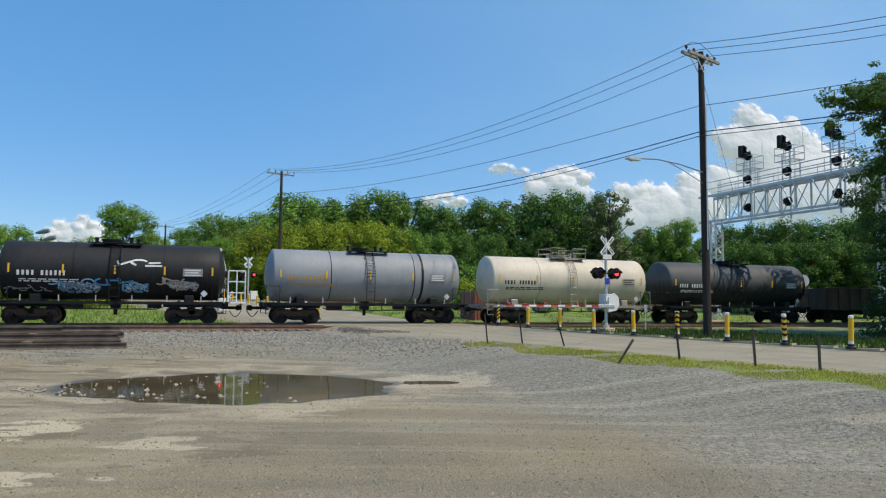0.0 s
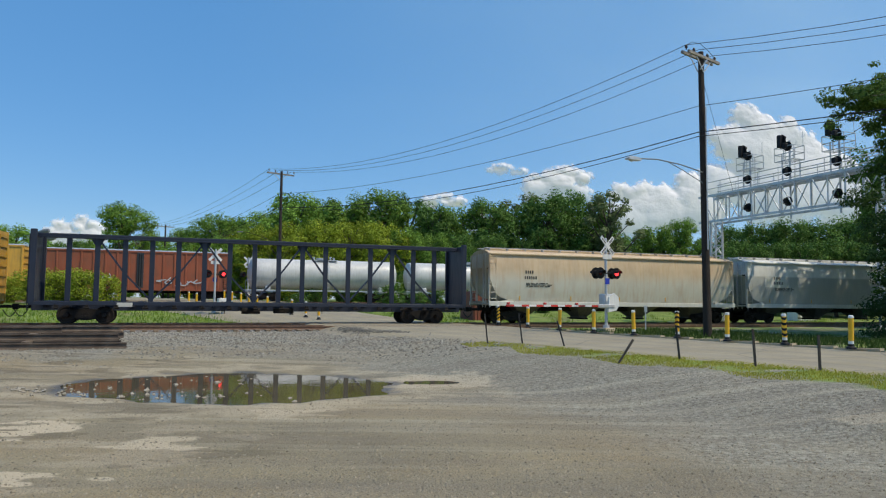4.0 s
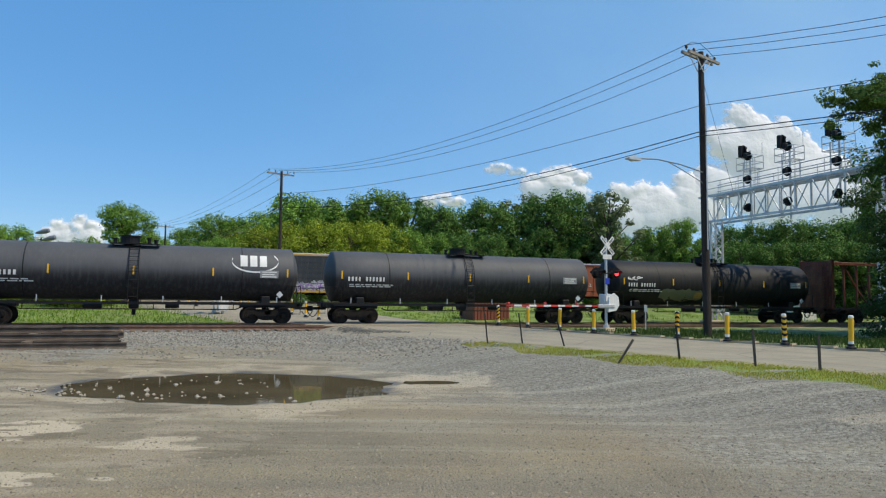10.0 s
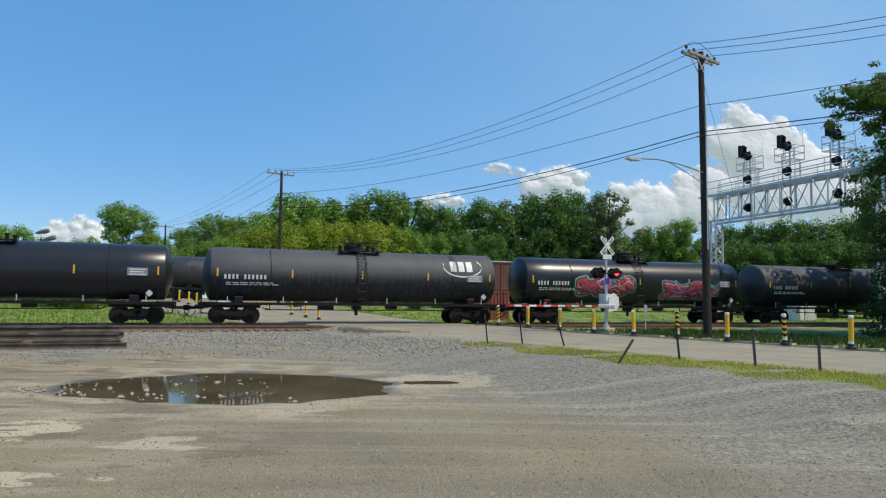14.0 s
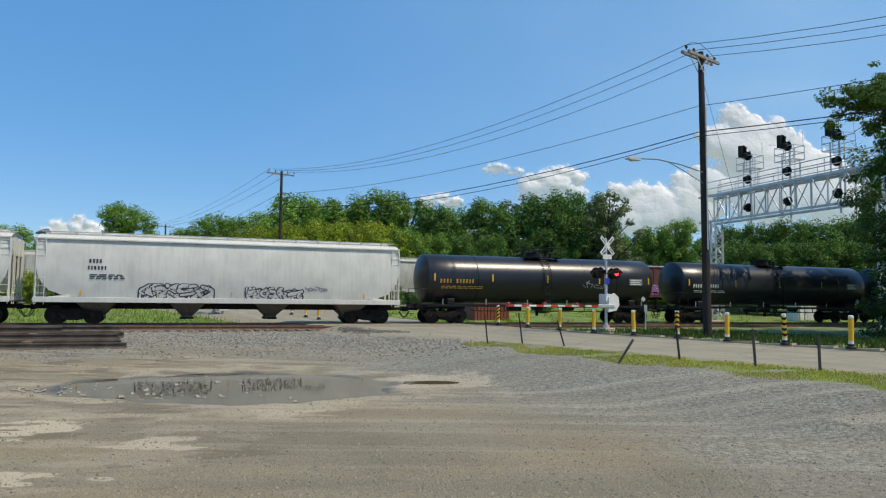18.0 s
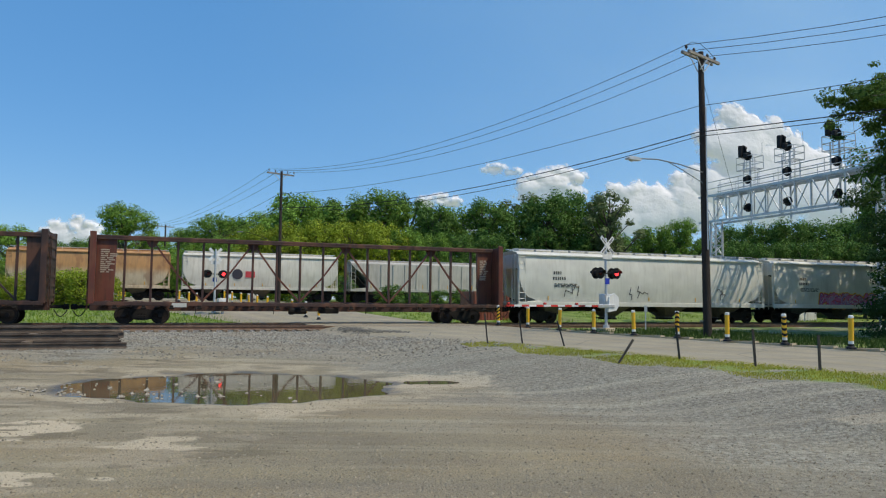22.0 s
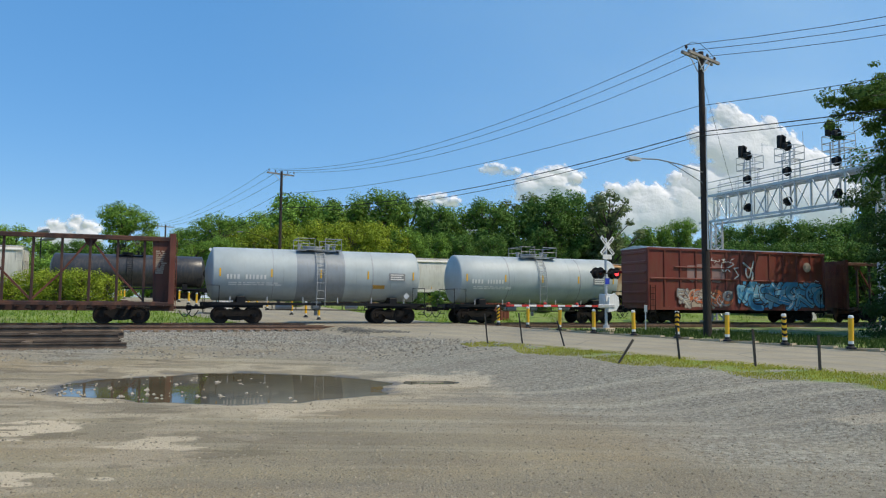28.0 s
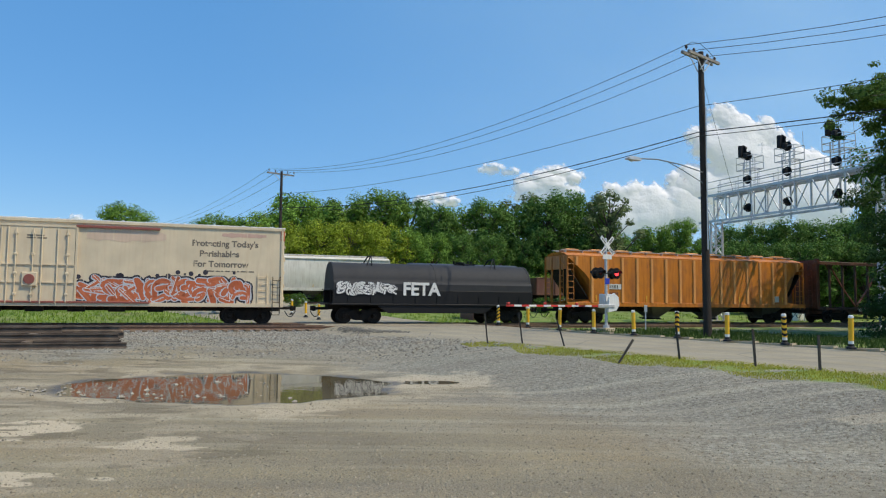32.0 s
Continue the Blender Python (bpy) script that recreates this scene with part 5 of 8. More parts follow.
# ---- the freight train, front to rear ----
def build_train():
    grey = paint("tank_grey", (0.27, 0.285, 0.30), 0.6, dirt=(0.2, 0.2, 0.2), dirty=0.4, relief=0.02)
    beige = paint("tank_beige", (0.66, 0.575, 0.455), 0.6, dirt=(0.38, 0.31, 0.23), dirty=0.3, relief=0.02)
    # first two blacks: sky sheen above and shade below put into the colour
    tank_blacks = [paint("tank_black", (0.022, 0.022, 0.023), 0.6, dirt=(0.042, 0.038, 0.035), dirty=0.5, relief=0.01, lower=(2.75, (0.011, 0.011, 0.011), 0.45), gloss=0.25), paint("tank_black_worn_shaded", (0.085, 0.088, 0.093), 0.6, dirt=(0.12, 0.115, 0.11), dirty=0.4, relief=0.01, lower=(2.75, (0.022, 0.022, 0.024), 0.35), gloss=0.25),
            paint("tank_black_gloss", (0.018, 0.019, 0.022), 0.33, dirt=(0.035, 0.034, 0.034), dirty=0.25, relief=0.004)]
    pale = paint("tank_pale_grey", (0.40, 0.45, 0.45), 0.55, dirt=(0.3, 0.3, 0.29), dirty=0.3, relief=0.02)
    white = paint("hopper_white", (0.70, 0.685, 0.61), 0.55, dirt=(0.36, 0.33, 0.26), dirty=0.3)
    white_grey = paint("hopper_pale_grey", (0.74, 0.735, 0.68), 0.55, dirt=(0.26, 0.25, 0.22), dirty=0.25, lower=(3.35, (0.44, 0.445, 0.41), 0.06))
    tan = paint("hopper_rusty_tan", (0.66, 0.50, 0.32), 0.6, dirt=(0.50, 0.30, 0.14), dirty=0.5, rust=0.10, lower=(3.0, (0.60, 0.575, 0.48), 0.55))
    orange = paint("hopper_orange", (0.60, 0.20, 0.02), 0.55, dirt=(0.36, 0.10, 0.014), dirty=0.85, rust=0.45)
    navy = paint("flat_navy", (0.018, 0.023, 0.04), 0.5, dirt=(0.05, 0.05, 0.055), dirty=0.4)
    yellow = paint("flat_yellow", (0.60, 0.33, 0.035), 0.5, dirty=0.4, rust=0.2)
    ink((0.66, 0.65, 0.6), "white_paint")
    maroon = paint("flat_maroon", (0.14, 0.024, 0.014), 0.6, dirt=(0.035, 0.022, 0.017), dirty=0.9, rust=0.5)
    brown = paint("flat_brown", (0.05, 0.024, 0.017), 0.65, dirt=(0.03, 0.021, 0.017), dirty=0.8, rust=0.4)
    rust = paint("flat_rust", (0.15, 0.038, 0.02), 0.6, dirt=(0.045, 0.03, 0.023), dirty=0.9, rust=0.5)
    grimy = paint("flat_grimy_brown", (0.06, 0.026, 0.018), 0.65, dirt=(0.03, 0.022, 0.018), dirty=0.8, rust=0.5)
    red_box = paint("boxcar_red", (0.20, 0.038, 0.026), 0.55, dirty=0.35, rust=0.25)
    cream = paint("reefer_cream", (0.72, 0.59, 0.40), 0.55, dirt=(0.55, 0.38, 0.24), dirty=0.35)
    gon = paint("gondola_dark", (0.05, 0.04, 0.035), 0.6, dirty=0.5, rust=0.4)

    gondola(TRAIN, 45.4, 60.0, gon, "dark rusty gondola car with low ribbed sides")
    tank_car(TRAIN, 31.1, 43.8, tank_blacks[1], "short black tank car stained with dirt", seed=2)
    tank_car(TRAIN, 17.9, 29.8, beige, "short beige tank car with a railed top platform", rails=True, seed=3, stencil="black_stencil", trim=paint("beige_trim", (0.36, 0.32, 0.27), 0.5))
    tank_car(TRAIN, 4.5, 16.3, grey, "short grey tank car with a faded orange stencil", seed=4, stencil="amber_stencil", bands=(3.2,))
    c, h, side = tank_car(TRAIN, -8.8, 2.35, tank_blacks[0], "short black tank car covered in spray-painted tags", seed=5)
    pf = Mesh().box((h + 0.5, 0, 1.14), (1.1, 2.8, 0.08), bev=0.01)
    for z in (1.7, 2.3, 2.9):
        pf.tube([(h + 0.1, -1.3, z), (h + 1.0, -1.3, z), (h + 1.0, 1.3, z)], 0.035, 6)
    for x in (0.1, 0.55, 1.0):
        pf.rod((h + x, -1.3, 1.1), (h + x, -1.3, 2.9), 0.035, seg=6)
    part("end_platform", pf, WHITE, c, "white railed end platform")
    scrawl(c, 0.2, 2.1, 2.95, 3.45, -1.5, "white_stencil", 3, 0.09, side, 3)
    scrawl(c, -3.0, -1.0, 1.9, 2.4, -1.5, "pale_blue_spray", 4, 0.07, side, 4)
    scrawl(c, -1.0, 0.8, 2.0, 2.5, -1.5, "cyan_spray", 14, 0.09, side, 3)
    scrawl(c, 2.0, 3.6, 2.0, 2.5, -1.5, "tan_spray", 5, 0.08, side, 4)
    graffiti(c, -2.6, -0.7, 1.6, 2.15, -1.5, 4, ("pale_blue_spray", "cyan_spray", "grey_spray"), "dark_spray", 33, side)
    graffiti(c, 0.4, 1.6, 1.65, 2.2, -1.5, 4, ("cyan_spray", "pale_blue_spray"), "dark_spray", 34, side)
    graffiti(c, 2.6, 4.1, 1.75, 2.25, -1.5, 4, ("tan_spray", "silver_spray"), "dark_spray", 35, side)
    scrawl(c, -5.2, -3.0, 1.6, 1.95, -1.5, "grey_spray", 36, 0.05, side, 6)
    c, h, side = covered_hopper(TRAIN, -30.4, -10.3, white_grey, "pale grey covered hopper with a patched lighter panel", seed=6, sill_mat=white)
    part("paint_patch", Mesh().box((-h + 2.7, -1.585, 2.95), (2.0, 0.004, 0.75)), white, c, "freshly painted pale patch")
    c, h, side = covered_hopper(TRAIN, -50.4, -31.4, tan, "tan covered hopper streaked with rust", seed=7, sill_mat=white)
    centerbeam(TRAIN, -75.4, -51.8, navy, "empty dark blue centerbeam flatcar", 1, webs=(), post_w=0.26)
    centerbeam(TRAIN, -100.4, -76.9, yellow, "empty yellow centerbeam flatcar", 2, rust_deck=paint("yellow_deck_grimy", (0.36, 0.20, 0.03), 0.6, dirt=(0.05, 0.04, 0.03), dirty=0.9, rust=0.4))
    centerbeam(TRAIN, -125.4, -102.1, maroon, "empty maroon centerbeam flatcar", 3, webs=(), rust_deck=grimy)
    c, h, side = tank_car(TRAIN, -144.4, -127.2, tank_blacks[0], "long black tank car with a painted-over dull green patch", seed=8, dome=0.25)
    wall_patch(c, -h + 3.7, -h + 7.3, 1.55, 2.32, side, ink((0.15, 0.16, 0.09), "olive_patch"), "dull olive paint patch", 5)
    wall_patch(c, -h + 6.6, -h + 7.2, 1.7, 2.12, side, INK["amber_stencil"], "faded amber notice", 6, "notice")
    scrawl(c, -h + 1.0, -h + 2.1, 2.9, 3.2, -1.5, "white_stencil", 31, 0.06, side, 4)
    tank_car(TRAIN, -163.4, -146.0, tank_blacks[1], "long black tank car with white stencils", seed=9, dome=0.2)
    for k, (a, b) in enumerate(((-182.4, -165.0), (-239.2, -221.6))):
        c, h, side = tank_car(TRAIN, a, b, tank_blacks[1], "long black tank car with a white oval emblem", seed=10 + k, dome=0.25, rails=bool(k))
        logo = Mesh()
        # a plain emblem: three blocks in an open oval
        for i in range(3):
            z0 = 3.15
            for k2 in range(5):
                za, zb, xa = z0 + 0.124 * k2, z0 + 0.124 * (k2 + 1), h - 3.3 + i * 0.52
                logo.add([(x, side(z) - 0.012, z) for x, z in ((xa, za), (xa + 0.38, za), (xa + 0.38, zb), (xa, zb))], [(0, 1, 2, 3)])
        pts = [(h - 2.5 + 1.25 * math.cos(t), 3.4 + 0.6 * math.sin(t)) for t in np.linspace(radians(165), radians(395), 26)]
        for (ax, az), (bx, bz) in zip(pts, pts[1:]):
            wd = 0.09
            logo.add([(ax, side(az) - 0.012, az), (bx, side(bz) - 0.012, bz), (bx, side(bz + wd) - 0.012, bz + wd), (ax, side(az + wd) - 0.012, az + wd)], [(0, 1, 2, 3)])
        part("emblem", logo, ink((0.75, 0.74, 0.7), "white_stencil"), c, "white painted emblem")
    TRAIN.sort(key=lambda r: -r[1])
    tank_car(TRAIN, -201.0, -184.0, tank_blacks[1], "long black tank car with white stencils", seed=12)
    c, h, side = tank_car(TRAIN, -220.1, -202.6, tank_blacks[2], "long black tank car with red and teal graffiti", seed=13, dome=0.3, rails=True)
    graffiti(c, -h + 4.0, -h + 8.2, 1.75, 3.1, -1.5, 5, ("red_spray", "red_spray", "pink_spray"), "dark_spray", 21, side, "teal_spray", fill="teal_spray")
    graffiti(c, -h + 10.6, -h + 15.2, 1.65, 2.85, -1.5, 6, ("red_spray", "pink_spray"), "dark_spray", 22, side, "teal_spray", fill="teal_spray")
    tank_car(TRAIN, -258.2, -240.7, tank_blacks[2], "long glossy black tank car", seed=14, dome=0.2)
    tank_car(TRAIN, -277.0, -259.5, tank_blacks[2], "long glossy black tank car", seed=15, dome=0.2)
    c, h, side = tank_car(TRAIN, -295.6, -278.85, tank_blacks[2], "long glossy black tank car with orange stencils", seed=16, stencil="amber_stencil", dome=0.25, rails=True)
    scrawl(c, 2.5, 4.5, 2.2, 2.7, -1.5, "grey_spray", 6, 0.05, side, 5)
    c, h, side = covered_hopper(TRAIN, -316.2, -297.0, white, "white covered hopper with black outline tags", seed=17)
    graffiti(c, -h + 5.0, -h + 8.6, 1.2, 2.1, -1.58, 4, ("white_paint",), "dark_spray", 7, side)
    graffiti(c, -h + 10.4, -h + 13.4, 1.2, 2.0, -1.58, 4, ("white_paint",), "dark_spray", 8, side)
    scrawl(c, -h + 13.5, -h + 14.8, 1.8, 2.1, -1.58, "grey_spray", 9, 0.07, side, 4)
    c, h, side = covered_hopper(TRAIN, -337.6, -317.1, white, "white covered hopper with pink and purple graffiti", seed=18)
    graffiti(c, -h + 4.6, -h + 10.2, 1.12, 2.25, -1.58, 7, ("lilac_spray", "purple_spray", "pink_spray"), "red_spray", 23, side, "yellow_spray", fill="lilac_spray")
    scrawl(c, h - 6.6, h - 5.9, 1.4, 1.95, -1.58, "red_spray", 10, 0.08, side, 2)
    scrawl(c, h - 5.4, h - 4.6, 1.4, 1.9, -1.58, "red_spray", 11, 0.08, side, 2)
    c, h, side = covered_hopper(TRAIN, -358.0, -338.35, white, "white covered hopper with small black tags", seed=19)
    scrawl(c, -h + 3.4, -h + 4.4, 1.5, 2.5, -1.58, "dark_spray", 12, 0.05, side, 2)
    scrawl(c, -h + 8.2, -h + 9.6, 1.6, 2.4, -1.58, "dark_spray", 13, 0.05, side, 3)
    scrawl(c, h - 4.2, h - 3.5, 1.8, 2.4, -1.58, "dark_spray", 15, 0.05, side, 3)
    centerbeam(TRAIN, -382.3, -358.95, rust, "empty rust-red centerbeam flatcar", 3, end_bars="tan_spray", rust_deck=grimy, frame_mat=grimy)
    centerbeam(TRAIN, -407.6, -384.2, brown, "empty dark brown centerbeam flatcar", 2, webs=(1,))
    centerbeam(TRAIN, -432.4, -409.35, maroon, "empty maroon centerbeam flatcar with stencilled bulkheads", 1, end_bars="white_stencil", rust_deck=grimy, frame_mat=grimy)
    c, h = box_car(TRAIN, -450.3, -434.5, red_box, "oxide-red boxcar with light blue graffiti", ribs=13, seed=20, top=5.12)
    part("belt_rail", Mesh().box((-4.0, -1.55, 3.05), (7.4, 0.09, 0.12), bev=0.02), red_box, c)
    part("belt_rail", Mesh().box((3.75, -1.55, 3.02), (7.6, 0.09, 0.1), bev=0.02), red_box, c)
    part("belt_rail", Mesh().box((-3.4, -1.55, 3.85), (4.6, 0.09, 0.1), bev=0.02), red_box, c)
    wall_patch(c, -4.6, -1.4, 2.9, 4.1, lambda z: -1.5, ink((0.36, 0.22, 0.20), "buffed_paint"), "pale smear where paint was rubbed off", 8)
    scrawl(c, 0.3, 1.3, 2.9, 4.5, -1.57, "silver_spray", 19, 0.12, None, 2)
    graffiti(c, -0.2, 7.6, 0.98, 2.98, -1.57, 6, ("cyan_spray", "pale_blue_spray"), "dark_spray", 24, fill="cyan_spray")
    graffiti(c, -5.4, -0.9, 1.05, 2.35, -1.57, 6, ("tan_spray", "orange_spray", "grey_spray"), "faded_spray", 25, fill="tan_spray")
    scrawl(c, -1.8, -0.2, 3.2, 4.4, -1.57, "silver_spray", 16, 0.09, None, 3)
    scrawl(c, -2.6, -0.6, 4.2, 4.6, -1.57, "white_stencil", 17, 0.05, None, 5)
    scrawl(c, 5.9, 7.3, 2.5, 3.2, -1.57, "white_stencil", 18, 0.05, None, 5)
    part("round_emblem", Mesh().turned([(-1.585, 0.36), (-1.575, 0.36)], 20, "y", (6.1, 0, 4.1)), ink((0.4, 0.33, 0.27), "faded_emblem"), c, "faded round emblem")
    tank_car(TRAIN, -464.1, -452.2, pale, "short pale grey tank car with a railed top platform", rails=True, seed=21, trim=paint("tank_trim_grey", (0.3, 0.32, 0.33), 0.5), saddle=BLACK)
    c, h, side = tank_car(TRAIN, -478.55, -466.05, pale, "short pale grey tank car with a darker middle band", rails=True, seed=22, trim=paint("tank_trim_pale", (0.34, 0.36, 0.37), 0.5), saddle=BLACK)
    part("tank_band", Mesh().turned([(-1.35, 1.49), (-1.35, 1.504), (1.4, 1.504), (1.4, 1.49)], 48, "x", (0, 0, 2.76)), paint("tank_band_grey", (0.25, 0.28, 0.30), 0.5, dirty=0.3), c, "darker grey middle band", True)
    part("placard", Mesh().box((3.4, -1.36, 2.14), (0.75, 0.02, 0.22), pose(0, 0, 0, 24, 0, 0).to_3x3()), INK["amber_stencil"], c, "amber warning stencil")
    centerbeam(TRAIN, -503.4, -480.1, rust, "empty rust-red centerbeam flatcar", 3, end_bars="tan_spray", rust_deck=grimy, frame_mat=grimy)
    rib_orange = paint("rib_pale_orange", (0.78, 0.35, 0.11), 0.55, dirt=(0.45, 0.13, 0.03), dirty=0.5, rust=0.15)
    c, h, side = covered_hopper(TRAIN, -524.6, -504.6, orange, "orange covered hopper with ribbed sides", ribs=17, seed=23, top=4.75, curve=0.15, words=(), slope=1.6, straight=True, rib_mat=rib_orange, hatches=10)
    part("marking_plate", Mesh().box((-h + 3.55, -1.6, 2.42), (1.15, 0.012, 0.34)), ink((0.66, 0.65, 0.6), "white_paint"), c, "white marking panel")
    marks(c, -h + 3.1, -1.61, 2.3, (5,), 0.22, name="black_stencil", seed=23)
    marks(c, -h + 3.05, -1.592, 1.85, (6,), 0.2, name="faded_spray", seed=24)
    part("notice_plate", Mesh().box((1.1, -1.592, 1.66), (0.8, 0.012, 0.3)), INK["yellow_spray"], c, "yellow notice panel")
    part("notice_plate", Mesh().box((h - 2.75, -1.592, 1.72), (0.42, 0.012, 0.42)), ink((0.66, 0.65, 0.6), "white_paint"), c, "small white notice panel")
    c, h = coil_car(TRAIN, -539.8, -526.9, "black coil car with a rounded hood and white graffiti letters")
    text(c, "FETA", -2.2, 1.70, -1.535, 1.04, ink((0.75, 0.74, 0.7), "white_stencil"), "graffiti_word", "white painted letters", 0.035)
    graffiti(c, -6.1, -2.6, 1.66, 2.45, -1.53, 5, ("white_stencil",), "dark_spray", 26)
    # the refrigerator car
    c, h = box_car(TRAIN, -564.0, -542.5, cream, "cream refrigerator boxcar with orange graffiti", top=5.3, ribs=2, roof_mat=WHITE, seed=24)
    for i, line in enumerate(("Protecting Today's", "Perishables", "For Tomorrow")):
        text(c, line, h - 4.9 + (0.75, 1.15, 0.85)[i] - 0.75, 4.2 - i * 0.56, -1.507, 0.46, ink((0.16, 0.13, 0.1), "brown_letter"), "lettering", "brown painted lettering", 0.012)
    graffiti(c, h - 10.4, h - 1.9, 1.02, 2.5, -1.505, 7, ("rust_orange_spray", "orange_spray"), "silver_spray", 27, None, "dark_spray", 16, fill="rust_orange_spray")
    part("corner_bracket", Mesh().box((h - 0.1, -1.52, 4.95), (0.22, 0.06, 0.7), bev=0.02), INK["orange_spray"], c, "orange corner bracket")
    dx = h - 12.6
    dr = part("plug_door", Mesh().box((dx, -1.52, 2.95), (4.2, 0.1, 3.9), bev=0.02), cream, c, "wide plug door")
    for x in (-1.2, -0.9, 0.6, 1.3):
        part("lock_bar", Mesh().rod((dx + x, -1.62, 1.0), (dx + x, -1.62, 4.85), 0.03), cream, dr)
    for z in (2.1, 3.0):
        part("door_rail", Mesh().box((dx, -1.6, z), (4.2, 0.05, 0.06)), cream, dr)
    part("lower_sill", Mesh().box((0, -1.545, 0.97), (2 * h - 0.2, 0.06, 0.12), bev=0.015), ink((0.36, 0.10, 0.07), "faded_red_sill"), c, "faded red lower sill")
    part("lock_box", Mesh().box((dx + 0.1, -1.62, 2.25), (0.7, 0.12, 0.7), bev=0.03), cream, dr)
    rust_red = ink((0.30, 0.085, 0.06), "faded_red_rail")
    faded = ink((0.62, 0.40, 0.31), "sun_faded_red")
    part("door_track", Mesh().box((dx + 4.1, -1.56, 5.0), (4.0, 0.1, 0.13), bev=0.015), rust_red, c, "faded red upper door track")
    part("door_track", Mesh().box((dx + 1.2, -1.6, 1.12), (9.0, 0.08, 0.1), bev=0.015), rust_red, c, "faded red lower door track")
    wall_patch(c, h - 3.4, h - 1.0, 4.72, 4.95, lambda z: -1.5, faded, "sun-faded red band", 3)
    wall_patch(c, dx + 2.6, dx + 6.4, 4.3, 4.9, lambda z: -1.5, ink((0.68, 0.50, 0.36), "pinkish_stain"), "pinkish stain on the paint", 4)
    for i in range(16):
        x = -h + 0.7 + (2 * h - 1.4) * i / 15
        if abs(x - dx) > 2.2:
            part("panel_seam", Mesh().box((x, -1.504, 3.1), (0.035, 0.012, 4.1)), cream, c)
    for x in (-1.75, -0.55, 0.2, 1.75):
        for z in (1.5, 2.55, 3.5, 4.55):
            part("bar_bracket", Mesh().box((dx + x, -1.62, z), (0.16, 0.09, 0.12), bev=0.015), cream, dr)
        part("lock_bar", Mesh().rod((dx + x, -1.63, 1.1), (dx + x, -1.63, 4.8), 0.028), cream, dr)
    part("latch_gear", Mesh().turned([(-1.72, 0.24), (-1.66, 0.26), (-1.6, 0.2)], 14, "y", (dx + 0.1, 0, 2.25)), rust_red, dr, "faded red latch gear")
    part("door_frame", Mesh().box((dx - 2.16, -1.54, 2.95), (0.1, 0.12, 4.0)).box((dx + 2.16, -1.54, 2.95), (0.1, 0.12, 4.0)).box((dx, -1.54, 4.95), (4.4, 0.12, 0.1)), cream, dr)
    part("notice_plate", Mesh().box((dx - 2.75, -1.51, 3.45), (0.34, 0.012, 0.34)), INK["yellow_spray"], c, "yellow notice panel")
    bars(c, dx - 0.1, -1.575, 4.45, 0.9, 2, 0.07, name="brown_letter", seed=5)
    bars(c, h - 4.1, -1.507, 2.85, 2.4, 1, 0.06, name="brown_letter", seed=6)
    part("side_ladder", ladder_mesh(0.5, 1.0, 2.75, cream, 5), None, c, m=pose(h - 1.15, -1.56, 0))
    for k in range(5):
        part("underframe_box", Mesh().box((dx - 1.6 + k * 1.9, -1.0, 0.78), (0.8, 0.5, 0.3), bev=0.03), TRUCK, c)


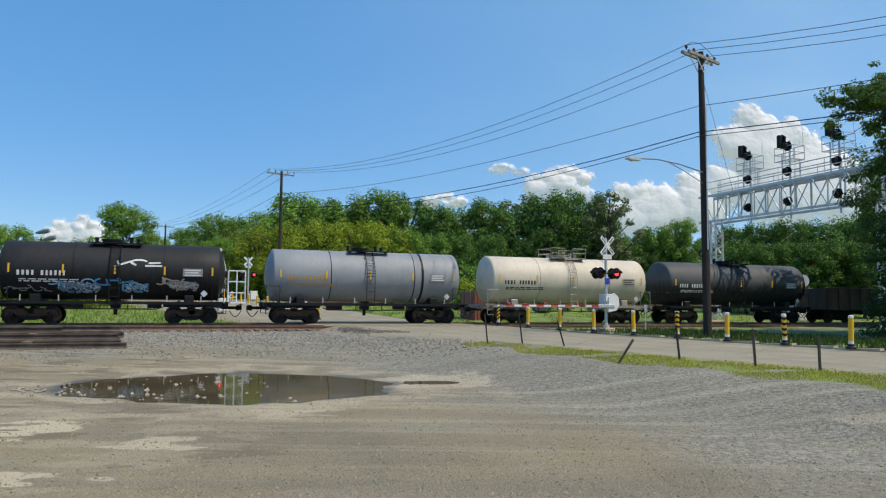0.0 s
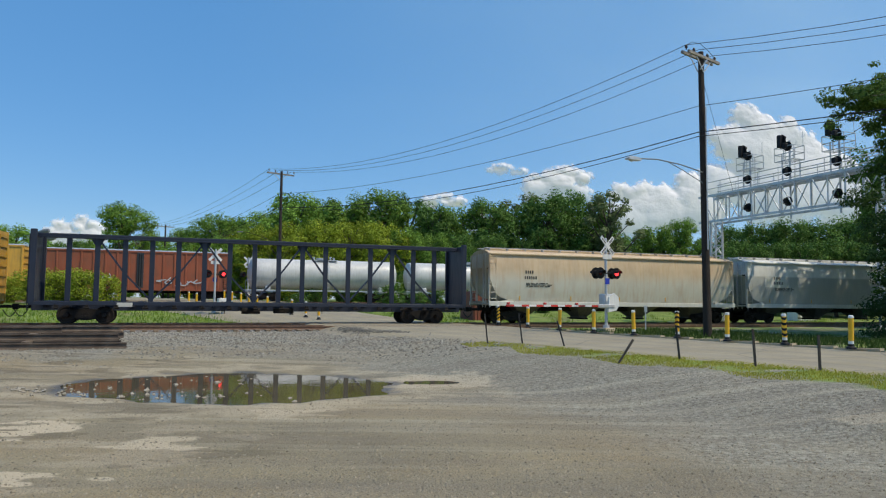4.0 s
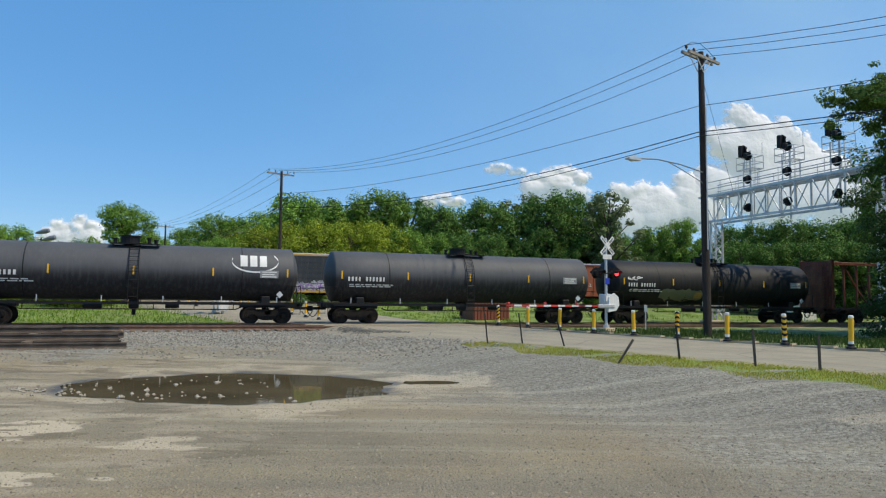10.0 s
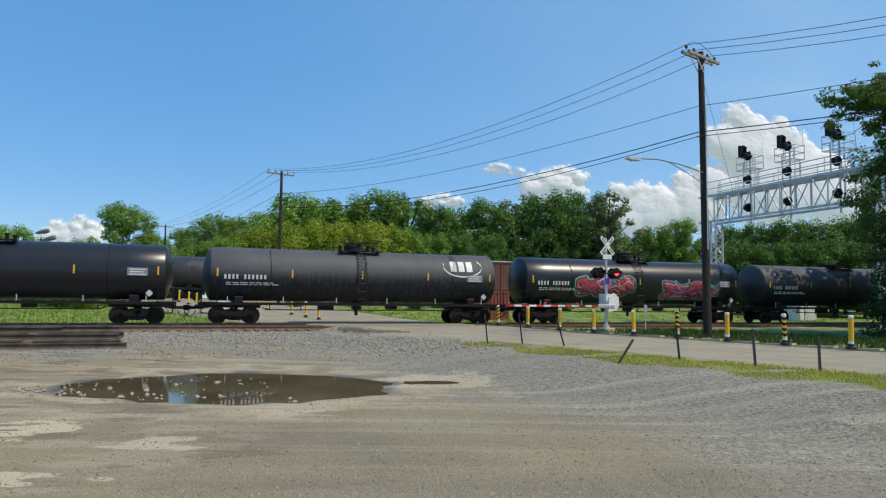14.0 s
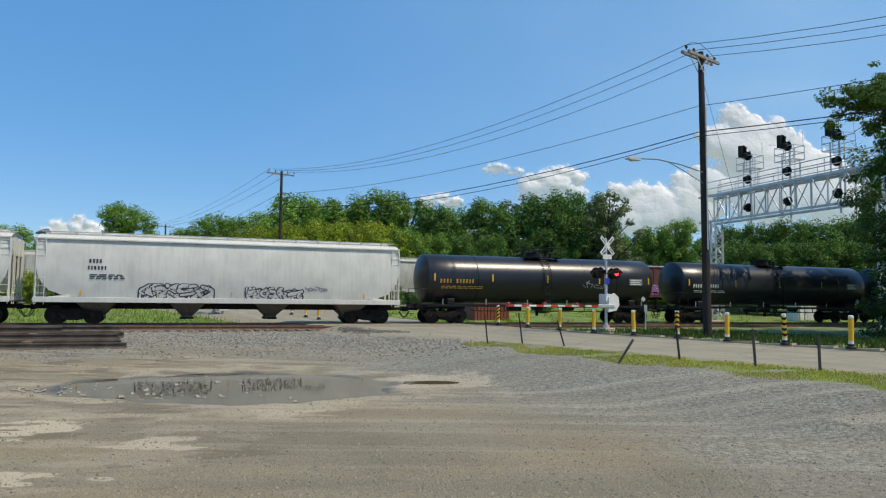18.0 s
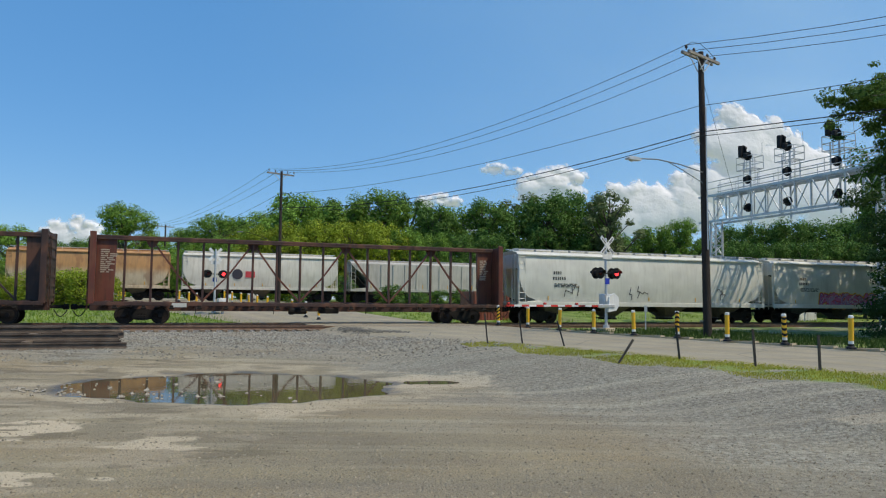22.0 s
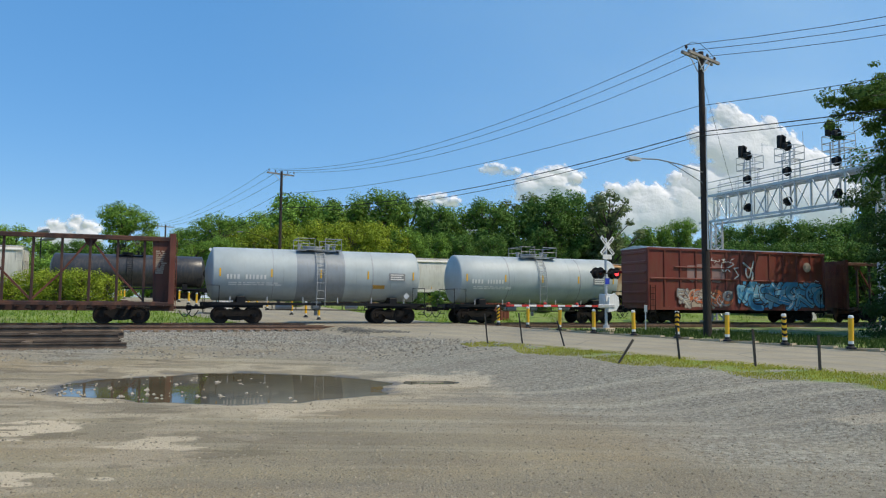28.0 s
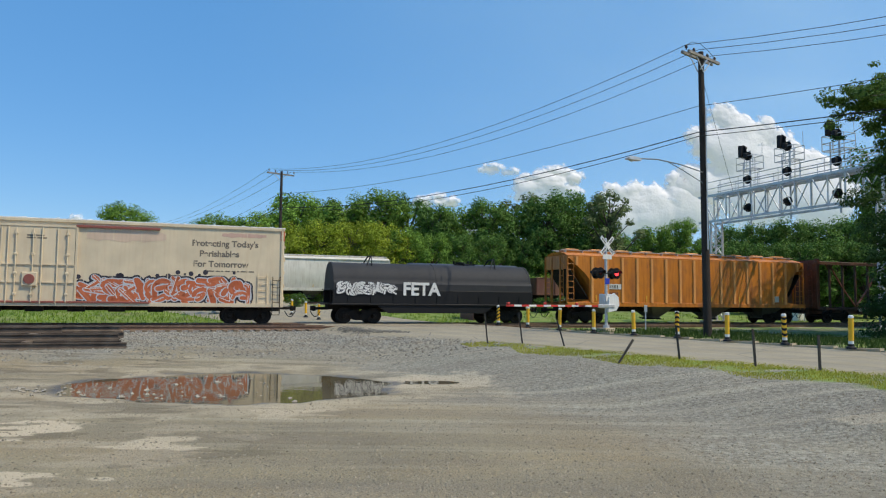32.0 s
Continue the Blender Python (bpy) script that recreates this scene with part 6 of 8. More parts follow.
# ---- the second train, on the rise behind ----
def build_back_train():
    tw = paint("far_tank_white", (0.6, 0.6, 0.58), 0.5, dirt=(0.3, 0.28, 0.25), dirty=0.4)
    hw = paint("far_hopper_grey", (0.54, 0.50, 0.43), 0.5, dirty=0.4)
    hw2 = paint("far_hopper_white", (0.68, 0.64, 0.55), 0.5, dirt=(0.35, 0.28, 0.19), dirty=0.5)
    red = paint("far_box_red", (0.34, 0.085, 0.035), 0.6, dirty=0.4, rust=0.4)
    yel = paint("far_box_yellow", (0.70, 0.38, 0.06), 0.55, dirty=0.35)
    blk = paint("far_black", (0.035, 0.036, 0.04), 0.45, dirty=0.4)
    tan = paint("far_hopper_tan", (0.52, 0.27, 0.10), 0.6, dirty=0.4, rust=0.5, lower=(2.7, (0.58, 0.46, 0.31), 0.5))
    brn = paint("far_brown", (0.14, 0.05, 0.035), 0.6, dirty=0.5, rust=0.4)
    B = BACK_TRAIN
    tank_car(B, -11.2, 4.2, tw, "white tank car on the track behind", words=(), strips=0, detail=False, trim=GALV)
    tank_car(B, -27.5, -12.2, tw, "white tank car on the track behind", words=(), strips=0, detail=False, trim=GALV)
    c, h = box_car(B, -45.3, -29.2, red, "rust-red boxcar on the track behind", door=blk, door_w=0.6, detail=False, ribs=17)
    scrawl(c, -5, -2.5, 1.5, 2.3, -1.57, "silver_spray", 41, 0.08, None, 4)
    scrawl(c, 1.5, 5.5, 1.4, 2.1, -1.57, "silver_spray", 42, 0.1, None, 6)
    c, h = box_car(B, -62.4, -46.8, yel, "yellow boxcar with black doors on the track behind", door=blk, door_w=4.3, detail=False, top=4.75)
    graffiti(c, -7.5, -2.6, 1.1, 2.1, -1.57, 5, ("silver_spray", "grey_spray"), "dark_spray", 43)
    c, h = box_car(B, -80.0, -64.0, yel, "yellow boxcar with faded graffiti on the track behind", detail=False, top=4.75, door=blk, door_w=4.3)
    graffiti(c, -6.5, 5.5, 1.1, 2.1, -1.57, 8, ("purple_spray", "grey_spray"), "silver_spray", 44)
    c, h = box_car(B, -103.0, -81.6, brn, "brown boxcar with pink graffiti on the track behind", detail=False)
    graffiti(c, -9.5, 4.5, 1.2, 2.4, -1.57, 8, ("pink_spray", "purple_spray"), "dark_spray", 45)
    tank_car(B, -119.0, -104.6, blk, "black tank car on the track behind", words=(), strips=0, detail=False)
    covered_hopper(B, -136.0, -120.6, hw, "grey covered hopper on the track behind", words=(), detail=False, bays=3)
    covered_hopper(B, -152.0, -137.4, hw2, "white covered hopper on the track behind", words=(), detail=False, bays=3)
    covered_hopper(B, -169.0, -153.4, hw, "grey ribbed hopper on the track behind", words=(), detail=False, bays=3, ribs=12, curve=0.1, top=4.3, straight=True)
    c, h, side = covered_hopper(B, -185.2, -170.2, hw2, "white covered hopper with a red emblem on the track behind", words=(), detail=False, bays=3)
    part("emblem", Mesh().turned([(-1.6, 0.5), (-1.59, 0.5)], 20, "y", (-2.4, 0, 2.6)), INK["dark_spray"], c, "dark round emblem")
    part("emblem", Mesh().box((-1.2, -1.6, 2.6), (0.9, 0.01, 0.6), bev=0), INK["red_spray"], c, "red emblem block")
    covered_hopper(B, -199.8, -186.2, tan, "rusty tan covered hopper on the track behind", words=(), detail=False, bays=3)
    covered_hopper(B, -215.4, -201.0, hw2, "white covered hopper on the track behind", words=(), detail=False, bays=3)
    gondola(B, -232.0, -216.7, brn, "rust-brown gondola on the track behind", top=2.9, detail=False)
    tank_car(B, -247.0, -233.5, blk, "black tank car on the track behind", words=(), strips=0, detail=False)
    covered_hopper(B, -265.0, -248.9, hw2, "white covered hopper on the track behind", words=(), detail=False, bays=3)
    c, h, side = covered_hopper(B, -281.0, -266.3, hw2, "white covered hopper with a blue emblem on the track behind", words=(), detail=False, bays=3)
    part("emblem", Mesh().box((2.0, -1.6, 2.7), (1.6, 0.01, 1.1)), INK["cyan_spray"], c, "blue emblem block")


build_train()
build_back_train()


# ---- signals, poles, markers ----
def road_z(p):
    return ramp(Vector((p[0], p[1], 0)).dot(N), ROAD)


def marker(x, y, z, striped, height=1.1, label="yellow tubular road marker with white ends on a black base"):
    t = thing("road_marker", "yellow and black striped tubular road marker on a black base" if striped else label, "road marker", pose(x, y, z, random.uniform(-1.5, 1.5), random.uniform(-1.5, 1.5), random.uniform(0, 360)),
              group="markers along the kerb")
    part("base", Mesh().turned([(0, 0.17), (0.05, 0.16), (0.09, 0.09), (0.16, 0.085)], 14, "z"), BLACK, t, "black rubber base")
    r = 0.085
    part("lower_sleeve", Mesh().turned([(0.14, r), (0.26, r)], 14, "z"), WHITE, t, "white sleeve", smooth=True)
    part("tube", Mesh().turned([(0.26, r), (height - 0.1, r)], 14, "z"), YELLOW, t, smooth=True)
    part("cap", Mesh().turned([(height - 0.1, r), (height - 0.03, r), (height, 0.05)], 14, "z"), WHITE, t, "white cap", smooth=True)
    if striped:
        for k in range(4):
            z0 = 0.3 + k * 0.19
            m = Mesh()
            for i in range(14):
                a0, a1 = 2 * math.pi * i / 14, 2 * math.pi * (i + 1) / 14
                f = lambda a: z0 + 0.13 * (0.5 + 0.5 * math.sin(a))
                rr = r + 0.004
                m.add([(rr * math.cos(a0), rr * math.sin(a0), f(a0)), (rr * math.cos(a1), rr * math.sin(a1), f(a1)), (rr * math.cos(a1), rr * math.sin(a1), f(a1) + 0.09), (rr * math.cos(a0), rr * math.sin(a0), f(a0) + 0.09)], [(0, 1, 2, 3)])
            part("stripe", m, BLACK, t, "black slanting stripe")
    return t


def crossing_signal(m, arm_len, arm_side=0, lit=(1,), label="", mechanism=True):
    """A crossing mast: crossbuck, lamp crossarm with four lamps, gate mechanism and lowered gate arm. It faces -y of m."""
    t = thing("crossing_signal", label, "crossing signal", m, group="signals of the level crossing")
    part("foundation", Mesh().box((0, 0, 0.06), (0.7, 0.6, 0.3), bev=0.03), CONCRETE, t, "concrete foundation")
    part("mast", Mesh().turned([(0.1, 0.16), (0.35, 0.16), (0.36, 0.075), (4.7, 0.07), (4.74, 0.02)], 14, "z"), GALV, t, smooth=True)
    for ang in (45, -45):
        b = part("crossbuck_blade", Mesh().box((0, 0, 0), (1.22, 0.02, 0.2), bev=0.006), WHITE, t, "white crossbuck blade", m=pose(0, -0.1 - (0.012 if ang > 0 else 0), 4.35, 0, ang, 0))
        lm, w = lettering(random.Random(5), (4,), 0.11, 0.1)
        for x in (-0.5, 0.22):
            part("blade_lettering", lm, BLACK, b, "black lettering", m=pose(x, -0.016, -0.055))
    part("track_plate", Mesh().box((0, -0.1, 3.78), (0.62, 0.02, 0.24), bev=0.006), WHITE, t, "small white plate below the crossbuck")
    part("lamp_crossarm", Mesh().rod((-0.72, -0.05, 2.95), (0.72, -0.05, 2.95), 0.035), BLACK, t)
    k = 0
    for x in (-0.55, 0.55):
        for y, d in ((-0.22, -1), (0.18, 1)):
            lamp = part("lamp", Mesh().turned([(0, 0.29), (0.02, 0.29), (0.02, 0.16), (0.12, 0.13), (0.14, 0.0)], 20, "y"), BLACK, t, "black round lamp with a red lens", smooth=True,
                        m=pose(x, y, 2.95, 0, 0, 180 if d > 0 else 0) @ pose(0, 0.02, 0))
            part("lens", Mesh().turned([(-0.01, 0.0), (-0.03, 0.06), (-0.01, 0.12), (0.0, 0.13)], 16, "y"), RED_LAMP if k in lit else RED_DARK, lamp, smooth=True)
            hood = Mesh()
            for i in range(10):
                a0, a1 = math.pi * (i / 10), math.pi * ((i + 1) / 10)
                hood.add([(0.15 * math.cos(a), yy, 0.15 * math.sin(a)) for a, yy in ((a0, 0), (a1, 0), (a1, -0.25), (a0, -0.25))], [(0, 1, 2, 3)])
            part("hood", hood, BLACK, lamp)
            k += 1
    part("notice", Mesh().box((0, -0.1, 2.55), (0.28, 0.02, 0.3)), BLUE, t, "small blue notice")
    if mechanism:
        g = part("gate_mechanism", Mesh().box((0.12, 0.18, 1.55), (0.5, 0.45, 0.72), bev=0.04), GALV, t)
        part("cover", Mesh().box((0.12, -0.06, 1.55), (0.4, 0.03, 0.55), bev=0.02), WHITE, g)
        cw = Mesh()
        cw.prism([(-0.15, 1.0), (0.4, 1.08), (0.6, 1.35), (0.55, 1.75), (0.25, 1.95), (-0.1, 1.75)], -0.32, -0.24, "y")
        part("counterweight", cw, WHITE, t, "white counterweight plate")
        base = part("gate_arm", Mesh().box((-0.3, -0.32, 1.3), (1.1, 0.08, 0.16), bev=0.02), GALV, t, "red and white lowered gate arm")
        n = int(arm_len / 0.41)
        for i in range(n):
            x = -0.85 - arm_len * (i + 0.5) / n
            part("arm_stripe", Mesh().box((x, -0.32, 1.3), (arm_len / n, 0.035, 0.09)), (GATE_RED, WHITE)[i % 2], base)
        for f in (0.25, 0.6, 0.98):
            part("arm_lamp", Mesh().box((-0.85 - arm_len * f, -0.32, 1.4), (0.16, 0.1, 0.1), bev=0.02), GATE_RED, base, "small red arm lamp")
    return t


def build_crossing():
    spots = ((3.14, 40.48, 1), (4.52, 38.22, 0), (5.84, 36.06, 0), (7.11, 33.96, 0), (8.42, 31.8, 0), (9.67, 29.75, 1), (10.91, 27.71, 0), (12.15, 25.67, 1), (13.36, 23.67, 0))
    for x, y, st in spots:
        marker(x, y, road_z((x, y)) + 0.06, bool(st))
    for q, o in ((45, 17.8), (47.4, 17.8), (50.3, 17.8), (56, 17.8), (58.7, 17.8), (61, 17.8), (63.5, 17.8), (66.3, 17.8), (69, 17.8), (62, 13.7), (65, 13.7), (69, 13.7), (95, 12.5), (98, 12.5), (101, 12.5)):
        p = road_at(q, o)
        marker(p.x, p.y, road_z(p), False)
    # thin stakes along the near verge: base and top
    for bx, by, tx, ty, h in ((1.66, 26.35, -0.11, 0, 1.1), (2.88, 25.9, -0.14, 0.05, 1.12), (4.17, 24.59, -0.25, 0.1, 0.89), (4.69, 19.44, 0.46, 0.1, 0.64), (6.44, 19.66, -0.08, 0.05, 0.94), (7.7, 17.84, -0.05, 0, 0.92), (8.77, 16.85, -0.02, 0, 0.83)):
        z = ground_z(bx, by)
        st = thing("stake", "thin dark rusty steel stake in the grass verge", "stake", pose(bx, by, z), group="stakes along the verge")
        part("shaft", Mesh().beam((0, 0, -0.05), (tx, ty, h), 0.045, 0.04), STAKE, st)
        part("rib", Mesh().beam((0, -0.03, -0.05), (tx, ty - 0.03, h * 0.98), 0.012, 0.05), STAKE, st)
    face = math.degrees(math.atan2(ROAD_OUT.y, ROAD_OUT.x))
    crossing_signal(pose(8.25, 36.4, 0.2, 0, 0, face), 5.6, lit=(2,), label="grey crossing signal mast with crossbuck and lowered gate")
    for (x, y, turn, lit) in ((-16.3, 51.6, 180, (1,)), (-20.4, 75.6, 180, (1,))):
        crossing_signal(pose(x, y, ground_z(x, y) + 0.05, 0, 0, face + turn), 4.5, lit=lit, label="crossing signal mast beyond the train, seen from behind", mechanism=False)
    for x, y in ((-15.6, 51.3), (-19.7, 75.2)):
        box_ = thing("relay_box", "grey steel relay box beside the crossing signal", "relay box", pose(x, y, ground_z(x, y), 0, 0, face), group="relay boxes")
        part("case", Mesh().box((0, 0, 0.85), (0.7, 0.5, 0.9), bev=0.03), WHITE, box_)
        part("leg", Mesh().box((0, 0, 0.2), (0.14, 0.14, 0.5)), GALV, box_)
    # small marker sign by the kerb
    sg = thing("marker_sign", "small grey reflector sign on a thin post", "sign", pose(10.6, 37.7, ground_z(10.6, 37.7)))
    part("post", Mesh().box((0, 0, 0.55), (0.05, 0.05, 1.2)), GALV, sg)
    part("plate", Mesh().box((0, -0.04, 1.22), (0.16, 0.02, 0.36), bev=0.006), GALV, sg)


def column(px, depth):
    """The place that many metres deep in a given column of the view."""
    return depth * (px - 784) / 1275.0, depth


def sagged(a, b, sag, n=14):
    a, b = Vector(a), Vector(b)
    return [a.lerp(b, i / n) - Vector((0, 0, 4 * sag * (i / n) * (1 - i / n))) for i in range(n + 1)]


INSULATOR = paint("brown_porcelain", (0.06, 0.045, 0.04), 0.35, dirty=0.2, streak=False)
DULL_STEEL = paint("dull_grey_steel", (0.20, 0.215, 0.23), 0.6, dirty=0.3, metal=0.2)
ARM_DIR = Vector((0.763, 0.646, 0.0))


def utility_pole(x, y, z, h, lean=(0, 0), detail=True, r0=0.2, r1=0.13, label="dark wooden utility pole with a weathered crossarm"):
    t = thing("utility_pole", label, "utility pole", pose(x, y, z), group="poles along the road")
    part("shaft", Mesh().rod((0, 0, -0.3), (lean[0], lean[1], h), r0, r1, 14), POLE_WOOD, t, smooth=True)
    top = Vector((lean[0], lean[1], h))
    side = Vector((ARM_DIR.y, -ARM_DIR.x, 0))
    for k, dz in enumerate((-0.25, -0.3) if detail else (-0.25,)):
        o = side * (0.17 if k else -0.17)
        part("crossarm", Mesh().beam(top + o - ARM_DIR * 1.35 + Vector((0, 0, dz)), top + o + ARM_DIR * 1.35 + Vector((0, 0, dz)), 0.1, 0.13), GREY_WOOD, t)
        for sgn in (-1, 1):
            part("arm_brace", Mesh().beam(top + o + ARM_DIR * sgn * 0.7 + Vector((0, 0, dz)), top + o * 0.8 + Vector((0, 0, dz - 0.7)), 0.03, 0.04), GALV, t)
    for f in (-1.25, -0.6, 0.6, 1.25):
        ins = Mesh().turned([(0, 0.025), (0.1, 0.025), (0.1, 0.07), (0.14, 0.05), (0.15, 0.075), (0.2, 0.05), (0.24, 0.03)], 10, "z", tuple(top + ARM_DIR * f + Vector((0, 0, -0.18))))
        part("insulator", ins, INSULATOR, t, "dark brown porcelain insulator", smooth=True)
    if detail:
        part("transformer_bracket", Mesh().beam(top + Vector((-0.1, -0.2, -0.9)), top + Vector((0.25, -0.2, -0.4)), 0.05, 0.05), GALV, t)
        part("ground_wire_guard", Mesh().box((0.0, -0.19, h * 0.55), (0.05, 0.04, h * 0.5)), GALV, t)
        part("jumper_wire", Mesh().tube([top + Vector(p) for p in ((-0.95, -0.8, 0.05), (-0.5, -0.4, 0.35), (0, 0, 0.4), (0.55, 0.45, 0.2), (0.95, 0.8, 0.0))], 0.012, 5), WIRE, t)
    return t, Vector((x, y, z)) + top


def wire(name, a, b, sag, r):
    m = Mesh().tube(sagged(a, b, sag), r, 5)
    tagged(new(name, m.data(name, WIRE)), "thin dark overhead cable strung between the poles", "cable", group="overhead wires")


def build_poles():
    near, nt_ = utility_pole(12.18, 33.2, 0.15, 13.35, (-0.13, 0.0))
    far, ft = utility_pole(-14.75, 65.0, 0.9, 12.4, (-0.03, 0.0), False, 0.17, 0.11)
    third, tt = utility_pole(-42.6, 110.0, 1.5, 11.3, (0, 0), False, 0.17, 0.11)
    right = Vector((40.0, 0.0, 13.9))
    for f in (-1.25, -0.25, 1.0):
        o = ARM_DIR * f + Vector((0, 0, 0.05))
        wire("overhead_wire", ft + o, nt_ + o, 1.65, 0.014)
        wire("overhead_wire", nt_ + o, right + o, 2.0, 0.014)
        wire("overhead_wire", tt + o, ft + o, 0.8, 0.014)
    for dz, r, s in ((-2.62, 0.014, 0.85), (-3.85, 0.024, 1.05), (-4.05, 0.018, 1.15)):
        a, b = nt_ + Vector((-0.2, -0.1, dz)), ft + Vector((-0.15, 0, dz + 0.55))
        wire("overhead_wire", b, a, s, r)
        wire("overhead_wire", a, right + Vector((0, 0, dz + 0.3)), 1.0, r)
        wire("overhead_wire", tt + Vector((0, 0, dz + 0.6)), b, 0.8, r)
    lamp = thing("street_lamp", "small street lamp on an arm of the far pole", "street lamp", pose(-14.8, 65.0, 0))
    part("bracket_arm", Mesh().tube([(0, 0, 6.4), (-1.2, -0.3, 7.1), (-2.6, -0.5, 7.6), (-3.2, -0.6, 7.65)], 0.02, 6), POLE_WOOD, lamp)
    part("lamp_head", Mesh().box((-3.45, -0.6, 7.65), (0.55, 0.24, 0.1), bev=0.04), DULL_STEEL, lamp)
    x, y = column(70, 95)
    fl = thing("flood_lamp", "pair of dark drooping flood lamps on a tall pole", "flood lamp", pose(x, y, 1.3))
    part("pole", Mesh().rod((0, 0, 0), (0, 0, 8.1), 0.12, 0.08, 8), BLACK, fl)
    for dx, z in ((0.1, 8.9), (1.0, 8.0)):
        part("lamp_head", Mesh().turned([(-0.9, 0.08), (-0.5, 0.2), (0.3, 0.34), (0.9, 0.28), (1.0, 0.05)], 12, "x"), DULL_STEEL, fl, "grey lamp housing", True, pose(dx, 0, z, 0, -12, 0))
    # guy wire from the pole top
    wire("guy_wire", nt_ + Vector((0, 0, -1.0)), (13.75, 33.9, 7.0), 0.02, 0.008)
    # street lamp on the near pole
    lamp = thing("street_lamp", "grey street lamp on a long curved bracket arm", "street lamp", pose(12.1, 33.1, 0))
    d = -ROAD_OUT
    tip = d * 4.55 + Vector((0, 0, 7.85))
    part("bracket_arm", Mesh().tube([d * 0.12 + Vector((0, 0, 7.75)), d * 1.6 + Vector((0, 0, 7.95)), d * 3.1 + Vector((0, 0, 8.02)), tip + Vector((0, 0, 0.06))], 0.028, 8), DULL_STEEL, lamp)
    part("arm_strut", Mesh().tube([d * 0.12 + Vector((0, 0, 7.25)), d * 1.5 + Vector((0, 0, 7.72)), d * 2.4 + Vector((0, 0, 7.97))], 0.02, 6), DULL_STEEL, lamp)
    turn = math.degrees(math.atan2(d.y, d.x))
    head = part("lamp_head", Mesh().prism([(-0.35, 0.02), (-0.2, 0.1), (0.25, 0.12), (0.42, 0.04), (0.4, -0.03), (-0.3, -0.03)], -0.13, 0.13, "y"), GALV, lamp, m=Matrix.Translation(tip) @ pose(0, 0, 0, 0, 0, turn))
    part("lens", Mesh().turned([(-0.1, 0.03), (-0.07, 0.1), (-0.03, 0.12)], 12, "z", (0.15, 0, 0)), GALV, head, smooth=True)


def signal_head(parent, x, y, z, name="signal_head", big=True):
    h = part(name, Mesh().prism([(0.36 * math.cos(a), (0.52 if big else 0.34) * math.sin(a)) for a in np.linspace(0, 2 * math.pi, 20)[:-1]], -0.02, 0.02, "y"), BLACK, parent, "black oval signal head", m=pose(x, y, z, 0, 0, 180))
    part("lamp_case", Mesh().box((0, 0.2, 0), (0.3, 0.35, 0.9 if big else 0.4), bev=0.05), BLACK, h)
    for dz in ((-0.32, 0, 0.32) if big else (0,)):
        part("visor", Mesh().turned([(0, 0.12), (-0.28, 0.13), (-0.28, 0.115), (0, 0.1)], 12, "y", (0, 0, dz)), BLACK, h)
    return h


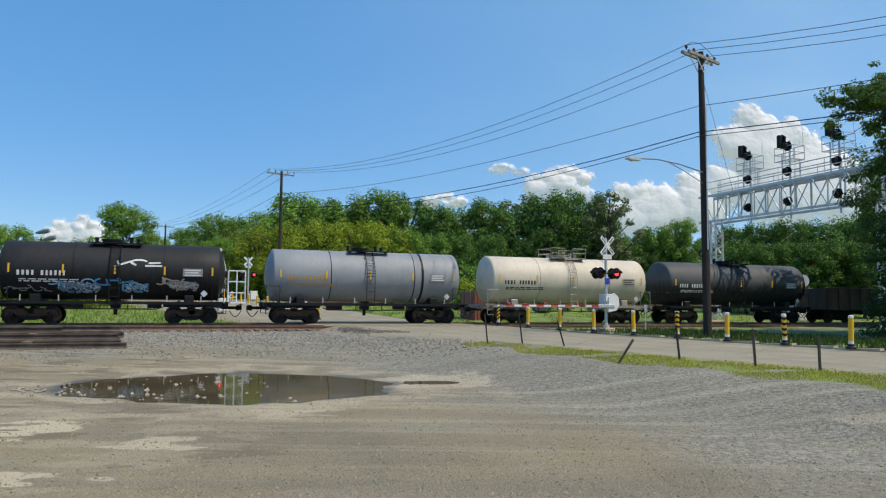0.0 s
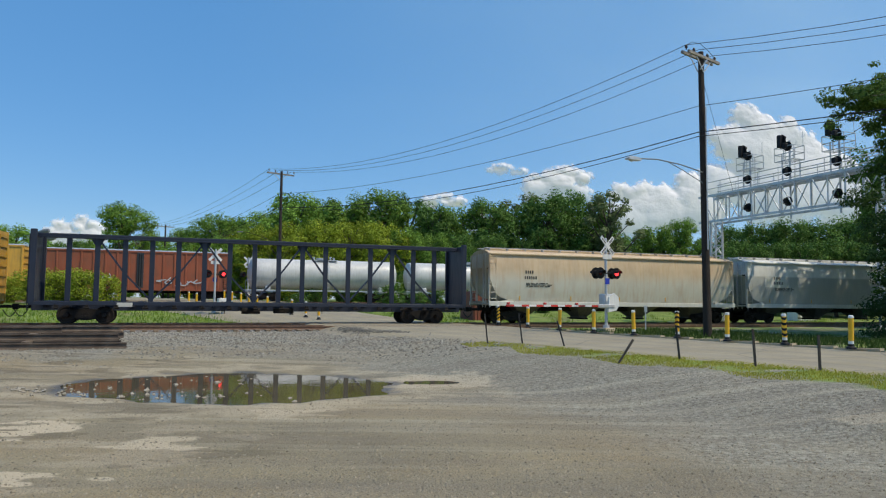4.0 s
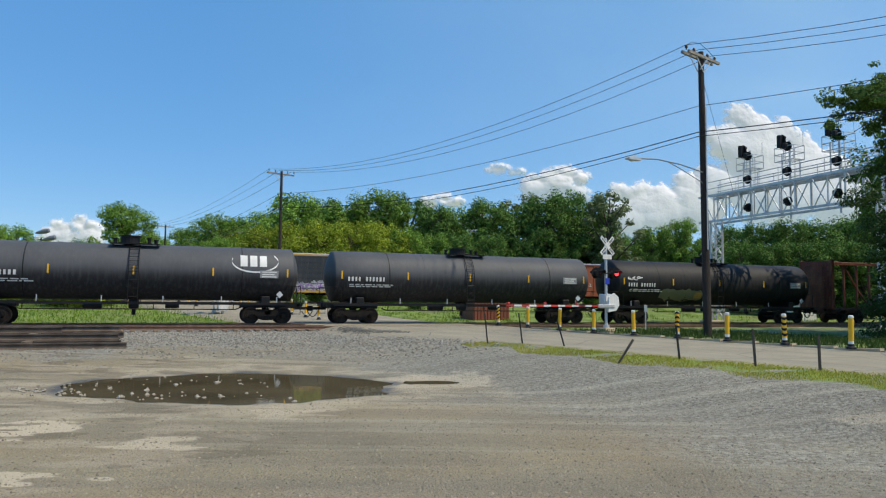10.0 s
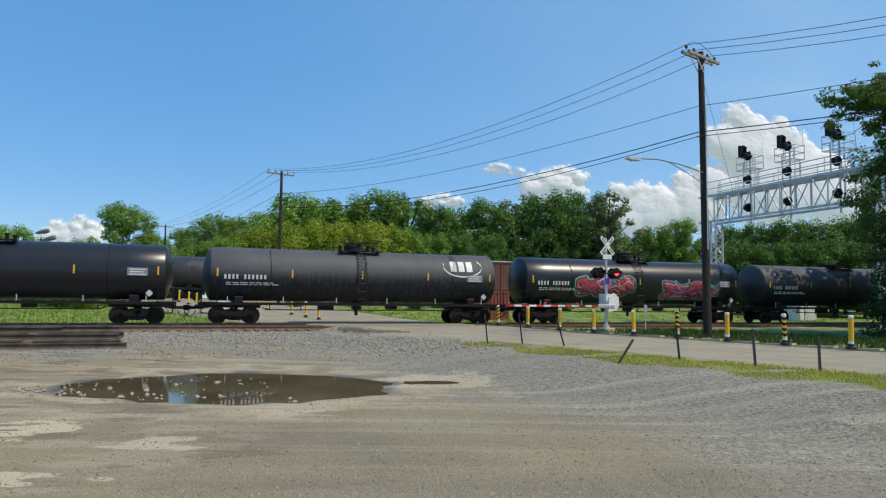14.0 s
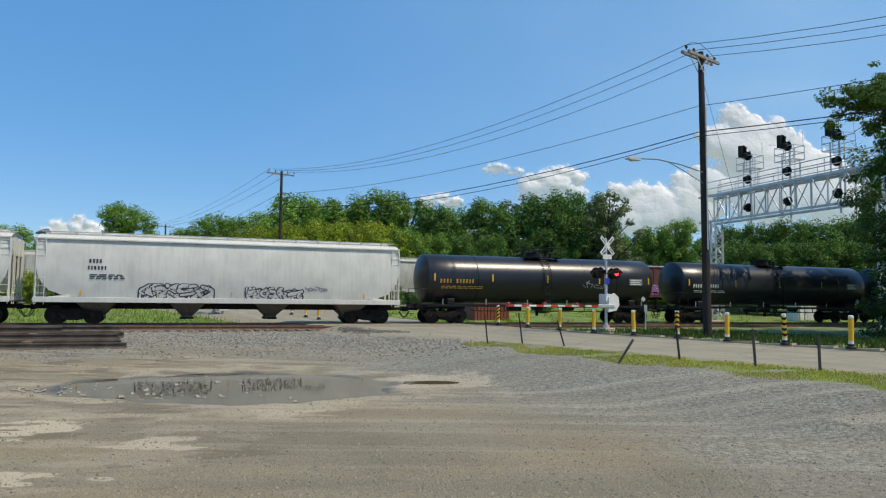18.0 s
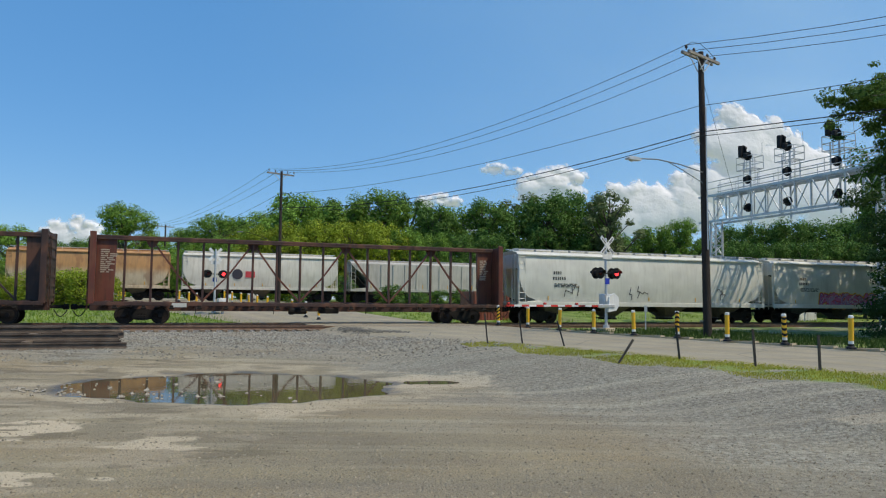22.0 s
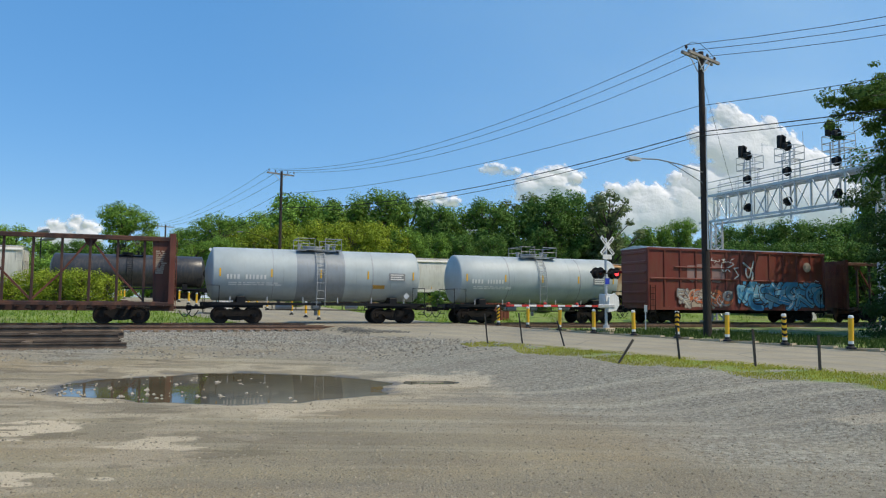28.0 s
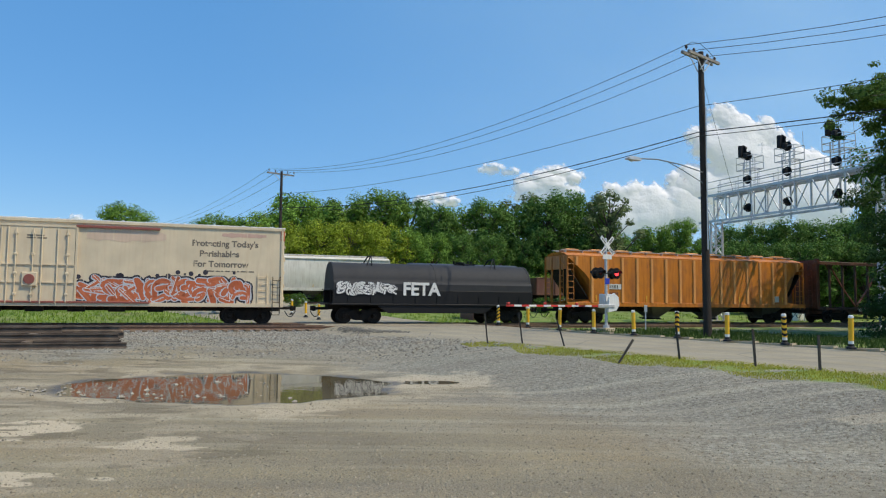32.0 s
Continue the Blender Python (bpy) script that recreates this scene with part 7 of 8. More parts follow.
def build_signal_bridge():
    """A galvanised truss bridge across both tracks; local x runs from its far mast towards the camera side."""
    m = Matrix.Translation(at(39.7, 46.3, 0.2)) @ pose(0, 0, 0, 0, 0, TURN - 90)
    t = thing("signal_bridge", "galvanised steel signal bridge with railed walkway and black signal heads", "signal bridge", m)
    L, z0, z1, w = 15.4, 7.88, 9.92, 1.5
    for y in (-w / 2, w / 2):
        for z in (z0, z1):
            part("chord", Mesh().box((L / 2 - 0.3, y, z), (L + 0.8, 0.13, 0.16)), GALV, t)
        n = 12
        for i in range(n + 1):
            x = -0.3 + (L + 0.4) * i / n
            part("truss_post", Mesh().box((x, y, (z0 + z1) / 2), (0.07, 0.07, z1 - z0)), GALV, t)
            if i < n:
                x2 = -0.3 + (L + 0.4) * (i + 1) / n
                a, b = ((x, y, z0), (x2, y, z1)) if i % 2 else ((x, y, z1), (x2, y, z0))
                part("truss_diagonal", Mesh().beam(a, b, 0.06, 0.06), GALV, t)
    grate = Mesh()
    for i in range(9):
        grate.box((L / 2, -w / 2 + 0.1 + (w - 0.2) * i / 8, z1 + 0.1), (L + 0.6, 0.03, 0.04))
    for i in range(26):
        grate.box((-0.2 + (L + 0.3) * i / 25, 0, z1 + 0.07), (0.04, w, 0.03))
    part("walkway_grating", grate, GALV, t, "open steel walkway grating")
    for y in (-w / 2, w / 2):
        rl = Mesh()
        for z in (0.55, 1.08):
            rl.rod((-0.3, y, z1 + z), (L, y, z1 + z), 0.032, seg=6)
        part("handrail", rl, GALV, t)
        for i in range(9):
            part("rail_post", Mesh().rod((L * i / 8 - 0.2, y, z1), (L * i / 8 - 0.2, y, z1 + 1.1), 0.025, seg=6), GALV, t)
    for x in (0.0, L - 0.2):
        for yx, yy in ((-0.38, -w / 2), (0.38, -w / 2), (-0.38, w / 2), (0.38, w / 2)):
            part("mast_leg", Mesh().box((x + yx, yy * 0.75, z0 / 2), (0.12, 0.12, z0 + 0.3)), GALV, t)
        for i in range(9):
            za, zb = 0.3 + i * (z0 - 0.4) / 9, 0.3 + (i + 1) * (z0 - 0.4) / 9
            for yy in (-w / 2 * 0.75, w / 2 * 0.75):
                s = 1 if i % 2 else -1
                part("mast_lacing", Mesh().beam((x - 0.38 * s, yy, za), (x + 0.38 * s, yy, zb), 0.05, 0.06), GALV, t)
            for xx in (-0.38, 0.38):
                part("mast_lacing", Mesh().beam((x + xx, -0.56 * s, za), (x + xx, 0.56 * s, zb), 0.06, 0.05), GALV, t)
                part("mast_lacing", Mesh().beam((x + xx + 0.03, 0.56 * s, za), (x + xx + 0.03, -0.56 * s, zb), 0.06, 0.05), GALV, t)
            part("mast_tie", Mesh().box((x, -w / 2 * 0.75, zb), (0.76, 0.05, 0.06)).box((x, w / 2 * 0.75, zb), (0.76, 0.05, 0.06)), GALV, t)
        part("footing", Mesh().box((x, 0, -0.05), (1.4, 1.8, 0.4), bev=0.04), CONCRETE, t, "concrete footing")
    for x in (3.3, 7.1, 11.2):
        part("signal_mast", Mesh().rod((x, 0.75, z0 - 0.4), (x, 0.75, z1 + 3.2), 0.07, seg=10), GALV, t)
        part("signal_mast", Mesh().rod((x - 0.7, 0.75, z1), (x - 0.7, 0.75, z1 + 2.4), 0.05, seg=8), GALV, t)
        cage = Mesh()
        zc = z1 + 1.75
        for z in (zc, zc + 0.5, zc + 1.0):
            cage.tube([(x - 0.95, 0.3, z), (x + 0.75, 0.3, z), (x + 0.75, 1.3, z), (x - 0.95, 1.3, z), (x - 0.95, 0.3, z)], 0.03, 5)
        for cx, cy in ((-0.95, 0.3), (0.75, 0.3), (0.75, 1.3), (-0.95, 1.3), (-0.1, 0.3), (-0.1, 1.3)):
            cage.rod((x + cx, cy, zc), (x + cx, cy, zc + 1.0), 0.03, seg=5)
        for k in range(7):
            cage.box((x - 0.9 + k * 0.26, 0.8, zc - 0.02), (0.04, 1.0, 0.03))
        part("maintenance_cage", cage, GALV, t, "railed maintenance platform")
        part("ladder", ladder_mesh(0.4, z1, zc, GALV), None, t, m=pose(x + 0.3, 1.1, 0))
        signal_head(t, x - 0.35, 0.4, z1 + 3.15)
        signal_head(t, x + 0.1, 0.45, z1 + 2.75, big=False)
        signal_head(t, x + 0.1, 0.4, z1 + 0.95, big=False)
        signal_head(t, x + 0.1, 0.4, z0 + 0.85, big=False)
        part("antenna", Mesh().rod((x + 0.75, 1.2, zc + 1), (x + 0.75, 1.2, zc + 2.0), 0.02, seg=5), GALV, t)


def build_trackside():
    # a stack of old rails and switch timbers beside the near track
    rng = random.Random(8)
    OLD_RAIL = rough_material("old_rail_steel", (0.10, 0.068, 0.048), (0.22, 0.165, 0.12), 2, 40, 0.8, per_object=0.5)
    tiers = ((-46, -1.75, 28.4, -0.06), (-44, -2.0, 29.2, -0.02), (-46, -2.1, 29.9, -0.02), (-42, -2.2, 30.7, -0.02), (-44, -2.2, 31.5, 0.0),
             (-46, -2.1, 29.4, 0.21), (-46, -5.4, 30.0, 0.21), (-40, -2.0, 30.6, 0.21), (-42, -2.1, 31.4, 0.21),
             (-9.5, -4.1, 30.2, 0.43), (-46, -4.8, 30.7, 0.43), (-7.5, -2.2, 31.2, 0.43), (-44, -2.2, 31.7, 0.43))
    for k, (s0, s1, n, z) in enumerate(tiers):
        prof = [(-0.07, -0.085), (0.07, -0.085), (0.07, -0.07), (0.012, -0.05), (0.012, 0.04), (0.036, 0.05), (0.036, 0.08), (-0.036, 0.08), (-0.036, 0.05), (-0.012, 0.04), (-0.012, -0.05), (-0.07, -0.07)]
        r = thing("spare_rail", "long rusty spare rail lying beside the track", "rail", Matrix.Translation(at(0, n, z + 0.03)) @ pose(0, 0, 0, 0, 0, TURN + rng.uniform(-0.25, 0.25)), group="stacked rails beside the track")
        part("rail_bar", Mesh().prism([(y * 1.5, zz * 1.35) for y, zz in prof], s0, s1), OLD_RAIL, r)
    for s, z in [(s, z) for s in (-40, -31, -22, -14, -5.0) for z in (-0.12, 0.11, 0.33)]:
        b = tagged(new("timber_block", Mesh().beam(at(s, 28.1 + 4 * max(0, z), z - 0.03), at(s + 0.1, 31.9, z + 0.02), 0.24, 0.07).data("timber_block", TIE)), "weathered timber bearer under the spare rails", "timber", group="timbers under the rails")
    # red steel container beyond the track
    c = thing("container", "faded red corrugated steel container on the grass", "container", Matrix.Translation(at(22.2, 51.5, 0.0)) @ pose(0, 0, 0, 0, 0, TURN + 4))
    red = paint("container_red", (0.25, 0.065, 0.045), 0.6, dirty=0.4, rust=0.3)
    part("body", Mesh().box((0, 0, 1.2), (3.1, 2.3, 2.4), bev=0.03), red, c)
    for i in range(11):
        part("corrugation", Mesh().box((-1.4 + i * 0.28, -1.17, 1.2), (0.14, 0.05, 2.2), bev=0.015), red, c)
    part("top_rail", Mesh().box((0, -1.17, 2.36), (3.1, 0.08, 0.1)), red, c)
    # relay cabinet with a round dish behind the far side
    k = thing("relay_cabinet", "white steel relay cabinet with a pitched lid", "cabinet", Matrix.Translation(at(52.0, 49.5, 0.15)) @ pose(0, 0, 0, 0, 0, TURN))
    part("body", Mesh().box((0, 0, 0.8), (2.2, 1.2, 1.5), bev=0.03), WHITE, k)
    part("roof", Mesh().prism([(-0.7, 1.55), (0, 1.75), (0.7, 1.55)], -1.2, 1.2), WHITE, k)
    for x in (-0.55, 0.55):
        d = part("door", Mesh().box((x, -0.61, 0.8), (1.0, 0.03, 1.35), bev=0.01), WHITE, k)
        part("handle", Mesh().box((x + 0.35, -0.64, 0.8), (0.05, 0.04, 0.2)), BLACK, d)
    r = thing("round_sign", "grey round-backed signal on a steel post", "signal", Matrix.Translation(at(51.4, 48.6, 0.15)) @ pose(0, 0, 0, 0, 0, TURN))
    part("post", Mesh().rod((0, 0, 0), (0, 0, 3.8), 0.06, seg=10), GALV, r)
    part("disc", Mesh().turned([(-0.1, 0.5), (-0.06, 0.52), (0, 0.4)], 20, "y", (0, 0, 3.6)), GALV, r)


# ---- trees ----
def leaf_cloud(rng, lobes, count, size, flat=0.55):
    """Loose leaf sprays scattered over and within a set of lobes (centre, radii)."""
    w = np.array([l[1][0] * l[1][1] + l[1][0] * l[1][2] for l in lobes])
    pick = rng.choice(len(lobes), count, p=w / w.sum())
    c = np.array([l[0] for l in lobes])[pick]
    r = np.array([l[1] for l in lobes])[pick]
    d = rng.normal(size=(count, 3))
    d /= np.linalg.norm(d, axis=1)[:, None]
    d[:, 2] = np.where(d[:, 2] < -0.3, d[:, 2] * 0.5, d[:, 2])
    rad = 1 - 0.5 * rng.random(count) ** 2.2 + 0.10 * rng.normal(size=count)
    p = c + d * r * rad[:, None]
    nrm = d * 1.15 + rng.normal(size=(count, 3)) * 0.42 + np.array([0, 0, 0.35])
    nrm /= np.linalg.norm(nrm, axis=1)[:, None]
    a = np.cross(nrm, rng.normal(size=(count, 3)))
    a /= np.linalg.norm(a, axis=1)[:, None]
    b = np.cross(nrm, a)
    s = size * (0.55 + 0.9 * rng.random(count))[:, None]
    q = np.stack([p - a * s, p - b * s * flat, p + a * s, p + b * s * flat * 1.1], 1)
    q[:, 2, 2] -= s[:, 0] * 0.25
    return q.reshape(-1, 3)


def crown_mesh(name, lobes, count, size, mat, seed):
    v = leaf_cloud(np.random.default_rng(seed), lobes, count, size)
    me = bpy.data.meshes.new(name)
    n = len(v) // 4
    me.vertices.add(4 * n)
    me.vertices.foreach_set("co", v.astype(np.float32).ravel())
    me.loops.add(4 * n)
    me.loops.foreach_set("vertex_index", np.arange(4 * n, dtype=np.int32))
    me.polygons.add(n)
    me.polygons.foreach_set("loop_start", np.arange(0, 4 * n, 4, dtype=np.int32))
    me.update(calc_edges=True)
    me.materials.append(mat)
    return me


def tree_kind(seed, mat, spread=0.42, leaves=20000, size=0.0105, low=0.12, airy=False):
    """Trunk and crown data for a tree one metre tall; trees are grown by scale."""
    rng = random.Random(seed)
    lobes = []
    k = 80 if not airy else 44
    for i in range(k):
        t = low + (0.92 - low) * (i + 0.5) / k
        w = spread * math.sin(math.pi * min(1, (t - low * 0.5) / (1.06 - low * 0.5))) ** 0.6
        a = i * 2.4 + rng.uniform(-0.4, 0.4)
        d = w * rng.uniform(0.2, 0.98) * rng.uniform(0.85, 1.0)
        rr = spread * rng.uniform(0.11, 0.27) * (0.75 if airy else 1)
        lobes.append(((d * math.cos(a), d * math.sin(a), t), (rr, rr, rr * rng.uniform(0.8, 1.15))))
    trunk = Mesh()
    pts = [Vector((0, 0, -0.03))]
    for i in range(1, 6):
        pts.append(Vector((rng.uniform(-0.015, 0.015), rng.uniform(-0.015, 0.015), 0.16 * i)))
    for i in range(5):
        trunk.rod(pts[i], pts[i + 1], 0.022 * (1 - i * 0.17), 0.022 * (1 - (i + 1) * 0.17), 8)
    for c, r in lobes:
        j = min(4, max(1, int((c[2] - 0.14) / 0.16)))
        trunk.rod(pts[j], c, 0.008, 0.003, 5)
    return trunk.data("trunk", BARK), crown_mesh("crown", lobes, leaves, size, mat, seed)


def plant(kind, x, y, h, turn, width=1.0, label="", name="tree", category="tree", group="trees behind the tracks"):
    t = thing(name, label, category, pose(x, y, ground_z(x, y) - 0.05, 0, 0, turn), group=group)
    s = Matrix.Diagonal((h * width, h * width, h, 1))
    part("trunk", kind[0], None, t, m=s)
    part("crown", kind[1], None, t, m=s)
    return t


def build_trees():
    a = [tree_kind(s, LEAF_A) for s in (1, 2, 3)]
    b = [tree_kind(s, LEAF_B, 0.5, 19000, 0.0112, 0.05) for s in (4, 5)]
    c = [tree_kind(s, LEAF_C, 0.40, 20000) for s in (6, 7, 8)]
    d = [tree_kind(s, LEAF_D, 0.36, 6500, 0.0105, 0.25, True) for s in (9,)]
    low = [tree_kind(s, m_, 0.55, 4800, 0.022, 0.03) for s, m_ in ((21, LEAF_A), (22, LEAF_C), (23, LEAF_B))]
    rng = random.Random(3)
    la, lb, lc, ld = ("leafy mid-green broadleaf tree in full summer leaf", "bushy yellow-green tree in full sun", "dense dark green broadleaf tree", "thin airy tree with pale open foliage")
    rows = [(215, 357, 112, a, 1.0, la), (20, 398, 150, a, 1.2, la), (-60, 392, 140, a, 1.2, la), (90, 425, 190, c, 1.3, lc), (150, 425, 175, c, 1.3, lc), (270, 415, 150, a, 1.1, la), (335, 402, 128, a, 1.0, la),
            (385, 378, 112, a, 1.0, la), (425, 385, 120, c, 1.0, lc), (465, 372, 118, a, 1.0, la), (520, 343, 112, a, 1.0, la), (565, 345, 116, c, 1.0, lc), (600, 352, 110, a, 1.0, la), (675, 335, 112, a, 0.95, la),
            (720, 345, 120, c, 0.9, lc), (640, 372, 118, c, 1.0, lc), (770, 360, 110, c, 0.9, lc), (815, 366, 114, a, 0.9, la), (862, 350, 112, c, 0.9, lc), (905, 345, 122, d, 1.1, ld), (925, 362, 110, c, 0.9, lc),
            (968, 342, 108, c, 0.95, lc), (1015, 336, 112, c, 0.9, lc), (1078, 330, 106, d, 1.15, ld), (1060, 372, 116, c, 0.9, lc), (1115, 415, 120, c, 1.0, lc), (1155, 400, 118, a, 0.9, la), (1205, 385, 116, a, 0.7, la),
            (1180, 425, 124, c, 1.0, lc), (1235, 420, 126, c, 1.0, lc),
            # lighter growth in front, behind the second track
            (450, 405, 98, b, 0.95, lb), (500, 395, 96, b, 0.95, lb), (560, 392, 97, b, 1.0, lb), (620, 388, 98, b, 1.0, lb), (672, 392, 99, b, 0.95, lb), (720, 405, 100, a, 0.9, la), (765, 410, 100, a, 0.8, la),
            (345, 425, 98, a, 0.9, la), (395, 418, 97, a, 0.9, la), (300, 438, 108, a, 0.9, la), (815, 412, 101, c, 0.8, lc), (870, 415, 103, c, 0.8, lc), (930, 418, 104, c, 0.8, lc), (990, 415, 106, c, 0.8, lc),
            (1045, 425, 110, c, 0.8, lc), (1100, 440, 112, c, 0.9, lc), (1150, 445, 114, c, 0.9, lc), (1210, 440, 116, c, 0.9, lc),
            # the wood behind the signal bridge
            (1300, 398, 84, c, 0.9, lc), (1345, 390, 80, c, 0.95, lc), (1395, 388, 78, c, 0.95, lc), (1445, 384, 80, c, 0.95, lc), (1495, 388, 78, c, 0.95, lc), (1545, 384, 80, c, 0.95, lc), (1320, 425, 74, c, 1.1, lc),
            (1370, 430, 72, c, 1.1, lc), (1425, 425, 72, c, 1.1, lc), (1480, 425, 72, c, 1.1, lc), (1530, 420, 72, c, 1.1, lc), (1600, 385, 80, c, 1.0, lc), (1660, 385, 84, c, 1.0, lc)]
    for px, top, depth, kinds, width, label in rows:
        x, y = column(px, depth)
        hz = 532 + 0.0105 * (px - 784)
        h = (hz - top) / 1275 * depth + EYE[2] - ground_z(x, y)
        plant(rng.choice(kinds), x, y, h * 1.02, rng.uniform(0, 360), width * rng.uniform(0.92, 1.08), label)
    # undergrowth along the far side of the second track
    s = -75.0
    while s < 80:
        n = BACK_TRACK + rng.uniform(6.5, 12)
        if not crossing(s, n) and not crossing(s - 2.5, n) and not crossing(s + 2.5, n):
            p = at(s, n)
            plant(rng.choice(low), p.x, p.y, rng.uniform(3.0, 5.0), rng.uniform(0, 360), 1.25, "leafy green shrub at the edge of the wood", "shrub", "shrub", "shrubs along the wood")
        s += rng.uniform(2.2, 3.4)
    # the wood closes the view along the road
    for px, depth, h in ((180, 190, 8), (225, 180, 7), (262, 200, 9), (300, 190, 8), (340, 200, 9), (385, 190, 8), (430, 180, 8), (475, 175, 8), (20, 170, 7), (80, 180, 7), (130, 190, 7)):
        x, y = column(px, depth)
        plant(rng.choice(low[:2]), x, y, h, rng.uniform(0, 360), 1.3, "leafy green shrub at the edge of the wood", "shrub", "shrub", "shrubs along the wood")
    # bushes between the tracks
    for px, depth, h, width in ((60, 60, 2.8, 1.1), (100, 57, 3.0, 1.2), (150, 56, 3.1, 1.2), (190, 60, 2.6, 1.1), (15, 62, 2.4, 1.2), (125, 59, 3.0, 1.2), (525, 63, 1.4, 1.2), (735, 66, 1.7, 1.4), (775, 70, 1.8, 1.3), (960, 66, 1.5, 1.5), (690, 72, 2.2, 1.3),
                               (560, 74, 1.8, 1.3), (1000, 70, 1.5, 1.4), (820, 74, 1.9, 1.2)):
        x, y = column(px, depth)
        plant(low[2] if px < 500 else rng.choice(low[:2]), x, y, h, rng.uniform(0, 360), width * 1.05, "rounded yellow-green bush between the tracks" if px < 500 else "low green bush between the tracks", "bush", "bush", "bushes between the tracks")
    # the large dark tree at the roadside
    lob = []
    r2 = random.Random(12)
    tr = Mesh().rod((0, 0, -0.3), (0.2, 0, 5), 0.42, 0.34, 12).rod((0.2, 0, 5), (0, 0.2, 14.2), 0.34, 0.08, 10)
    branches = []
    for i in range(170):
        z, g = 2.0 + 12.7 * (i + r2.random()) / 170, i * 2.4 + r2.uniform(-0.3, 0.3)
        reach = ramp(z, [(2, 4.8), (8, 5.8), (10.8, 6.2), (12.5, 6.4), (14.0, 6.2), (14.6, 5.6), (15.3, 4.2)]) * r2.uniform(0.65, 1.02)
        branches.append((z, g, reach, r2.uniform(0.2, 0.9), r2.uniform(0.7, 1.7)))
    # the long limb that reaches out over the road
    for i in range(22):
        branches.append((r2.uniform(12.2, 13.3), math.pi + r2.uniform(-0.4, 0.4), r2.uniform(5.6, 7.5), r2.uniform(0.3, 0.7), r2.uniform(0.2, 0.7)))
    for z, g, reach, lift, droop in branches:
        pts = [Vector((reach * f * math.cos(g), 0.85 * reach * f * math.sin(g), z - 0.6 + lift * math.sin(2.2 * f) - droop * f ** 3)) for f in (0.0, 0.25, 0.5, 0.75, 0.95)]
        tr.tube(pts, 0.022, 4)
        f = 0.3
        while f < 1.0:
            k = min(3, int(f * 4))
            p = pts[k].lerp(pts[k + 1], f * 4 - k) + Vector((r2.gauss(0, 0.3), r2.gauss(0, 0.3), r2.uniform(-0.45, 0.15)))
            size = r2.uniform(0.22, 0.55)
            lob.append((tuple(p), (size, size, size * r2.uniform(0.45, 0.9))))
            f += r2.uniform(0.06, 0.11)
    x, y = 27.2, 36.5
    t = thing("tree", "tall dark broadleaf tree overhanging the roadside", "tree", pose(x, y, 0.15), group="trees at the roadside")
    part("trunk", tr, BARK, t)
    part("crown", crown_mesh("crown", lob, 175000, 0.075, LEAF_F, 77), None, t)
    # trees further along the verge, which shade the cars
    for s, n, h in ((47.5, 34.6, 16), (53, 35.0, 17), (59, 34.6, 16)):
        p = at(s, n)
        plant(rng.choice(c), p.x, p.y, h, rng.uniform(0, 360), 0.72, "tall dark green broadleaf tree beside the tracks", group="trees at the roadside")
    # the tall tree's shade on this one is put into its leaf colour
    t2 = thing("tree", "dense dark shrubby tree under the tall one", "tree", pose(20.9, 32.5, 0.15), group="trees at the roadside")
    lob2 = [((r2.uniform(-1.6, 3.4), r2.uniform(-1.5, 1.5), 0.4 + 6.9 * i / 39), (r2.uniform(0.8, 1.5), r2.uniform(0.8, 1.4), r2.uniform(0.6, 1.0))) for i in range(40)]
    part("trunk", Mesh().rod((0, 0, -0.3), (0.1, 0, 3.5), 0.15, 0.06, 8), BARK, t2)
    part("crown", crown_mesh("crown", lob2, 36000, 0.07, LEAF_SHADE, 78), None, t2)


def blades(name, spots, h, w, mat, label, seed):
    """Grass as many thin bent blades."""
    rng = np.random.default_rng(seed)
    n = len(spots)
    p = np.array(spots)
    a = rng.uniform(0, 2 * np.pi, n)
    hh = h * (0.4 + 0.9 * rng.random(n))
    ww = w * (0.6 + 0.8 * rng.random(n))
    side = np.stack([np.cos(a), np.sin(a), np.zeros(n)], 1) * ww[:, None]
    tip = np.stack([rng.normal(size=n) * 0.35 * hh, rng.normal(size=n) * 0.35 * hh, hh], 1)
    v = np.stack([p - side, p + side, p + tip], 1).reshape(-1, 3)
    me = bpy.data.meshes.new(name)
    me.vertices.add(3 * n)
    me.vertices.foreach_set("co", v.astype(np.float32).ravel())
    me.loops.add(3 * n)
    me.loops.foreach_set("vertex_index", np.arange(3 * n, dtype=np.int32))
    me.polygons.add(n)
    me.polygons.foreach_set("loop_start", np.arange(0, 3 * n, 3, dtype=np.int32))
    me.update(calc_edges=True)
    me.materials.append(mat)
    tagged(new(name, me), label, "grass", kind="stuff")


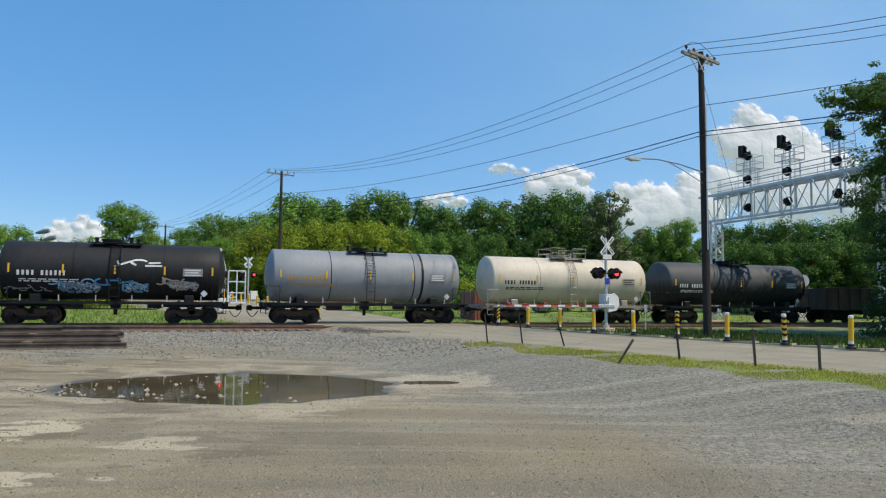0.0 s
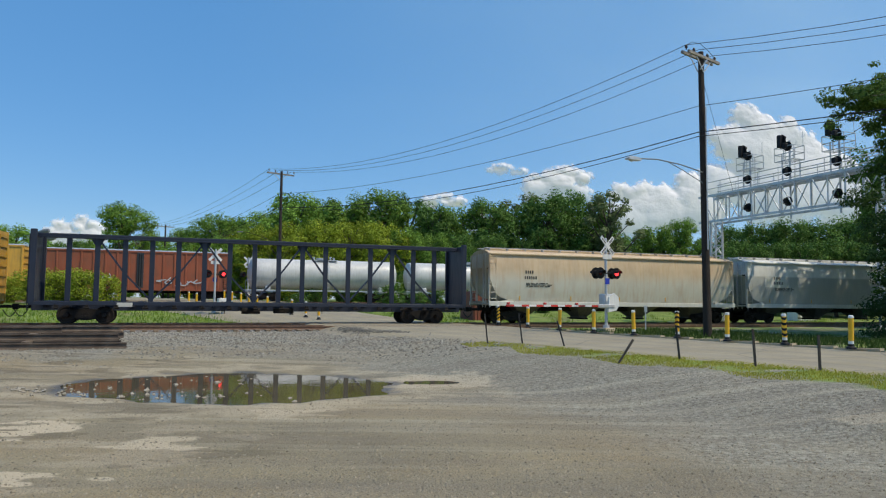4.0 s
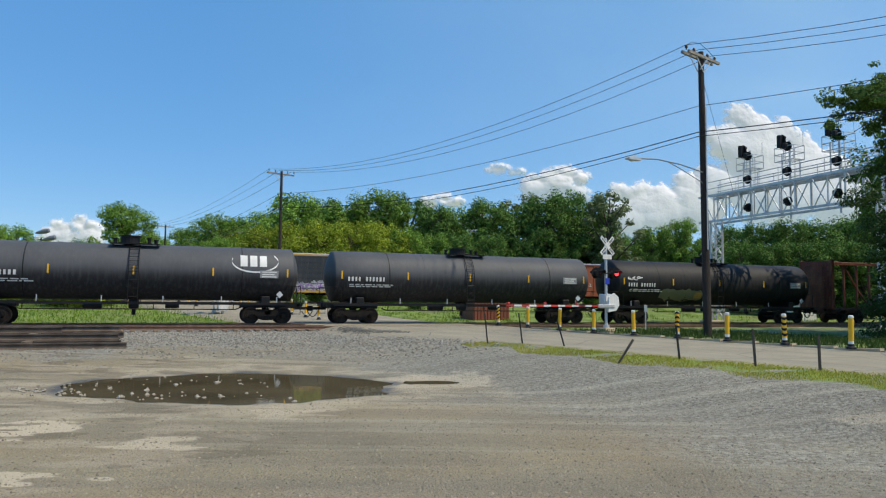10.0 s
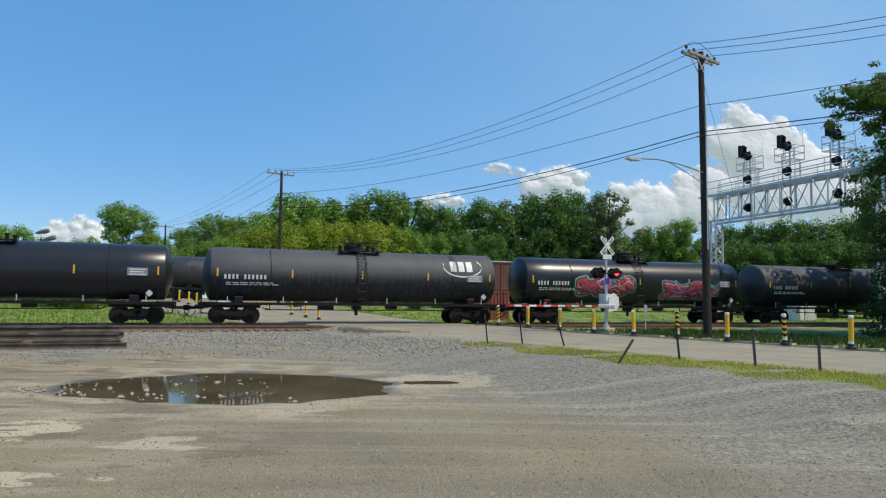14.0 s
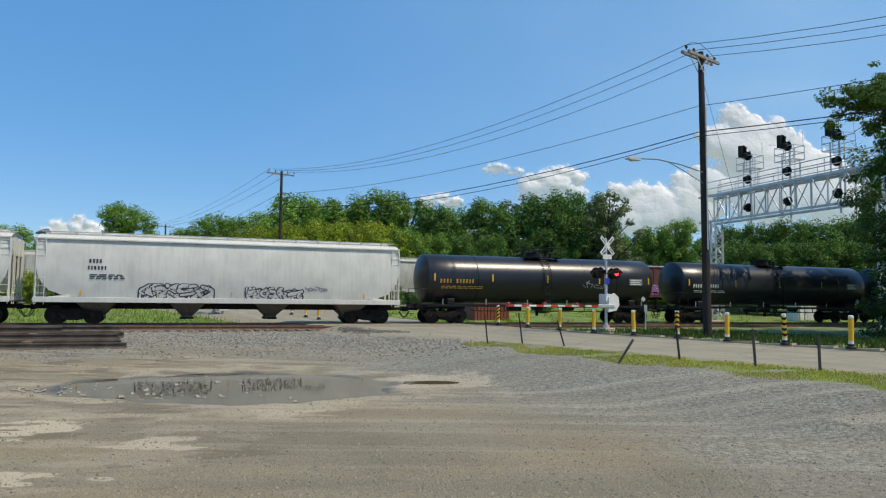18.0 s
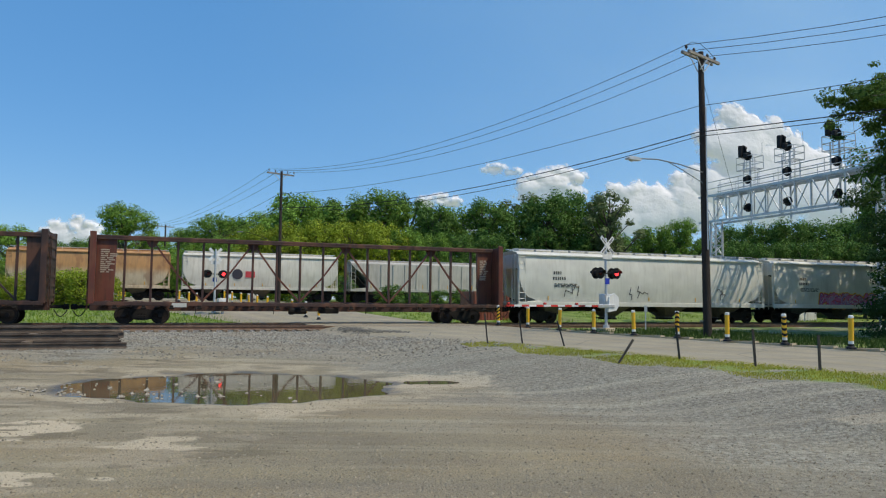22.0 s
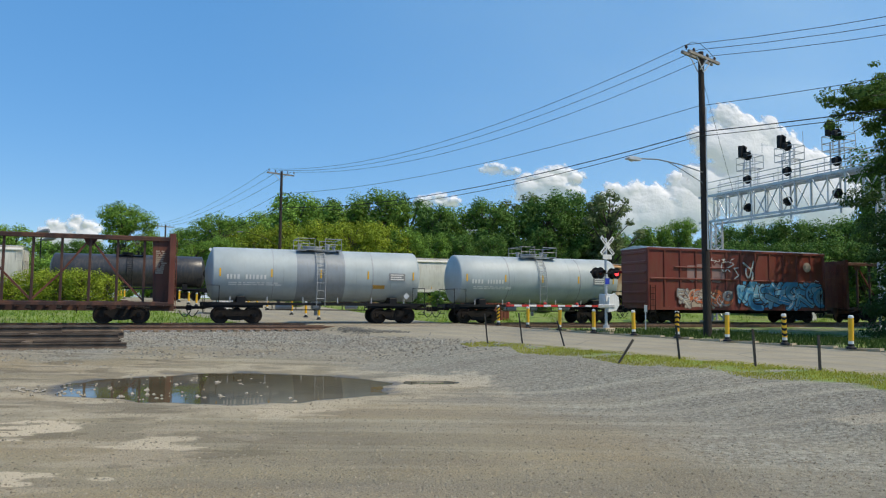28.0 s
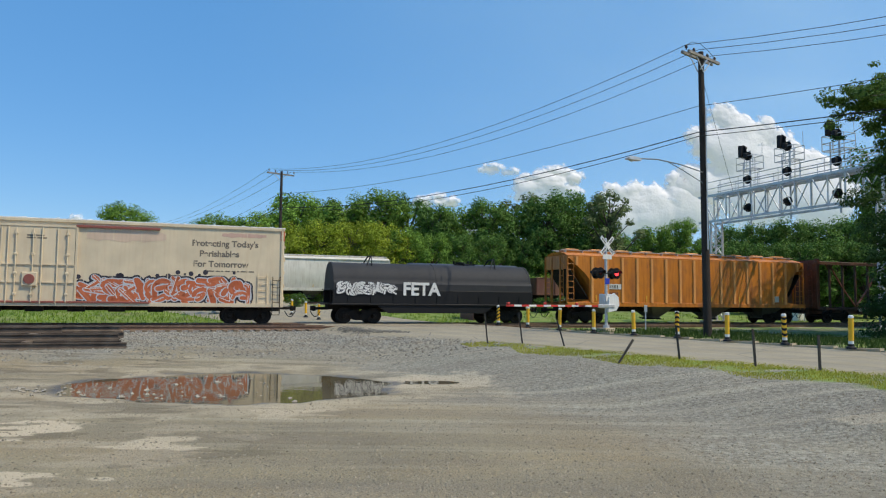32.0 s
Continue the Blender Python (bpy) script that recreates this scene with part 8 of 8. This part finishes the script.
def build_grass():
    rng = random.Random(9)
    spots = []
    while len(spots) < 42000:
        q, o = rng.uniform(-13, 22.5), rng.uniform(13.4, 17.4)
        p = road_at(q, o)
        e = road_edge(q)
        lim = 14.3 + 0.02 * p.dot(N) + 0.9 * noise.noise((p.x * 0.5, p.y * 0.5, 2))
        if o > lim - 0.2 * q / 25 and o < e + 0.1 * rng.random() and noise.noise((p.x * 1.1, p.y * 1.1, 5)) + 0.3 * rng.random() > -0.12:
            spots.append((p.x, p.y, ground_z(p.x, p.y)))
    grass = foliage("verge_grass", (0.33, 0.34, 0.035), (0.58, 0.55, 0.12), 0.4)
    weed = foliage("rank_weeds", (0.028, 0.065, 0.014), (0.085, 0.135, 0.032), 0.3)
    blades("verge_grass", spots, 0.055, 0.011, grass, "short yellowish grass on the verge beside the road", 1)
    spots = []
    while len(spots) < 16000:
        q, o = rng.uniform(-10, 29), rng.uniform(24.3, 33)
        p = road_at(q, o)
        if p.dot(N) < 35.5 and noise.noise((p.x * 0.7, p.y * 0.7, 5)) > -0.2 - (o - 24) * 0.03:
            spots.append((p.x, p.y, ground_z(p.x, p.y)))
    blades("roadside_weeds", spots, 0.22, 0.024, weed, "rank green weeds behind the kerb", 2)
    spots = []
    while len(spots) < 14000:
        s, n = rng.uniform(-40, 60), rng.uniform(46.8, 66)
        p = at(s, n)
        if not crossing(s, n) and (rng.random() < 0.8 if s < 5 else noise.noise((p.x * 0.5, p.y * 0.5, 5)) > (-0.1 if s < 24 else 0.2)):
            spots.append((p.x, p.y, ground_z(p.x, p.y)))
    blades("meadow_grass", spots, 0.22, 0.03, foliage("meadow_grass", (0.10, 0.19, 0.022), (0.27, 0.40, 0.06), 0.4), "bright tall grass between the tracks", 3)


def loose_stone(name, dark, light):
    m, nt, ln, b = material(name)
    g = nt.new("ShaderNodeNewGeometry")
    c = mixed(nt, ln, dark, light, g.outputs["Random Per Island"])
    c = mixed(nt, ln, c, (0.3, 0.22, 0.13), times(nt, ln, noisy(nt, ln, 0.8, 4), 0.35))
    ln.new(c, b.inputs["Base Color"])
    b.inputs["Roughness"].default_value = 0.9
    bumped(nt, ln, b, noisy(nt, ln, 40, 3), 0.3, 0.01)
    return m


def build_stones():
    """Loose stones: ballast along the shoulder, pebbles on the lot and pale rocks in the puddle."""
    rng = random.Random(6)
    m = Mesh()

    def stone(mesh, x, y, z, r):
        vs = []
        for dx, dy, dz in ((1, 0, 0), (-1, 0, 0), (0, 1, 0), (0, -1, 0), (0, 0, 1), (0, 0, -1)):
            k = r * rng.uniform(0.6, 1.2)
            vs.append((x + dx * k + rng.uniform(-.3, .3) * r, y + dy * k + rng.uniform(-.3, .3) * r, z + dz * k * 0.75))
        mesh.add(vs, [(0, 2, 4), (2, 1, 4), (1, 3, 4), (3, 0, 4), (2, 0, 5), (1, 2, 5), (3, 1, 5), (0, 3, 5)])

    for _ in range(40000):
        s, n = rng.uniform(-22, 15), 21.0 + 15.9 * rng.random() ** 0.6
        near_road = max(0.0, (at(s, n).dot(ROAD_OUT) - 8.0) * 0.15)
        if crossing(s, n) or n < 29 and rng.random() > 0.25 + 0.5 * noise.noise((s * 0.4, n * 0.4, 1)) + (n - 26.5) * 0.16 + near_road:
            continue
        p = at(s, n)
        zb = max(ground_z(p.x, p.y), min(0.035, RAIL_Z - 0.53 + max(0.0, (n - 34.5) / 1.5) * 0.26)) if n > 34.5 else ground_z(p.x, p.y)
        stone(m, p.x, p.y, zb + 0.005, rng.uniform(0.018, 0.06))
    grit = loose_stone("loose_ballast_stone", (0.09, 0.087, 0.075), (0.40, 0.385, 0.33))
    tagged(structure("ballast_stones", m, grit, "loose grey ballast stones spread below the track", "stones"), kind="stuff")
    m = Mesh()
    for _ in range(30000):
        y = 4.5 + 20 * rng.random() ** 1.5
        x = rng.uniform(-0.68, 0.68) * y
        o = ROAD_OUT.x * x + ROAD_OUT.y * y
        if o > 14:
            continue
        z = ground_z(x, y)
        if z < lot_z(N.x * x + N.y * y, o) - 0.03:
            continue
        stone(m, x, y, z, rng.choice((0.006, 0.008, 0.01, 0.013, 0.018, 0.026)))
    pebble = loose_stone("lot_pebble", (0.13, 0.115, 0.08), (0.38, 0.33, 0.24))
    tagged(structure("pebbles", m, pebble, "small pebbles scattered over the gravel lot", "stones"), kind="stuff")
    pale = rough_material("pale_puddle_rock", (0.33, 0.29, 0.23), (0.48, 0.43, 0.35), 4, 30, 0.85, 0.4)
    rocks = []
    for px, py, r in ((222, 700, 0.13), (268, 686, 0.12), (270, 694, 0.09), (243, 692, 0.09), (205, 683, 0.09), (392, 673, 0.11), (318, 677, 0.08), (358, 697, 0.1), (398, 697, 0.09), (520, 700, 0.08), (528, 706, 0.1), (432, 675, 0.06),
                      (150, 690, 0.07), (180, 676, 0.05), (300, 664, 0.06), (372, 663, 0.05), (45, 690, 0.1), (60, 691, 0.09), (75, 692, 0.1), (88, 690, 0.08), (52, 694, 0.07), (240, 663, 0.06), (450, 667, 0.05), (330, 690, 0.05), (285, 700, 0.06)):
        rocks.append((px, py, r))
    for _ in range(46):
        g, f = rng.uniform(0, 6.28), math.sqrt(rng.uniform(0.1, 1.0))
        rocks.append((300 + 215 * f * math.cos(g), 684 + 19 * f * math.sin(g), rng.choice((0.03, 0.035, 0.045, 0.06))))
    for _ in range(34):
        rocks.append((rng.gauss(85, 34), rng.gauss(690, 5), rng.choice((0.03, 0.04, 0.05, 0.07))))
    for px, py, r in rocks:
        hz = 532 + 0.0105 * (px - 784)
        y = (1.72 + LOT_DROP) * 1275 / (py - hz)
        x = y * (px - 784) / 1275
        k = Mesh()
        r *= 0.72
        stone(k, 0, 0, 0, r)
        for _ in range(2):
            stone(k, rng.uniform(-.5, .5) * r, rng.uniform(-.5, .5) * r, 0.1 * r, r * 0.8)
        ob = new("rock", k.data("rock", pale))
        ob.matrix_basis = pose(x, y, max(ground_z(x, y), -0.075 - LOT_DROP) + 0.02)
        tagged(ob, "pale broken rock lying in the puddle", "rock", group="rocks in the puddle")


# ---- clouds, far off ----
CLOUDS = []


def cloud_material():
    """Sunlit vapour with an added even glow on a far, deeply bulging sheet: crisp heads, frayed by fine noise, and thin
    lower parts.
    """
    m, nt, ln, b = material("cloud_white")
    at_ = nt.new("ShaderNodeAttribute")
    at_.attribute_name = "vapour"
    thin = nt.new("ShaderNodeAttribute")
    thin.attribute_name = "depth"
    big = noisy(nt, ln, 0.013, 7, lo=0.25, hi=0.75)
    fine = noisy(nt, ln, 0.05, 8, lo=0.25, hi=0.75)
    body = plus(nt, ln, at_.outputs["Fac"], times(nt, ln, plus(nt, ln, fine, -0.5), 0.30))
    body = plus(nt, ln, body, times(nt, ln, plus(nt, ln, big, -0.5), 0.22))
    alpha = times(nt, ln, stepped(nt, ln, body, -0.02, 0.34), thin.outputs["Fac"])
    b.inputs["Base Color"].default_value = (0.62, 0.60, 0.60, 1)
    b.inputs["Roughness"].default_value = 1.0
    b.inputs["Specular IOR Level"].default_value = 0.0
    # added glow, as sun on the sheet alone stays too dim for white
    b.inputs["Emission Color"].default_value = (0.86, 0.89, 0.95, 1)
    b.inputs["Emission Strength"].default_value = 0.27
    bumped(nt, ln, b, plus(nt, ln, big, times(nt, ln, fine, 0.3)), 0.16, 26)
    ln.new(alpha, b.inputs["Alpha"])
    return m


CLOUD_MAT = cloud_material()


def cloud(puffs, seed, drift, label="white cumulus cloud low in the sky", base=0.55):
    """Puffs of (column, row, half width, half height) in the far sky, each sprouting smaller heads; base: how solid the lower edge stays."""
    dist = 2400.0
    rng = random.Random(seed)
    k = dist / 1275
    heads = [(a, b, c, d) for a, b, c, d in puffs]
    for level in range(2):
        for a, b, c, d in heads[:]:
            if min(c, d) < 6:
                continue
            for _ in range(7 if level == 0 else 3):
                g = rng.uniform(-0.25, math.pi + 0.25)
                f = rng.uniform(0.26, 0.42)
                heads.append((a + c * 0.86 * math.cos(g), b - d * 0.86 * math.sin(g), c * f, (c + d) / 2 * f))
    px = sum(p[0] for p in puffs) / len(puffs)
    x0, x1 = min(p[0] - 1.3 * p[2] for p in heads), max(p[0] + 1.3 * p[2] for p in heads)
    y0, y1 = min(p[1] - 1.3 * p[3] for p in heads), max(p[1] + 1.3 * p[3] for p in heads)
    hz = 532 + 0.0105 * (px - 784)
    step = 2.0
    cols, rows = int((x1 - x0) / step) + 1, int((y1 - y0) / step) + 1
    X, Y = np.meshgrid(x0 + step * np.arange(cols), y0 + step * np.arange(rows))
    cover, swell = np.full_like(X, -1.0), np.zeros_like(X)
    for cx, cy, rx, ry in heads:
        e = ((X - cx) / rx) ** 2 + ((Y - cy) / ry) ** 2
        size = min(rx, ry)
        cover = np.maximum(cover, (1 - np.sqrt(e)) * min(1.0, size / 22))
        swell += np.exp(0.2 * np.sqrt(np.clip(1 - e, 0, 1)) * size * 0.5) - 1
    bulge = np.log1p(swell) / 0.2
    low = np.clip((Y - (y0 + 0.45 * (y1 - y0))) / (0.5 * (y1 - y0)), 0, 1)
    depth = 1 - (1 - base) * low
    me = bpy.data.meshes.new("cloud")
    vs = np.stack([(X - px) * k, -bulge * k, (hz - Y) * k], -1).reshape(-1, 3)
    fs = [(j * cols + i, j * cols + i + 1, (j + 1) * cols + i + 1, (j + 1) * cols + i) for j in range(rows - 1) for i in range(cols - 1)]
    me.from_pydata(vs.tolist(), [], fs)
    for name, values in (("vapour", cover), ("depth", depth)):
        me.attributes.new(name, "FLOAT", "POINT").data.foreach_set("value", values.ravel().astype(np.float32))
    me.shade_smooth()
    me.materials.append(CLOUD_MAT)
    ob = tagged(new("cloud", me), label, "cloud", kind="structure")
    x = (px - 784) * k
    ob.matrix_basis = pose(x, dist, EYE[2])
    CLOUDS.append((ob, x, dist, EYE[2], drift * k))


def build_veil():
    """A thin glowing sheet as high cirrus, with faint streaks, added to whiten and brighten the sky towards the sun."""
    m, nt, ln, b = material("cirrus_glow_veil")
    at_ = nt.new("ShaderNodeAttribute")
    at_.attribute_name = "vapour"
    streak = noisy(nt, ln, 0.0016, 6, stretch=(0.5, 1, 1.6), lo=0.3, hi=0.7)
    fac = plus(nt, ln, times(nt, ln, streak, 0.5), 0.7)
    b.inputs["Base Color"].default_value = (0.7, 0.72, 0.74, 1)
    b.inputs["Specular IOR Level"].default_value = 0.0
    # the glow, denser to the right, lifts the sky's brightness there
    b.inputs["Emission Color"].default_value, b.inputs["Emission Strength"].default_value = (0.70, 0.98, 0.97, 1), 0.52
    ln.new(times(nt, ln, at_.outputs["Fac"], fac), b.inputs["Alpha"])
    xs, zs = np.linspace(-1400, 4200, 57), np.linspace(-60, 2600, 28)
    X, Z = np.meshgrid(xs, zs)
    dens = 0.21 * np.clip((X + 1250) / 3000, 0, 1) ** 1.25
    me = bpy.data.meshes.new("cirrus")
    me.from_pydata(np.stack([X, 0.00004 * X * X, Z], -1).reshape(-1, 3).tolist(), [], [(j * 57 + i, j * 57 + i + 1, (j + 1) * 57 + i + 1, (j + 1) * 57 + i) for j in range(27) for i in range(56)])
    me.attributes.new("vapour", "FLOAT", "POINT").data.foreach_set("value", dens.ravel().astype(np.float32))
    me.materials.append(m)
    ob = tagged(new("cirrus", me), "thin glowing veil of cirrus that brightens the sky", "cloud", kind="structure")
    ob.matrix_basis = pose(0, 3300, 0)


build_crossing()
build_poles()
build_signal_bridge()
build_trackside()
build_trees()
build_grass()
build_stones()
build_veil()
cloud(((1326, 204, 26, 27), (1352, 222, 30, 28), (1398, 238, 38, 30), (1432, 262, 32, 32), (1298, 248, 34, 32), (1345, 275, 62, 50), (1420, 305, 62, 48), (1482, 305, 45, 36), (1285, 335, 48, 42), (1387, 350, 95, 62),
       (1492, 355, 75, 60)), 3, -45, "towering white cumulus cloud", 0.8)
cloud(((1222, 330, 26, 26), (1150, 352, 45, 26), (1110, 346, 30, 20), (1190, 378, 60, 38), (1120, 390, 50, 35), (1245, 370, 40, 50)), 5, -18, base=0.8)
cloud(((1000, 316, 40, 20), (958, 326, 30, 18), (1035, 312, 18, 11), (985, 345, 58, 22)), 7, -18, base=0.5)
cloud(((885, 300, 24, 11), (915, 305, 20, 9)), 8, -18, "small thin puff of cloud", 0.4)
cloud(((790, 356, 30, 11), (765, 362, 26, 11), (812, 360, 18, 9), (850, 400, 30, 20)), 9, -14)
cloud(((632, 380, 20, 12), (660, 385, 20, 10)), 10, -8, "small white puff of cloud")
cloud(((145, 396, 20, 15), (113, 408, 32, 17), (165, 415, 26, 22), (130, 430, 55, 22)), 11, -12, base=0.8)


# ---- movement ----
SPEEDS = [(0, 17.0), (9, 17.25), (20, 17.2), (24, 16.95), (32, 17.05)]


def run(t):
    """How far the freight train has gone after t seconds."""
    ts = np.linspace(0, t, 200)
    v = np.interp(ts, [p[0] for p in SPEEDS], [p[1] for p in SPEEDS])
    return float(np.sum((v[1:] + v[:-1]) / 2 * np.diff(ts)))


def motions():
    turn = pose(0, 0, 0, 0, 0, TURN)
    for car, s in TRAIN:
        walk(car, [(t, Matrix.Translation(at(s + run(t), MAIN_TRACK, RAIL_Z)) @ turn) for t in (0, 4, 8, 12, 16, 20, 24, 28, 32)])
    # the wheels roll; each set is keyed closely while its car is near
    for train, speed, step in ((TRAIN, 17.15, 1), (BACK_TRAIN, 8.42, 2)):
        places = {car.name: s for car, s in train}
        for wheel, car in WHEELS:
            if car.name not in places:
                continue
            rest = wheel.matrix_basis.copy()
            s = places[car.name] + wheel.parent.matrix_basis.translation.x + rest.translation.x
            f0, f1 = max(0, int((-32 - s) / speed * FPS)), min(32 * FPS, int((58 - s) / speed * FPS))
            if f1 <= f0 + step:
                continue
            rows = [(0.0, rest)] if f0 else []
            for f in range(f0, f1 + 1, step):
                rows.append((f / FPS, rest @ Matrix.Rotation((f - f0) / FPS * speed / 0.457, 4, "Y")))
            if rows[-1][0] < 31.99:
                rows.append((32.0, rows[-1][1]))
            walk(wheel, rows)
    for car, s in BACK_TRAIN:
        walk(car, [(t, Matrix.Translation(at(s + 8.42 * t, BACK_TRACK, BACK_Z)) @ turn) for t in (0, 8, 16, 24, 32)])

    for ob, x, y, z, drift in CLOUDS:
        walk(ob, [(0, pose(x, y, z)), (32, pose(x + drift, y, z))])


motions()
